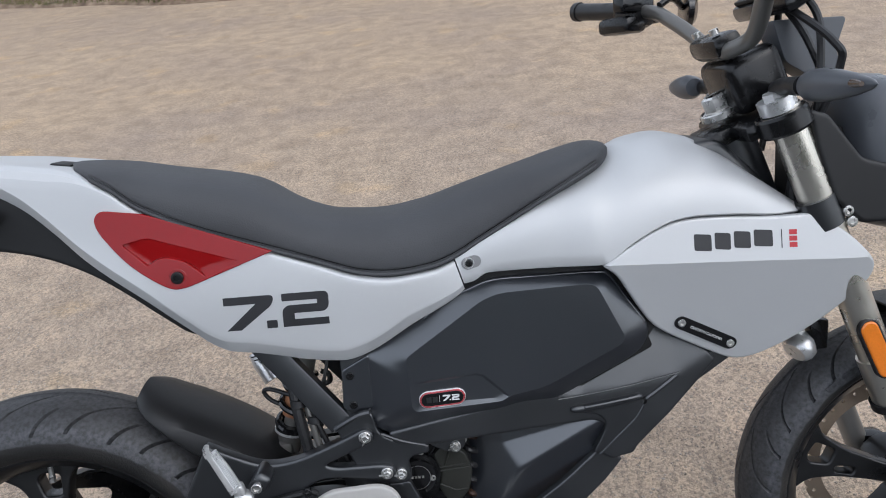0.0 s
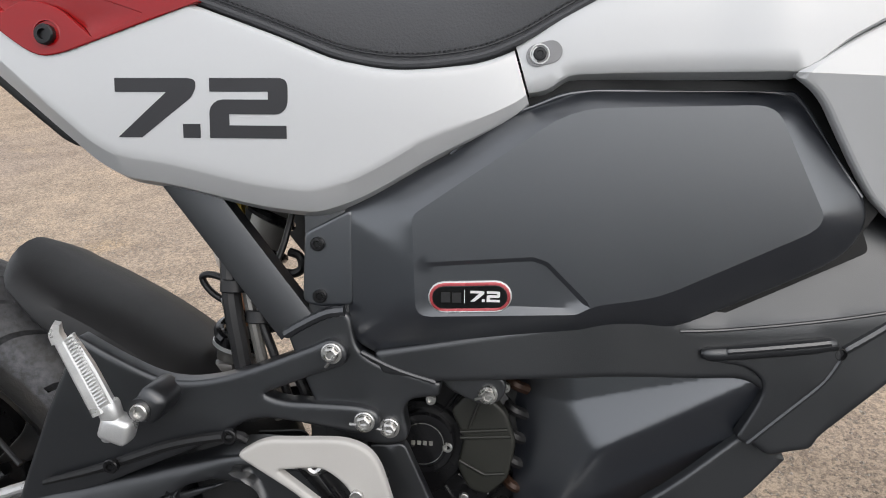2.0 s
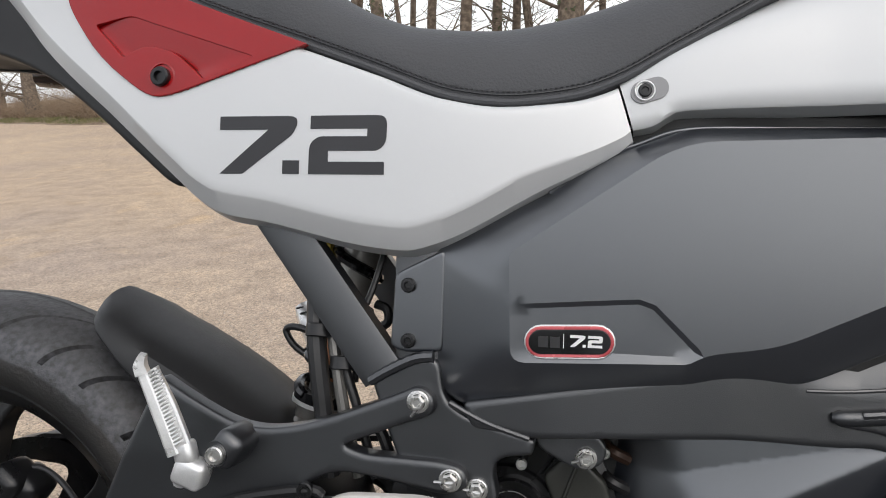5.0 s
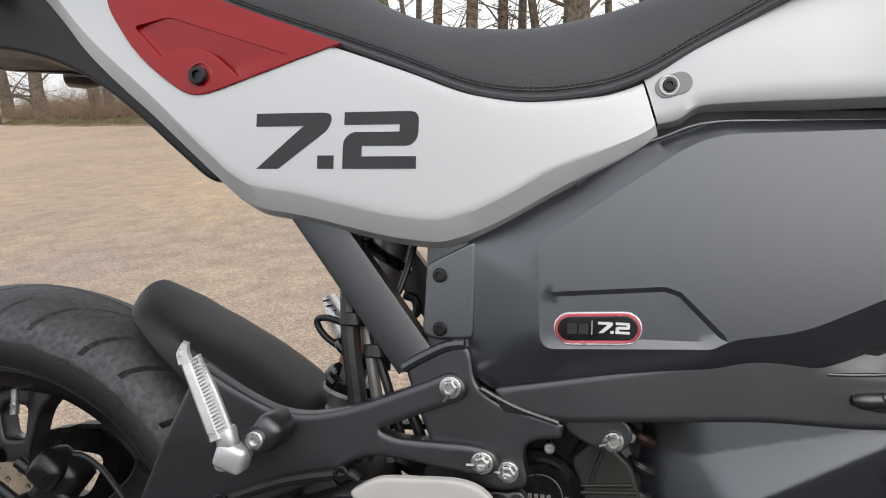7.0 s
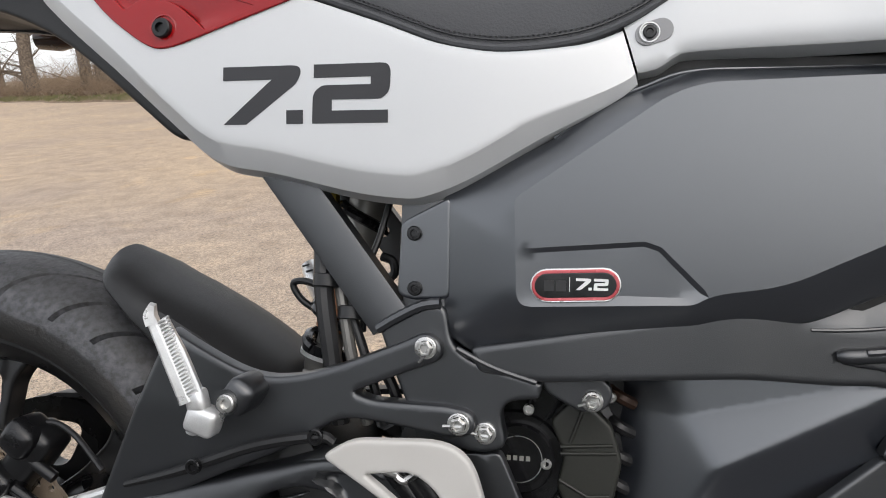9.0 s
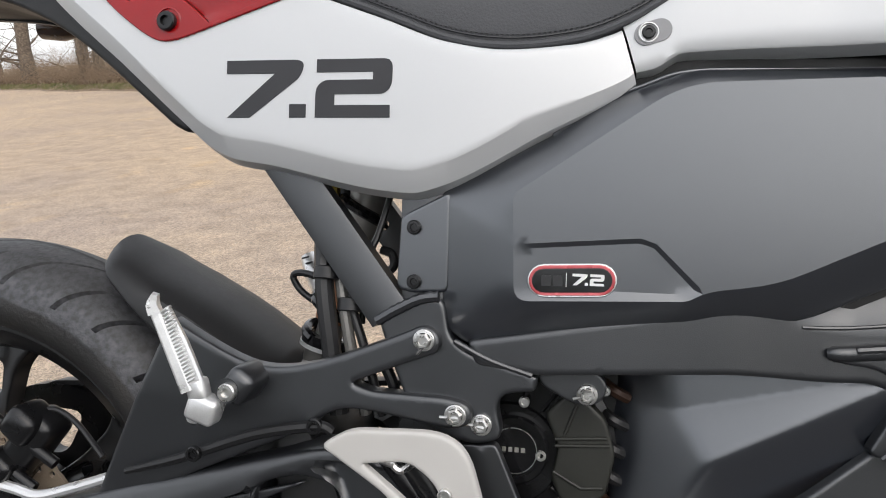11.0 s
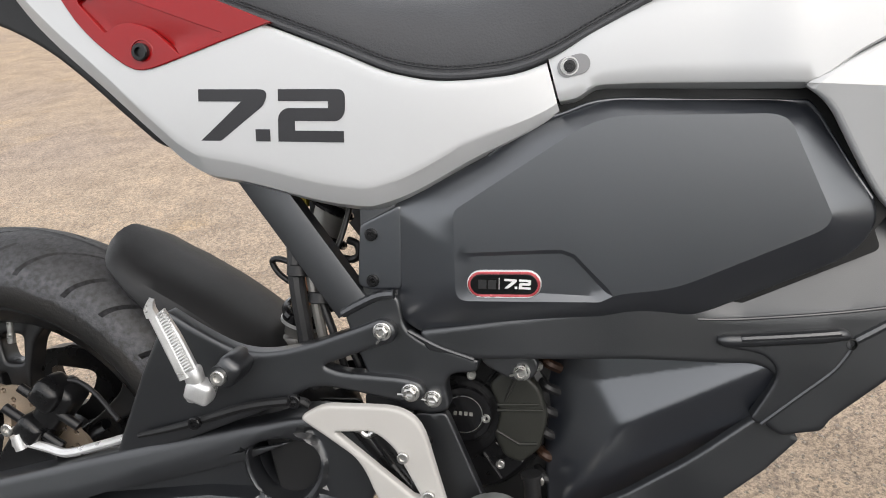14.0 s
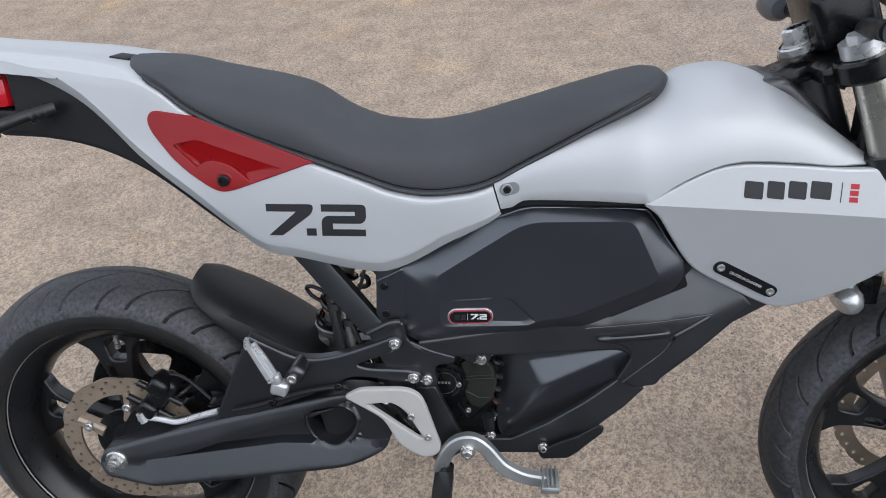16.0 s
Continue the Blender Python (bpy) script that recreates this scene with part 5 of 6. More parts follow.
put("shock_body", *rod(lo + 0.150 * ax, hi, 0.0200, 28), DAMPER, shock, "grey damper body")
put("damper_rod", *joined(rod(lo + 0.05 * ax, lo + 0.20 * ax, 0.012), rod(lo + 0.072 * ax, lo + 0.135 * ax, 0.0185, 20)), BRICK, shock, "amber bump rubber and rod")
bolt(shock, 0.362, -0.028, 0.489, 0.0105, "flange", ZINC, "zinc shock bolt")
put("warning_sticker", *block(0.384, 0.0, 0.690, 0.012, 0.03, 0.04, 0.001), YELLOW, shock, "yellow sticker")
put("strap", *block(0.398, 0.0, 0.69, 0.010, 0.03, 0.07, 0.002), CABLE, shock, "black strap")
put("loop_hook", *sweep([(0.436, -0.01, 0.634), (0.447, -0.012, 0.630), (0.449, -0.012, 0.618), (0.440, -0.01, 0.612), (0.430, -0.01, 0.613)], 0.0045, 8), CABLE, shock)
for pts, r, m, nm in (([(0.401, -0.078, 0.66), (0.407, -0.090, 0.605), (0.4145, -0.092, 0.555), (0.423, -0.088, 0.49)], 0.0086, CABLE, "hose"),
                      ([(0.410, -0.074, 0.65), (0.424, -0.088, 0.594), (0.434, -0.090, 0.545), (0.447, -0.085, 0.49)], 0.0054, GREYBODY, "brake_line"),
                      ([(0.414, -0.066, 0.64), (0.431, -0.086, 0.59), (0.446, -0.090, 0.549), (0.462, -0.085, 0.49)], 0.0042, CABLE, "cable"),
                      ([(0.462, -0.06, 0.70), (0.452, -0.072, 0.655), (0.441, -0.078, 0.62), (0.438, -0.075, 0.57)], 0.0030, CABLE, "cable"),
                      ([(0.384, -0.02, 0.602), (0.352, -0.004, 0.607), (0.339, 0.0, 0.603), (0.348, 0.0, 0.588), (0.368, 0.0, 0.575)], 0.0036, CABLE, "cable"),
                      ([(0.455, -0.088, 0.545), (0.468, -0.09, 0.53), (0.478, -0.085, 0.50), (0.49, -0.08, 0.46)], 0.005, CABLE, "cable")):
    put(nm, *sweep(pts, r, 10, 6), m, bike, "black rubber hose" if nm == "hose" else "thin line along the subframe")
for z, x in ((0.6155, 0.409), (0.588, 0.432)):
    put("hose_clip", *moved(lathe([(0.011, -0.006), (0.0125, -0.005), (0.0125, 0.005), (0.011, 0.006)], 16), Matrix.Translation((x, -0.088, z)) @ Matrix.Rotation(radians(80), 4, "X")), CABLE, bike, "black cable clip")

rows = []
for a in np.radians(np.linspace(64, 2, 26)):
    k = (math.degrees(a) - 2) / 62
    R = float(curve_at([(2, 0.45), (20, 0.43), (30, 0.407), (38, 0.388), (44, 0.375), (50, 0.364), (57, 0.357), (64, 0.358)], math.degrees(a)))
    rb = float(curve_at([(2, 0.38), (30, 0.375), (36, 0.365), (43, 0.336), (50, 0.334), (64, 0.340)], math.degrees(a)))
    w = 0.083 * min(1.0, 0.80 + 1.0 * (1 - k)) if k > 0.80 else 0.083
    if k > 0.9:
        w *= 1 - 0.5 * ((k - 0.9) / 0.1)**2
    sec = []
    for y, d in ((1.0, rb - R), (1.0, 0.35 * (rb - R) - 0.012), (0.93, -0.010), (0.72, -0.001), (0.4, 0.004), (0, 0.006)):
        sec.append((-w * y, R + d))
    sec = sec + [(-y, r) for y, r in reversed(sec[:-1])]
    rows.append([(r * math.cos(a), y, 0.314 + r * math.sin(a)) for y, r in sec] + [((r - 0.004) * math.cos(a), y * 0.95, 0.314 + (r - 0.004) * math.sin(a)) for y, r in reversed(sec)])
v, f = loft(rows, True, True)
hug = put("rear_hugger", *(v, f), PLASTIC, bike, "matt black plastic hugger over the rear tyre", 35)
for s in (-1, 1):
    put("hugger_stay", *panel(fillet([(0.275, 0.535), (0.30, 0.535), (0.36, 0.50), (0.37, 0.43), (0.30, 0.43)], 0.012)[::-1], flat(-0.083), 0.006, 0.003, 0.02, side=s), PLASTIC, hug)


# ---- wheels ----
def tyre(R, width, rim, count, cut=0.014):
    """A tyre turned about its axle. Its mesh is drawn out along the tread grooves, so that each groove has clean walls."""
    v = np.concatenate([np.linspace(-1, -0.66, 9)[:-1], np.linspace(-0.66, 0.66, 41), np.linspace(0.66, 1, 9)[1:]])
    crown = width * 0.5
    prof = []
    for q in v:
        a = abs(q)
        if a < 0.72:
            ang = a / 0.72 * radians(74)
            prof.append((R - crown * 0.98 * (1 - math.cos(ang)), math.copysign(crown * math.sin(ang) / math.sin(radians(74)) * 0.985, q)))
        else:
            k = (a - 0.72) / 0.28
            r0 = R - crown * 0.98 * (1 - math.cos(radians(74)))
            prof.append((r0 + (rim - r0) * k, math.copysign(crown * (0.985 + 0.05 * math.sin(k * 2.2) - 0.20 * k * k), q)))
    prof = np.array(prof)
    w = 0.058
    frac = np.array([0, 0.004, w - 0.004, w] + list(np.linspace(0.09, 0.36, 6)) + [0.42, 0.424, 0.42 + w - 0.004, 0.42 + w] + list(np.linspace(0.51, 0.95, 9)))
    deep1, deep2 = np.zeros(len(frac)), np.zeros(len(frac))
    deep1[1:3], deep2[11:13] = 1, 1
    th = np.concatenate([(i + frac) for i in range(count)]) * 2 * math.pi / count
    n, m = len(th), len(v)
    u = np.abs(v)
    bend = curve_at([(0, -0.06), (0.05, 0.0), (0.2, 0.15), (0.35, 0.26), (0.6, 0.34), (0.72, 0.35), (1.0, 0.35)], u)
    T = th[:, None] + bend[None, :] + np.where(v < 0, math.pi / count, 0.0)[None, :] * np.clip(u / 0.05, 0, 1)[None, :]
    d1 = np.tile(deep1, count)[:, None] * ((u > 0.07) & (u < 0.60))[None, :]
    d2 = np.tile(deep2, count)[:, None] * ((u > 0.30) & (u < 0.64))[None, :]
    r = prof[None, :, 0] - cut * np.maximum(d1, d2)
    pts = np.stack([r * np.cos(T), np.broadcast_to(prof[None, :, 1], r.shape), r * np.sin(T)], -1).reshape(-1, 3)
    i, j = np.meshgrid(np.arange(n), np.arange(m - 1), indexing="ij")
    a, b = i * m + j, ((i + 1) % n) * m + j
    faces = np.stack([a, a + 1, b + 1, b], -1).reshape(-1, 4)
    return pts.tolist(), faces[:, ::-1].tolist()


def spoke(a0, a1, r0, r1, y0, y1, wide):
    p = (r0 * math.cos(a0), y0, r0 * math.sin(a0))
    mid = (0.5 * (r0 + r1) * math.cos(0.65 * a0 + 0.35 * a1), 0.5 * (y0 + y1), 0.5 * (r0 + r1) * math.sin(0.65 * a0 + 0.35 * a1))
    q = (r1 * math.cos(a1), y1, r1 * math.sin(a1))
    sec = [(1, -0.6), (0.6, -1), (-0.6, -1), (-1, -0.6), (-1, 0.6), (-0.6, 1), (0.6, 1), (1, 0.6)]
    return sweep([p, mid, q], [wide * 1.25, wide, wide * 1.1], 8, 5, [(s * 1.25, w * 0.8) for s, w in sec])


def wheel(name, centre, R, width, rimw, spin, label, rubber_mat):
    rim = 0.2325
    h = rimw / 2
    prof = [(rim + 0.002, -h), (rim + 0.003, -h + 0.006), (rim - 0.012, -h + 0.010), (rim - 0.018, -h * 0.4), (rim - 0.020, 0), (rim - 0.018, h * 0.4), (rim - 0.012, h - 0.010), (rim + 0.003, h - 0.006), (rim + 0.002, h), (rim - 0.004, h), (rim - 0.022, h - 0.014), (rim - 0.032, h * 0.35), (rim - 0.034, 0), (rim - 0.032, -h * 0.35), (rim - 0.022, -h + 0.014), (rim - 0.004, -h)]
    prof.append(prof[0])
    v, f = lathe(prof, 96)
    w = put(name, v, [tuple(reversed(q)) for q in f], RIM, bike, label, 30, loc=Matrix.Translation((centre[0], 0, centre[1])))
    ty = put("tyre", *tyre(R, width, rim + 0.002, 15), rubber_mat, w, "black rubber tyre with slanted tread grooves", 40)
    # groove floors take the second material, shade put into their colour
    ty.data.materials.append(GROOVE_SHADE)
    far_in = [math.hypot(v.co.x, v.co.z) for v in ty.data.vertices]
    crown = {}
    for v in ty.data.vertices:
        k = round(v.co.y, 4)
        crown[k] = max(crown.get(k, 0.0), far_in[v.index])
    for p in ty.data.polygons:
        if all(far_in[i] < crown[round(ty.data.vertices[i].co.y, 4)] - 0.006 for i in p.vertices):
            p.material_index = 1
    put("rim_edge", *lathe([(rim + 0.0034, -h - 0.0012), (rim + 0.0018, -h - 0.0026), (rim + 0.0002, -h - 0.0012), (rim + 0.0018, -h + 0.001)] + [(rim + 0.0034, -h - 0.0012)], 96), DAMPER, w, "thin bright line on the rim edge")
    put("hub", *[(q[0], [tuple(reversed(t)) for t in q[1]]) for q in [lathe([(0.012, -0.055), (0.036, -0.055), (0.040, -0.05), (0.033, -0.02), (0.033, 0.02), (0.046, 0.045), (0.046, 0.058), (0.012, 0.058)], 40)]][0], RIM, w, "black wheel hub")
    pol = lambda r, q: (r * math.cos(q), r * math.sin(q))
    for i in range(5):
        a = 2 * math.pi * i / 5 + spin
        line = fillet([pol(0.033, a - 0.50), pol(0.075, a - 0.26), pol(0.130, a - 0.205), pol(0.175, a - 0.24), pol(rim - 0.026, a - 0.36), pol(rim - 0.026, a), pol(rim - 0.026, a + 0.36), pol(0.175, a + 0.24), pol(0.130, a + 0.205), pol(0.075, a + 0.26), pol(0.033, a + 0.50)], 0.012)
        upper = fillet([pol(0.144, a - 0.145), pol(0.180, a - 0.150), pol(0.186, a), pol(0.178, a + 0.06), pol(0.146, a + 0.045)], 0.007)
        lower = fillet([pol(0.100, a + 0.02), pol(0.134, a + 0.06), pol(0.134, a + 0.145), pol(0.102, a + 0.16)], 0.006)
        put("spoke", *panel(line, lambda x, z: -0.016 + 0.10 * np.clip(np.hypot(x, z) - 0.10, -0.05, 0.1), 0.026, 0.004, 0.014, holes=[upper, lower], edge=0.008), RIM, w)
    put("valve", *joined(rod((-0.010, -0.02, rim - 0.030), (-0.010, -0.02, rim - 0.052), 0.004), rod((-0.010, -0.02, rim - 0.046), (-0.010, -0.02, rim - 0.058), 0.0052)), ZINC, w, "short metal tyre valve")
    # sidewall marks: unreadable raised lettering as small bars
    for i, (a, L) in enumerate(((52, 7), (61, 5), (68, 4), (118, 8), (128, 5), (-40, 7), (-30, 5), (200, 8), (212, 5))):
        r0 = 0.262
        put("sidewall_mark", *lathe([(r0 + 0.004, -width * 0.5055), (r0 - 0.004, -width * 0.5035)], 6, (0, 0), (a, a + L)), rubber_mat, ty)
    return w


def wavy_disc(ro, ri, y, thick, waves, rings, parent, name, label):
    ang = np.linspace(0, 2 * math.pi, waves * 8, endpoint=False)
    o = np.stack([(ro - 0.0035 * (1 - np.abs(np.cos(ang * waves / 2))**0.7)) * np.cos(ang), (ro - 0.0035 * (1 - np.abs(np.cos(ang * waves / 2))**0.7)) * np.sin(ang)], 1)
    hs = [np.stack([ri * np.cos(ang), ri * np.sin(ang)], 1)]
    for r, n, off in rings:
        for i in range(n):
            a = 2 * math.pi * (i + off) / n
            q = np.arange(8) * math.pi / 4
            hs.append(np.stack([r * math.cos(a) + 0.0036 * np.cos(q), r * math.sin(a) + 0.0036 * np.sin(q)], 1))
    return put(name, *panel(o, flat(y), thick, 0, 0.05, holes=hs, edge=0.02), BRONZE, parent, label, 30)


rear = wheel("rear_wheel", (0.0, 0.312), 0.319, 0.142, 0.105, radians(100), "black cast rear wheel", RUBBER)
wavy_disc(0.132, 0.097, -0.052, 0.005, 14, ((0.1235, 28, 0.0), (0.1135, 28, 0.5), (0.1040, 14, 0.25)), rear, "brake_disc", "drilled wavy brake disc, bronze-toned steel")
put("disc_carrier", *lathe([(0.030, -0.054), (0.05, -0.056), (0.066, -0.052), (0.066, -0.048), (0.03, -0.047)], 40), CAST, rear, "black disc carrier")
for i in range(5):
    a = radians(155 + 72 * i)
    bolt(rear, 0.078 * math.cos(a), -0.060, 0.078 * math.sin(a), 0.0085, "socket", ZINC, "zinc disc bolt")
    b = radians(155 + 36 + 72 * i)
    put("carrier_arm", *spoke(a, a, 0.05, 0.101, -0.050, -0.050, 0.010), BRONZE, rear)
ang = np.linspace(0, 2 * math.pi, 120, endpoint=False)
hs = []
for i in range(5):
    a = 2 * math.pi * i / 5 + 0.3
    hs.append(fillet([(0.055 * math.cos(a - 0.30), 0.055 * math.sin(a - 0.30)), (0.115 * math.cos(a - 0.36), 0.115 * math.sin(a - 0.36)), (0.118 * math.cos(a + 0.36), 0.118 * math.sin(a + 0.36)), (0.055 * math.cos(a + 0.30), 0.055 * math.sin(a + 0.30))], 0.02))
put("drive_pulley", *panel(np.stack([0.138 * np.cos(ang), 0.138 * np.sin(ang)], 1), flat(0.070), 0.022, 0, 0.03, holes=hs, edge=0.02), CAST, rear, "black belt pulley with large openings")
put("drive_belt", *sweep([(0, 0.082, 0.451), (-0.10, 0.082, 0.41), (-0.139, 0.082, 0.312), (-0.10, 0.082, 0.214), (0, 0.082, 0.173), (0.3, 0.082, 0.31), (0.58, 0.082, 0.43), (0.606, 0.082, 0.457), (0.58, 0.082, 0.489), (0.3, 0.082, 0.472), (0, 0.082, 0.451)], 1.0, 8, 6, [(0.011, 0.003), (0.011, -0.003), (-0.011, -0.003), (-0.011, 0.003)]), CABLE, bike, "black toothed drive belt")
# rear caliper
cal = put("rear_caliper", *moved(joined(block(0, 0, 0, 0.095, 0.042, 0.036, 0.010, seg=3), block(0.03, -0.010, 0.012, 0.035, 0.045, 0.036, 0.010, seg=3), block(-0.02, -0.014, 0.004, 0.03, 0.04, 0.034, 0.008, seg=3)), Matrix.Translation((0.078, -0.062, 0.418)) @ Matrix.Rotation(radians(-52), 4, "Y")), CAST, bike, "black rear brake caliper")
put("caliper_bracket", *panel(fillet([(-0.03, 0.315), (0.0, 0.355), (0.03, 0.40), (0.07, 0.39), (0.09, 0.36), (0.05, 0.335)], 0.01)[::-1], flat(-0.075), 0.012, 0.003, 0.02), CAST, cal)
bolt(cal, 0.052, -0.092, 0.392, 0.008, "flange", ZINC)
put("caliper_pin", *rod((0.03, -0.085, 0.43), (0.10, -0.08, 0.385), 0.006), CAST, cal)
put("caliper_pin", *rod((0.05, -0.08, 0.455), (0.12, -0.075, 0.41), 0.006), CAST, cal)
put("brake_hose", *joined(rod((0.05, -0.094, 0.402), (0.056, -0.094, 0.384), 0.007), sweep([(0.054, -0.09, 0.392), (0.085, -0.088, 0.386), (0.112, -0.088, 0.382), (0.15, -0.086, 0.393), (0.19, -0.088, 0.408)], 0.0055, 10)), ALU, cal, "silver braided brake hose and fitting")
put("wheel_sensor_wire", *sweep([(0.07, -0.07, 0.44), (0.10, -0.06, 0.46), (0.13, -0.06, 0.45), (0.17, -0.07, 0.42)], 0.003, 8), CABLE, cal)

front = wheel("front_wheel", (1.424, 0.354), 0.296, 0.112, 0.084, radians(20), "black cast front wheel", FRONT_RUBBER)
wavy_disc(0.150, 0.118, 0.058, 0.005, 14, ((0.150, 36, 0.0), (0.138, 36, 0.5)), front, "brake_disc", "drilled wavy front brake disc")

# ---- fork, headstock, bars ----
RAKE = np.array([-0.416, 0.0, 1.0]) / math.hypot(0.416, 1)
AX = np.array([1.424, 0.0, 0.293])
at = lambda z, y, fwd=0.0: AX + RAKE * ((z - 0.293) / RAKE[2]) + np.array([fwd, y, 0])
FWD = 0.005
for s in (-1, 1):
    y = s * 0.098
    fk = put("fork_leg", *joined(rod(at(1.005, y, FWD), at(0.555, y, FWD), 0.0248, 28), rod(at(0.62, y, FWD), at(0.545, y, FWD), 0.0285, 28)), FORK, bike, "champagne anodised upper fork tube", 40)
    put("fork_slider", *rod(at(0.56, y, FWD), at(0.33, y, FWD), 0.0205, 24), DAMPER, fk, "grey metal fork slider")
    put("dust_seal", *rod(at(0.547, y), at(0.535, y), 0.0285, 24), CABLE, fk)
    put("axle_lug", *block(1.418, y, 0.350, 0.06, 0.04, 0.07, 0.012), CAST, fk)
    put("fork_cap", *joined(rod(at(1.0, y), at(1.018, y), 0.0262, 28), rod(at(1.016, y), at(1.026, y), 0.016, 6)), ALU, fk, "bright aluminium fork cap", 30)
    put("lower_clamp", *joined(rod(at(0.872, y), at(0.830, y), 0.0300, 28), block(*(at(0.84, y * 0.5) + np.array([-0.03, 0, 0])), 0.06, 0.10, 0.045, 0.01)), FRAME, bike, "black lower fork clamp")
    if s < 0:
        for z in (0.852, 0.836):
            c = at(z, y, 0.034)
            bolt(fk, c[0], c[1] - 0.016, c[2], 0.008, "socket", ZINC, "silver clamp bolt")
    rf = put("reflector", *panel(capsule(1.262, 0.672, 1.292, 0.608, 0.0135), flat(-0.130), 0.008, 0.003, 0.01, edge=0.005, side=s), AMBER, fk, "orange side reflector")
    put("reflector_back", *panel(capsule(1.262, 0.672, 1.292, 0.608, 0.0160), flat(-0.1275), 0.008, 0.001, 0.015, edge=0.006, side=s), CABLE, fk)
tri = put("triple_clamp", *[(v, f) for v, f in [joined(*[moved(lathe([(0.0, -0.015), (0.034, -0.015), (0.037, -0.011), (0.037, 0.011), (0.034, 0.015), (0, 0.015)], 28), Matrix.Translation(at(0.985, y)) @ Matrix.Rotation(radians(-22.6), 4, "Y") @ Matrix.Rotation(radians(90), 4, "X")) for y in (-0.098, 0.098)], moved(block(-0.02, 0, 0, 0.062, 0.18, 0.026, 0.008), Matrix.Translation(at(0.985, 0)) @ Matrix.Rotation(radians(-22.6), 4, "Y")), moved(block(-0.065, 0, 0, 0.05, 0.08, 0.026, 0.008), Matrix.Translation(at(0.985, 0)) @ Matrix.Rotation(radians(-22.6), 4, "Y")))]][0], CAST, bike, "black upper fork clamp")
stem = at(0.99, 0.0, -0.045)
put("stem_nut", *moved(joined(lathe([(0.012, -0.022), (0.016, -0.023), (0.019, -0.020), (0.019, 0.0), (0.026, 0.001), (0.026, 0.006), (0, 0.006)], 6), lathe([(0.026, 0.001), (0.029, 0.003), (0.029, 0.012)], 28)), Matrix.Translation(stem + RAKE * 0.014) @ Matrix.Rotation(radians(-22.6), 4, "Y") @ Matrix.Rotation(radians(-90), 4, "X")), ZINC, tri, "chromed steering stem nut", 25)
for d in (-0.024, -0.036):
    put("bearing_ring", *rod(stem + RAKE * d, stem + RAKE * (d + 0.007), 0.030, 28), ZINC, tri, "bright bearing ring")
head = put("head_tube", *rod(stem - RAKE * 0.03, stem - RAKE * 0.25, 0.036, 28), FRAME, bike, "black steering head tube")
put("head_gusset", *panel(fillet([(1.00, 0.955), (1.06, 0.965), (1.13, 0.90), (1.20, 0.80), (1.20, 0.68), (1.08, 0.62), (0.97, 0.68), (0.93, 0.80)], 0.02)[::-1], flat(-0.058), 0.116, 0.01, 0.03), FRAME, head, "black frame head section")
put("front_filler", *panel(fillet([(1.10, 0.88), (1.18, 0.83), (1.22, 0.77), (1.20, 0.70), (1.10, 0.64), (1.02, 0.67), (1.03, 0.82)], 0.02)[::-1], flat(-0.088), 0.176, 0.004, 0.03), DARK, head)
put("wiring_loom", *sweep([(1.16, -0.06, 0.96), (1.17, -0.07, 0.91), (1.165, -0.072, 0.87), (1.19, -0.06, 0.82)], 0.008, 8), CABLE, head)
# bar risers, bar, grips
ris = put("bar_riser", *joined(moved(block(0, 0, 0, 0.085, 0.11, 0.085, 0.016, seg=3), Matrix.Translation(at(1.045, 0, 0.012)) @ Matrix.Rotation(radians(-22.6), 4, "Y")), moved(block(0, 0, 0, 0.045, 0.10, 0.03, 0.01), Matrix.Translation(at(1.098, 0, -0.012)) @ Matrix.Rotation(radians(-22.6), 4, "Y"))), CAST, bike, "black handlebar riser and clamp")
for s in (-1, 1):
    c = at(1.112, s * 0.032, -0.02)
    put("clamp_bolt", *rod(c, c + RAKE * 0.008, 0.007, 12), ZINC, ris, "silver clamp bolt")
c0 = at(1.088, 0, -0.015)
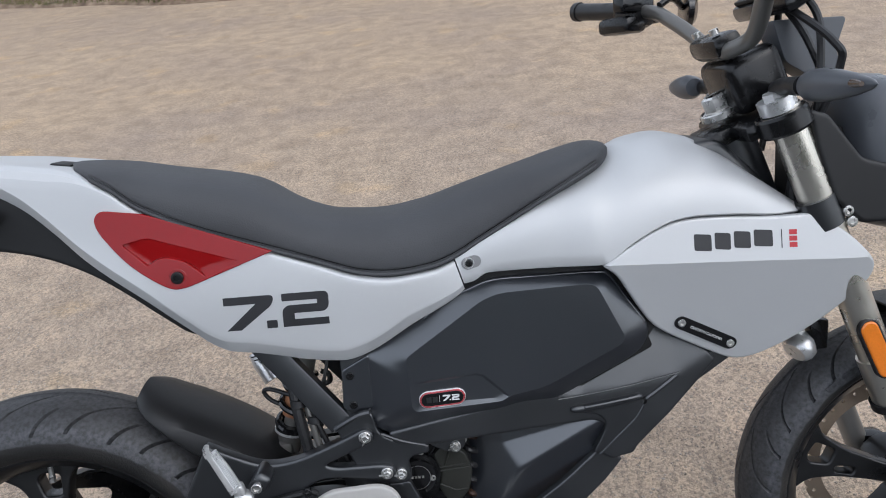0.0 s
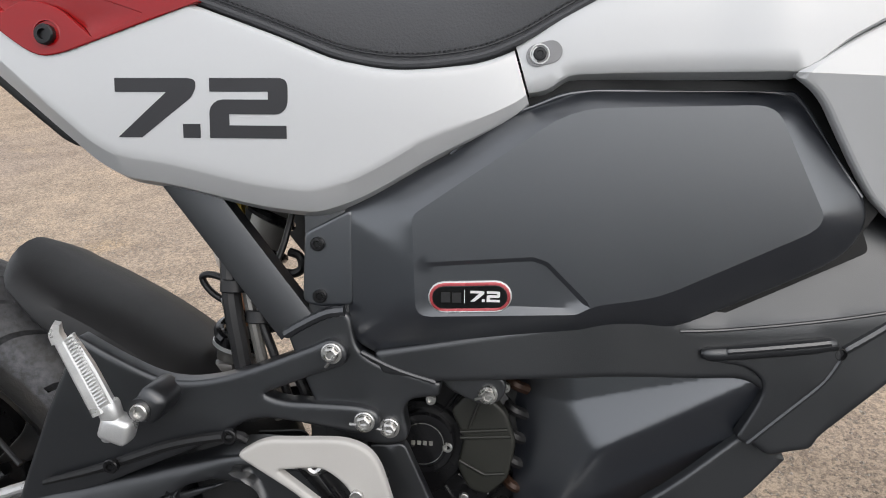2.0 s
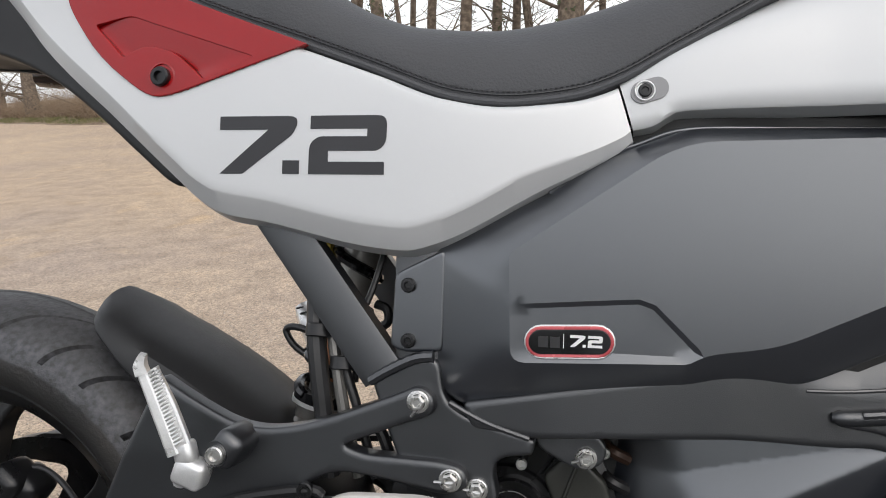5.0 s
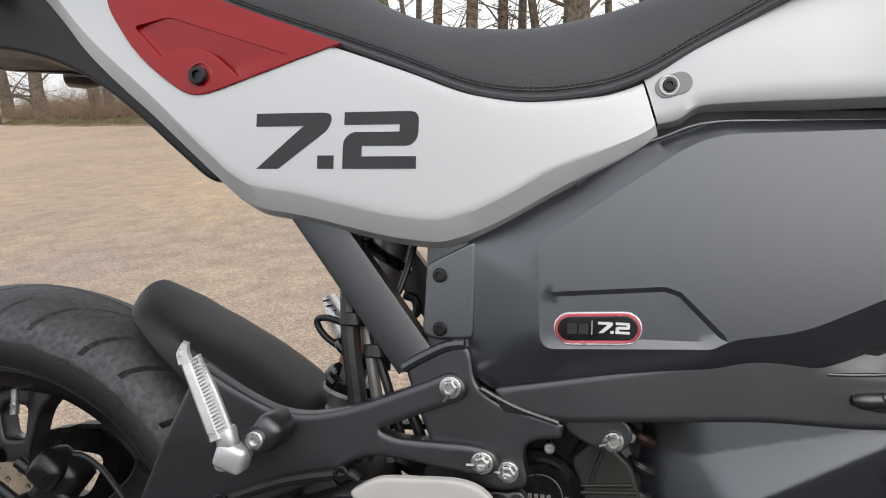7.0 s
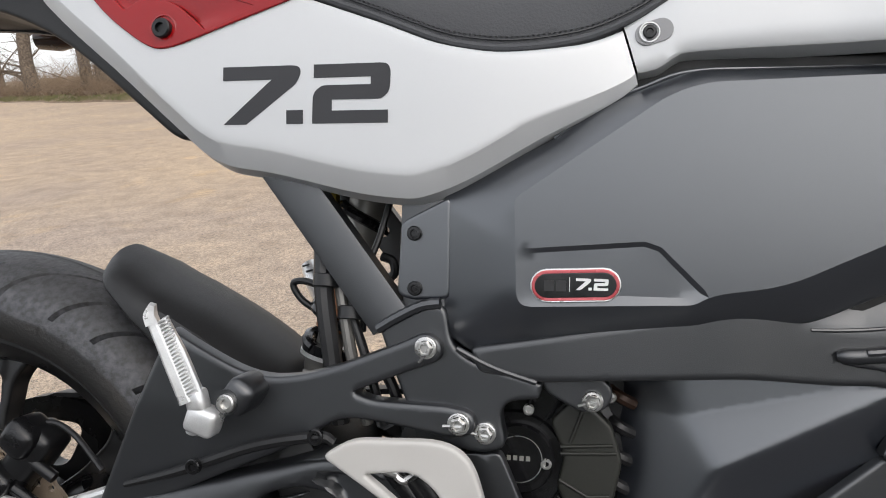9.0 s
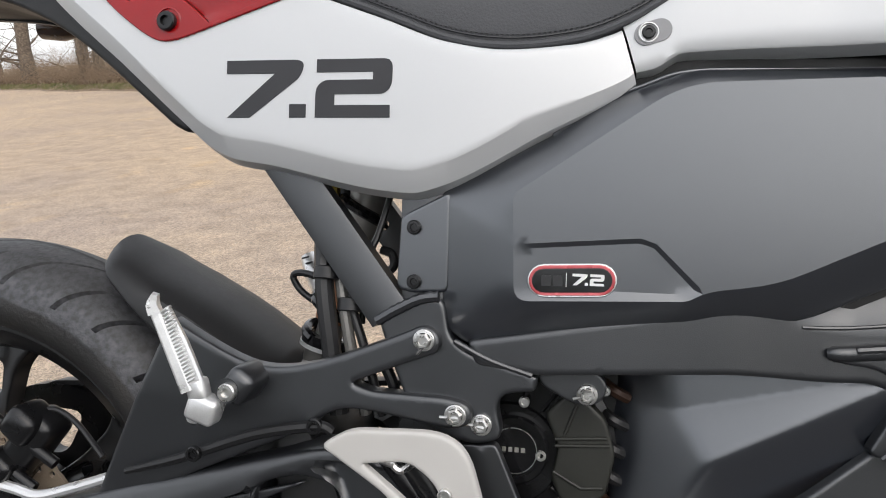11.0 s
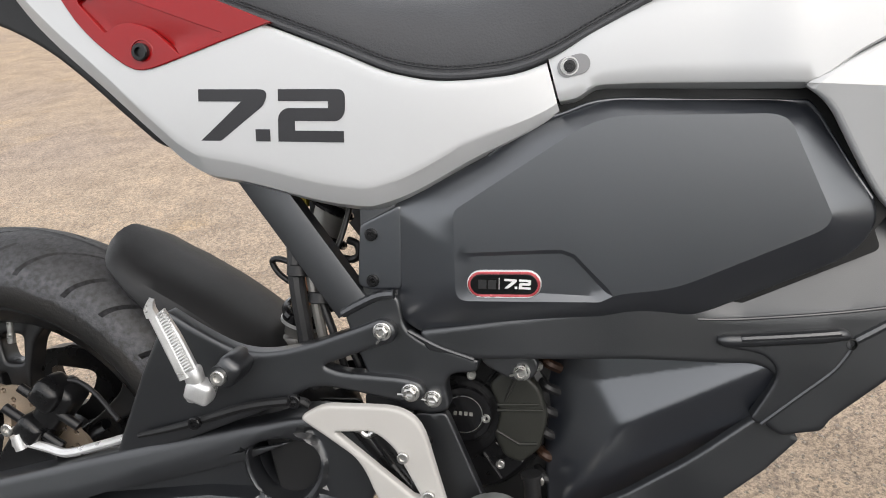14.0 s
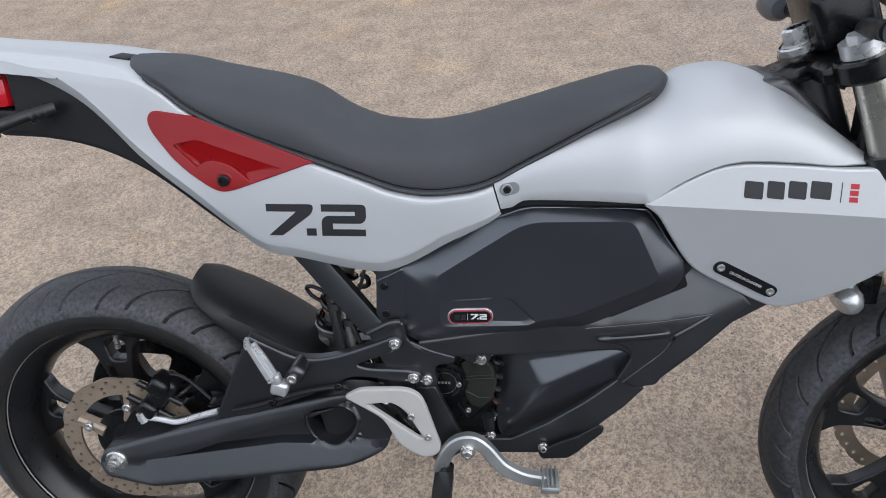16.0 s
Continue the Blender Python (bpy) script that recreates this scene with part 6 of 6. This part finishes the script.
for s, name in ((1, "left"), (-1, "right")):
    k = [tuple(c0), tuple(c0 + np.array([0.0, s * 0.05, 0.0])), (1.094, s * 0.09, 1.105), (1.070, s * 0.17, 1.150), (1.050, s * 0.235, 1.172), (0.968, s * 0.39, 1.192)]
    bar = put("handlebar", *sweep(k, 0.0120, 16, 8), GREYBODY, bike, "dark grey tapered handlebar half")
    e, d = np.array(k[-1]), np.array(k[-1]) - np.array(k[-2])
    d /= np.linalg.norm(d)
    put("grip", *sweep([e - 0.115 * d, e - 0.06 * d, e], [0.0165, 0.0160, 0.0165], 18, 6), CABLE, bar, "black rubber grip")
    put("bar_end", *rod(e, e + 0.012 * d, 0.0185, 18), CABLE, bar)
    sw = np.array(k[-1]) - 0.145 * d
    ct = put("switch_cluster", *moved(block(0, 0, 0, 0.055, 0.06, 0.06, 0.012), Matrix.Translation(sw) @ Matrix.Rotation(math.atan2(d[1], d[0]) + math.pi / 2, 4, "Z")), CAST, bar, "black switch cluster")
    turned = Matrix.Translation(sw) @ Matrix.Rotation(math.atan2(d[1], d[0]) + math.pi / 2, 4, "Z")
    put("switch_housing", *moved(block(0.02, -0.01, -0.024, 0.05, 0.08, 0.03, 0.01), turned), CAST, ct)
    put("lever_perch", *moved(block(0.035, 0.02, 0.01, 0.05, 0.03, 0.03, 0.008), turned), CAST, ct)
    for i in range(3):
        put("switch_button", *block(sw[0] - 0.022, sw[1] + s * (0.012 * i - 0.012), sw[2] + 0.012 - 0.012 * i, 0.01, 0.008, 0.008, 0.002), ZINC if i == 1 else CABLE, ct)
    put("lever", *sweep([sw + np.array([0.025, 0, -0.005]), sw + np.array([0.06, s * 0.04, -0.012]), sw + np.array([0.05, s * 0.10, -0.015]) + 0.02 * d, sw + np.array([0.03, s * 0.15, -0.02])], [0.009, 0.008, 0.006, 0.007], 10), CAST, bar, "black hand lever")
    md = put("mirror", *moved(lathe([(0.0, -0.014), (0.035, -0.012), (0.047, -0.004), (0.049, 0.006), (0.045, 0.008), (0, 0.008)], 28), Matrix.Translation((1.150, s * 0.30, 1.176 if s > 0 else 1.225)) @ Matrix.Rotation(radians(80), 4, "Z") @ Matrix.Diagonal((1.1, 1, 0.75, 1))), GLOSSY, bike, "round black mirror")
    put("mirror_stem", *sweep([(1.062, s * 0.20, 1.178), (1.09, s * 0.215, 1.19), (1.140, s * 0.295, 1.180 if s > 0 else 1.22)], 0.006, 10), CAST, md)
    # front indicator, long teardrop that points outwards
    fi = put("front_indicator", *moved(mirrored(lathe([(0.0, -0.298), (0.006, -0.288), (0.013, -0.262), (0.019, -0.225), (0.0215, -0.195), (0.020, -0.172), (0.015, -0.158), (0.0, -0.156)], 28)) if s > 0 else lathe([(0.0, -0.298), (0.006, -0.288), (0.013, -0.262), (0.019, -0.225), (0.0215, -0.195), (0.020, -0.172), (0.015, -0.158), (0.0, -0.156)], 28), Matrix.Translation((1.125 - (0.024 if s > 0 else 0.0), 0, 1.034)) @ Matrix.Rotation(radians(-3 * s), 4, "Z")), MESHGREY, bike, "dark grey teardrop front indicator", 40)
    put("indicator_stalk", *sweep([(1.15, s * 0.05, 1.02), (1.128, s * 0.10, 1.032), (1.125, s * 0.165, 1.034)], [0.013, 0.012, 0.013], 14), CABLE, fi)
    put("indicator_lens", *sweep([(1.137, s * 0.19, 1.036), (1.135, s * 0.24, 1.036), (1.129, s * 0.285, 1.035)], [0.011, 0.010, 0.003], 12), BROWNLENS, fi, "smoked amber lens")
for i, (y0, y1, x1, z1) in enumerate(((-0.03, -0.12, 1.20, 1.05), (-0.01, -0.06, 1.21, 1.02), (0.02, 0.05, 1.20, 1.04), (-0.05, -0.09, 1.185, 0.98))):
    put("control_cable", *sweep([(1.09, y0 - 0.03, 1.18 + 0.01 * i), (1.15 + 0.01 * i, y0 - 0.02, 1.15), (1.19, y1, 1.09), (x1, y1, z1), (1.17, y1 * 0.7, 0.93)], 0.0055, 8), CABLE, bike, "black control cable")
# display, headlamp cowl, front mudguard
dash = put("display", *moved(block(0, 0, 0, 0.10, 0.17, 0.028, 0.01), Matrix.Translation((1.185, 0, 1.165)) @ Matrix.Rotation(radians(-28), 4, "Y")), GLOSSY, bike, "black instrument display")
put("display_visor", *moved(block(0, 0, 0.017, 0.085, 0.15, 0.006, 0.002), Matrix.Translation((1.185, 0, 1.165)) @ Matrix.Rotation(radians(-28), 4, "Y")), DARK, dash)
rows = []
for x, z0, z1, w in ((1.246, 0.91, 0.99, 0.055), (1.252, 0.885, 1.015, 0.085), (1.266, 0.855, 1.032, 0.104), (1.285, 0.83, 1.04, 0.113), (1.31, 0.81, 1.042, 0.117), (1.345, 0.80, 1.03, 0.108), (1.375, 0.81, 1.01, 0.095), (1.40, 0.83, 0.98, 0.07), (1.41, 0.87, 0.95, 0.03)):
    c, h = (z0 + z1) / 2, (z1 - z0) / 2
    rows.append([(x, -w * math.copysign(abs(math.cos(a))**0.7, math.cos(a)), c + h * math.copysign(abs(math.sin(a))**0.7, math.sin(a))) for a in np.arange(28) * 2 * math.pi / 28])
v, f = loft(rows, True, True)
cowl = put("headlamp_cowl", v, [tuple(reversed(q)) for q in f], MESHGREY, bike, "dark grey headlamp cowl", 40)
put("cowl_back", *block(1.228, 0, 0.90, 0.05, 0.14, 0.15, 0.02), DARK, cowl, "black inner shell of the cowl")
put("cowl_screen", *panel(fillet([(1.150, 1.127), (1.262, 1.126), (1.2485, 1.082), (1.262, 1.030), (1.215, 1.040), (1.172, 1.066)], 0.008)[::-1], flat(-0.03), 0.05, 0.001, 0.02), MESHGREY, cowl, "grey side plate of the cowl")
put("cowl_shell", *panel(fillet([(1.162, 1.000), (1.190, 0.992), (1.243, 0.927), (1.285, 0.915), (1.34, 0.91), (1.34, 0.832), (1.247, 0.832), (1.205, 0.868), (1.176, 0.945)], 0.008), flat(-0.119), 0.03, 0.005, 0.012), PLASTIC, cowl, "black lower shell of the headlamp cowl")
rows = []
for a in np.radians(np.linspace(128, 28, 24)):
    R = 0.318
    sec = [(-0.066, R - 0.04), (-0.066, R - 0.015), (-0.052, R + 0.002), (-0.025, R + 0.006), (0, R + 0.007)]
    sec = sec + [(-y, r) for y, r in reversed(sec[:-1])]
    rows.append([(1.424 + r * math.cos(a), y, 0.354 + r * math.sin(a)) for y, r in sec] + [(1.424 + (r - 0.004) * math.cos(a), 0.95 * y, 0.354 + (r - 0.004) * math.sin(a)) for y, r in reversed(sec)])
mg = put("front_mudguard", *loft(rows[6:], True, True), PLASTIC, bike, "black plastic front mudguard", 40)
horn = put("horn", *moved(lathe([(0.0, -0.018), (0.020, -0.018), (0.026, -0.012), (0.029, -0.004), (0.029, 0.006), (0.022, 0.016), (0.012, 0.03), (0, 0.032)], 28), Matrix.Translation((1.205, -0.04, 0.620)) @ Matrix.Diagonal((0.85, 1, 0.85, 1)) @ Matrix.Rotation(radians(-65), 4, "Z") @ Matrix.Rotation(radians(30), 4, "X")), ALU, bike, "round metal horn under the shroud")
put("horn_bracket", *block(1.232, -0.04, 0.640, 0.03, 0.02, 0.05, 0.004), CAST, horn)
# side stand
st = put("side_stand", *sweep([(0.56, 0.10, 0.35), (0.545, 0.17, 0.20), (0.53, 0.235, 0.062)], [0.013, 0.011, 0.010], 12, 6), CAST, bike, "black steel side stand")
put("stand_foot", *moved(block(0, 0, 0, 0.05, 0.045, 0.008, 0.002), Matrix.Translation((0.528, 0.238, 0.062)) @ Matrix.Rotation(radians(14.46), 4, "X")), CAST, st)


# ---- ground, verge and wood ----
gv = [(-600, -600, 0), (600, -600, 0), (600, 600, 0), (-600, 600, 0)]
ground = tagged(put("ground", gv, [(0, 1, 2, 3)], ASPHALT, angle=0), "worn tan-grey asphalt lot with exposed grit", "ground", kind="structure")

# unseen dark strip, added so the bike's undersides reflect less tan
road = tagged(put("road", [(-60, -5.2, 0.004), (60, -5.2, 0.004), (60, 0.05, 0.004), (-60, 0.05, 0.004)], [(0, 1, 2, 3)], ADDED_LANE, angle=0), "added unseen dark strip under the motorcycle that darkens its reflections", "road", kind="structure")

rng = np.random.default_rng(4)


def edge(x):
    """Where the asphalt ends: it runs away from the bike towards the left."""
    far_line = float(curve_at([(-60, 58), (-22, 24.3), (-11, 16.4), (-6, 12.5), (-1.7, 10.4), (3, 9.2), (20, 8), (40, 7.5)], x))
    return far_line + 0.18 * math.sin(x * 0.9) + 0.08 * math.sin(x * 2.7)


def rise(x, y):
    """Height of the bank behind the lot's edge."""
    d = y - edge(x)
    if d < 0:
        return -0.05
    return 0.02 + 0.22 * (1 - math.exp(-d * 1.2)) + 0.10 * noise.noise((x * 0.5, y * 0.5, 0)) * min(1, d) + 0.06 * noise.noise((x * 1.7, y * 1.7, 3)) * min(1, d)


X, D = np.linspace(-50, 40, 280), np.concatenate([np.linspace(-0.3, 3.5, 30), np.linspace(3.8, 36, 40)])
bv = [(x, edge(x) + d, rise(x, edge(x) + d)) for d in D for x in X]
bf = [(j * 280 + i, j * 280 + i + 1, (j + 1) * 280 + i + 1, (j + 1) * 280 + i) for j in range(len(D) - 1) for i in range(279)]
bank = tagged(put("bank", bv, bf, LITTER), "low bank of brown leaf litter under bare trees", "bank", kind="structure")


def blades(count, xr, yr, hgt, material, name, label, category, width=0.012, lay=0.3):
    V, F = [], []
    for _ in range(count):
        x = rng.uniform(*xr)
        y = edge(x) + yr(rng)
        z = rise(x, y)
        if z < 0:
            continue
        h, a, l = hgt * rng.uniform(0.4, 1.2), rng.uniform(0, 6.28), rng.uniform(0, lay)
        dx, dy = math.cos(a) * width, math.sin(a) * width
        tx, ty = rng.normal(0, l * h), rng.normal(0, l * h)
        k = len(V)
        V += [(x - dx, y - dy, z - 0.01), (x + dx, y + dy, z - 0.01), (x + tx + dx * 0.3, y + ty + dy * 0.3, z + h), (x + tx - dx * 0.3, y + ty - dy * 0.3, z + h)]
        F.append((k, k + 1, k + 2, k + 3))
    return tagged(put(name, V, F, material, angle=0), label, category, kind="stuff")


blades(17000, (-24, 8), lambda r: 0.08 + abs(r.normal(0.2, 0.55)), 0.055, GRASS, "grass", "short winter grass along the asphalt edge", "grass", 0.008, 0.6)
blades(14000, (-26, 12), lambda r: 0.7 + abs(r.normal(0.4, 1.4)), 0.10, LITTER, "leaf_litter", "brown fallen leaves and stalks on the bank", "leaves", 0.03, 1.4)


def limb(V, F, a, b, r0, r1, sides=6):
    v, f = sweep([a, tuple((np.array(a) + np.array(b)) / 2 + rng.normal(0, 0.04, 3) * np.linalg.norm(np.array(b) - np.array(a))), b], [r0, (r0 + r1) / 2, r1], sides, 3, up=(0.3, 1, 0.2))
    k = len(V)
    V += v
    F += [tuple(i + k for i in q) for q in f]


def tree(x, y, r, height, lean=0.0, ivy=False, low=False):
    z = rise(x, y)
    root = tagged(new("bare_tree"), "bare winter tree with " + ("ivy on its trunk, on the bank" if ivy else "grey-brown bark on the bank"), "tree", "bare trees on the bank")
    root.location = (x, y, z)
    top = np.array([lean * height + rng.normal(0, 0.3), rng.normal(0, 0.3), height])
    pts = [np.array([0, 0, -0.35]), top * 0.12 + rng.normal(0, 0.05, 3), top * 0.35 + rng.normal(0, 0.12, 3), top * 0.65 + rng.normal(0, 0.2, 3), top]
    put("trunk", *sweep(pts, [r * 1.45, r * 1.02, r * 0.85, r * 0.55, r * 0.12], 12, 6, up=(1, 0.2, 0)), BARK, root)
    V, F = [], []
    path = smooth_path(pts, 8)
    for i in range(26):
        q = rng.uniform(0.03 if low else 0.12, 0.98)
        p = path[int(q * (len(path) - 1))]
        a, L = rng.uniform(0, 6.28), (1 - q * 0.7) * rng.uniform(0.7, 2.4)
        up = rng.uniform(0.15, 0.9)
        e = p + L * np.array([math.cos(a), math.sin(a), up])
        rr = r * 0.32 * (1 - 0.7 * q) * rng.uniform(0.5, 1)
        limb(V, F, tuple(p), tuple(e), rr, rr * 0.3)
        for _ in range(4):
            t = rng.uniform(0.25, 1)
            s = p + (e - p) * t
            w = s + L * rng.uniform(0.2, 0.55) * np.array([math.cos(a + rng.normal(0, 0.9)), math.sin(a + rng.normal(0, 0.9)), rng.uniform(-0.1, 0.9)])
            limb(V, F, tuple(s), tuple(w), rr * 0.35, rr * 0.1, 4)
            for _ in range(2):
                u = s + (w - s) * rng.uniform(0.3, 1)
                limb(V, F, tuple(u), tuple(u + rng.normal(0, 0.22, 3) + np.array([0, 0, 0.1])), rr * 0.14, rr * 0.05, 3)
    tagged(put("branches", V, F, BARK, root), kind="stuff")
    if ivy:
        V, F = [], []
        for _ in range(420):
            q = rng.uniform(0.0, 0.45)
            p = path[int(q * (len(path) - 1))]
            a = rng.uniform(0, 6.28)
            c = p + r * rng.uniform(0.9, 1.9) * np.array([math.cos(a), math.sin(a), 0]) + np.array([0, 0, rng.uniform(-0.2, 0.2)])
            s = rng.uniform(0.03, 0.07)
            k = len(V)
            u, w = rng.normal(0, 1, 3), rng.normal(0, 1, 3)
            u /= np.linalg.norm(u)
            w /= np.linalg.norm(w)
            V += [tuple(c), tuple(c + s * (u + w * 0.5)), tuple(c + s * 1.8 * u), tuple(c + s * (u - w * 0.5))]
            F.append((k, k + 1, k + 2, k + 3))
        tagged(put("ivy", V, F, IVY, root, "dark ivy leaves"), kind="stuff")
    return root
# trees: bearing from the bike (degrees right of straight across), distance of the row, trunk radius
STAND = [(-46, 13.2, 0.12), (-42.6, 12.2, 0.15), (-40.6, 12.8, 0.19), (-37.5, 15, 0.10), (-34, 13.5, 0.11), (-30.5, 15.5, 0.14), (-27.5, 13.8, 0.10), (-24.5, 14.5, 0.13), (-21.6, 13.0, 0.12),
         (-18.9, 13.5, 0.19), (-15.8, 12.6, 0.18), (-13.7, 16.0, 0.10), (-11.6, 13.6, 0.13), (-9.5, 13.0, 0.16), (-7.4, 13.8, 0.14), (-5.9, 15.2, 0.13), (-4.1, 14.0, 0.12), (-1.7, 12.8, 0.34),
         (1.1, 14.2, 0.10), (3.0, 17, 0.09), (4.9, 14.0, 0.11), (6.0, 15.0, 0.09), (7.2, 13.4, 0.09), (8.7, 16, 0.10), (11.2, 14.2, 0.11), (14, 15, 0.12), (18, 14, 0.14)]
for i, (az, d, r) in enumerate(STAND):
    near = d
    while d < edge(0.64 + (d + 0.5) * math.tan(radians(az))) + 1.6:
        d += 0.2
    r *= d / near
    tree(0.64 + (d + 0.5) * math.tan(radians(az)), d, 0.66 * r, 9 + 4 * ((i * 37) % 10) / 10, 0.03 * math.sin(i * 2.3), i in (10, 14, 17), i % 2 == 0)
for i in range(22):
    az = rng.uniform(-60, 35)
    d = rng.uniform(18, 34)
    d += max(0.0, edge(0.64 + d * math.tan(radians(az))) + 3 - d)
    tree(0.64 + d * math.tan(radians(az)), d, rng.uniform(0.07, 0.16), rng.uniform(8, 13), rng.normal(0, 0.03), False, True)


def brush(count, xr, yr, hgt, material, name, label):
    """Tangled stalks and twigs as one mass."""
    V, F = [], []
    for _ in range(count):
        x = rng.uniform(*xr)
        y = edge(x) + yr(rng)
        z = rise(x, y)
        if z < 0:
            continue
        p = np.array([x, y, z])
        h = hgt * rng.uniform(0.4, 1.3)
        e = p + np.array([rng.normal(0, 0.5 * h), rng.normal(0, 0.5 * h), h * rng.uniform(0.3, 1)])
        limb(V, F, tuple(p), tuple(e), 0.006, 0.002, 3)
        for _ in range(3):
            s = p + (e - p) * rng.uniform(0.3, 1)
            limb(V, F, tuple(s), tuple(s + rng.normal(0, 0.25 * h, 3)), 0.003, 0.001, 3)
    return tagged(put(name, V, F, material, angle=0), label, "undergrowth", kind="stuff")


brush(3000, (-28, -3), lambda r: 0.9 + abs(r.normal(0.5, 1.8)), 1.05, TWIG, "undergrowth", "tangle of dry brown twigs under the trees")
brush(500, (-4, 8), lambda r: 1.1 + abs(r.normal(0.6, 1.4)), 0.5, TWIG, "undergrowth", "tangle of dry brown twigs under the trees")
V, F = [], []
for _ in range(110):
    x = rng.uniform(-22, -2)
    y = edge(x) + 0.8 + abs(rng.normal(0.2, 0.5))
    a, L = rng.normal(0, 0.5), rng.uniform(0.5, 1.8)
    limb(V, F, (x, y, rise(x, y) + 0.03), (x + L * math.cos(a), y + L * math.sin(a) * 0.4, rise(x, y) + rng.uniform(0.03, 0.5)), 0.018, 0.008, 5)
tagged(put("fallen_branches", V, F, TWIG), "fallen bare branches lying on the bank", "branches", kind="stuff")


# unseen evergreen hedge, added to close the near side and darken low reflections
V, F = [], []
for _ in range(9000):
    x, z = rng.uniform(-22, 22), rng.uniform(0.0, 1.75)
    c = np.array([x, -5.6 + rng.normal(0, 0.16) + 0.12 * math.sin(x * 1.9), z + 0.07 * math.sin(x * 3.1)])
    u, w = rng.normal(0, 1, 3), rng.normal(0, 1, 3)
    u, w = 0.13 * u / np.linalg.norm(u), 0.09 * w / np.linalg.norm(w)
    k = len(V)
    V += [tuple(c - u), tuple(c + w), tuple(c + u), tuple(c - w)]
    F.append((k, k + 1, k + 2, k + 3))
hedge = tagged(put("hedge", V, F, IVY, angle=0), "added unseen hedge of dense dark leaves that darkens low reflections", "hedge", kind="stuff")
put("added_hedge_core", *block(0, -5.75, 0.75, 44, 0.35, 1.5, 0.1), IVY, hedge)


# loose grit on the asphalt round the bike
def pebbles(count, xr, yr, size):
    V, F = [], []
    base = [(0.5, 0, 0.1), (0.15, 0.48, 0.05), (-0.42, 0.28, 0.1), (-0.4, -0.3, 0.05), (0.15, -0.45, 0.1), (0.05, 0.02, 0.42)]
    for _ in range(count):
        x, y, s, a = rng.uniform(*xr), rng.uniform(*yr), size * rng.uniform(0.5, 1.5), rng.uniform(0, 6.28)
        k = len(V)
        for p in base:
            q = np.array(p) * s * rng.uniform(0.8, 1.2, 3)
            V.append((x + q[0] * math.cos(a) - q[1] * math.sin(a), y + q[0] * math.sin(a) + q[1] * math.cos(a), max(-0.0005, q[2] - 0.05 * s)))
        F += [(k + i, k + (i + 1) % 5, k + 5) for i in range(5)]
    return V, F


a, b = pebbles(26000, (-1.6, 3.2), (-0.4, 1.9), 0.0062), pebbles(7000, (-3.5, 4.0), (0.5, 4.5), 0.008)
tagged(put("loose_grit", *joined(a, b), STONE, angle=0), "loose pale grit scattered on the asphalt", "grit", kind="stuff")
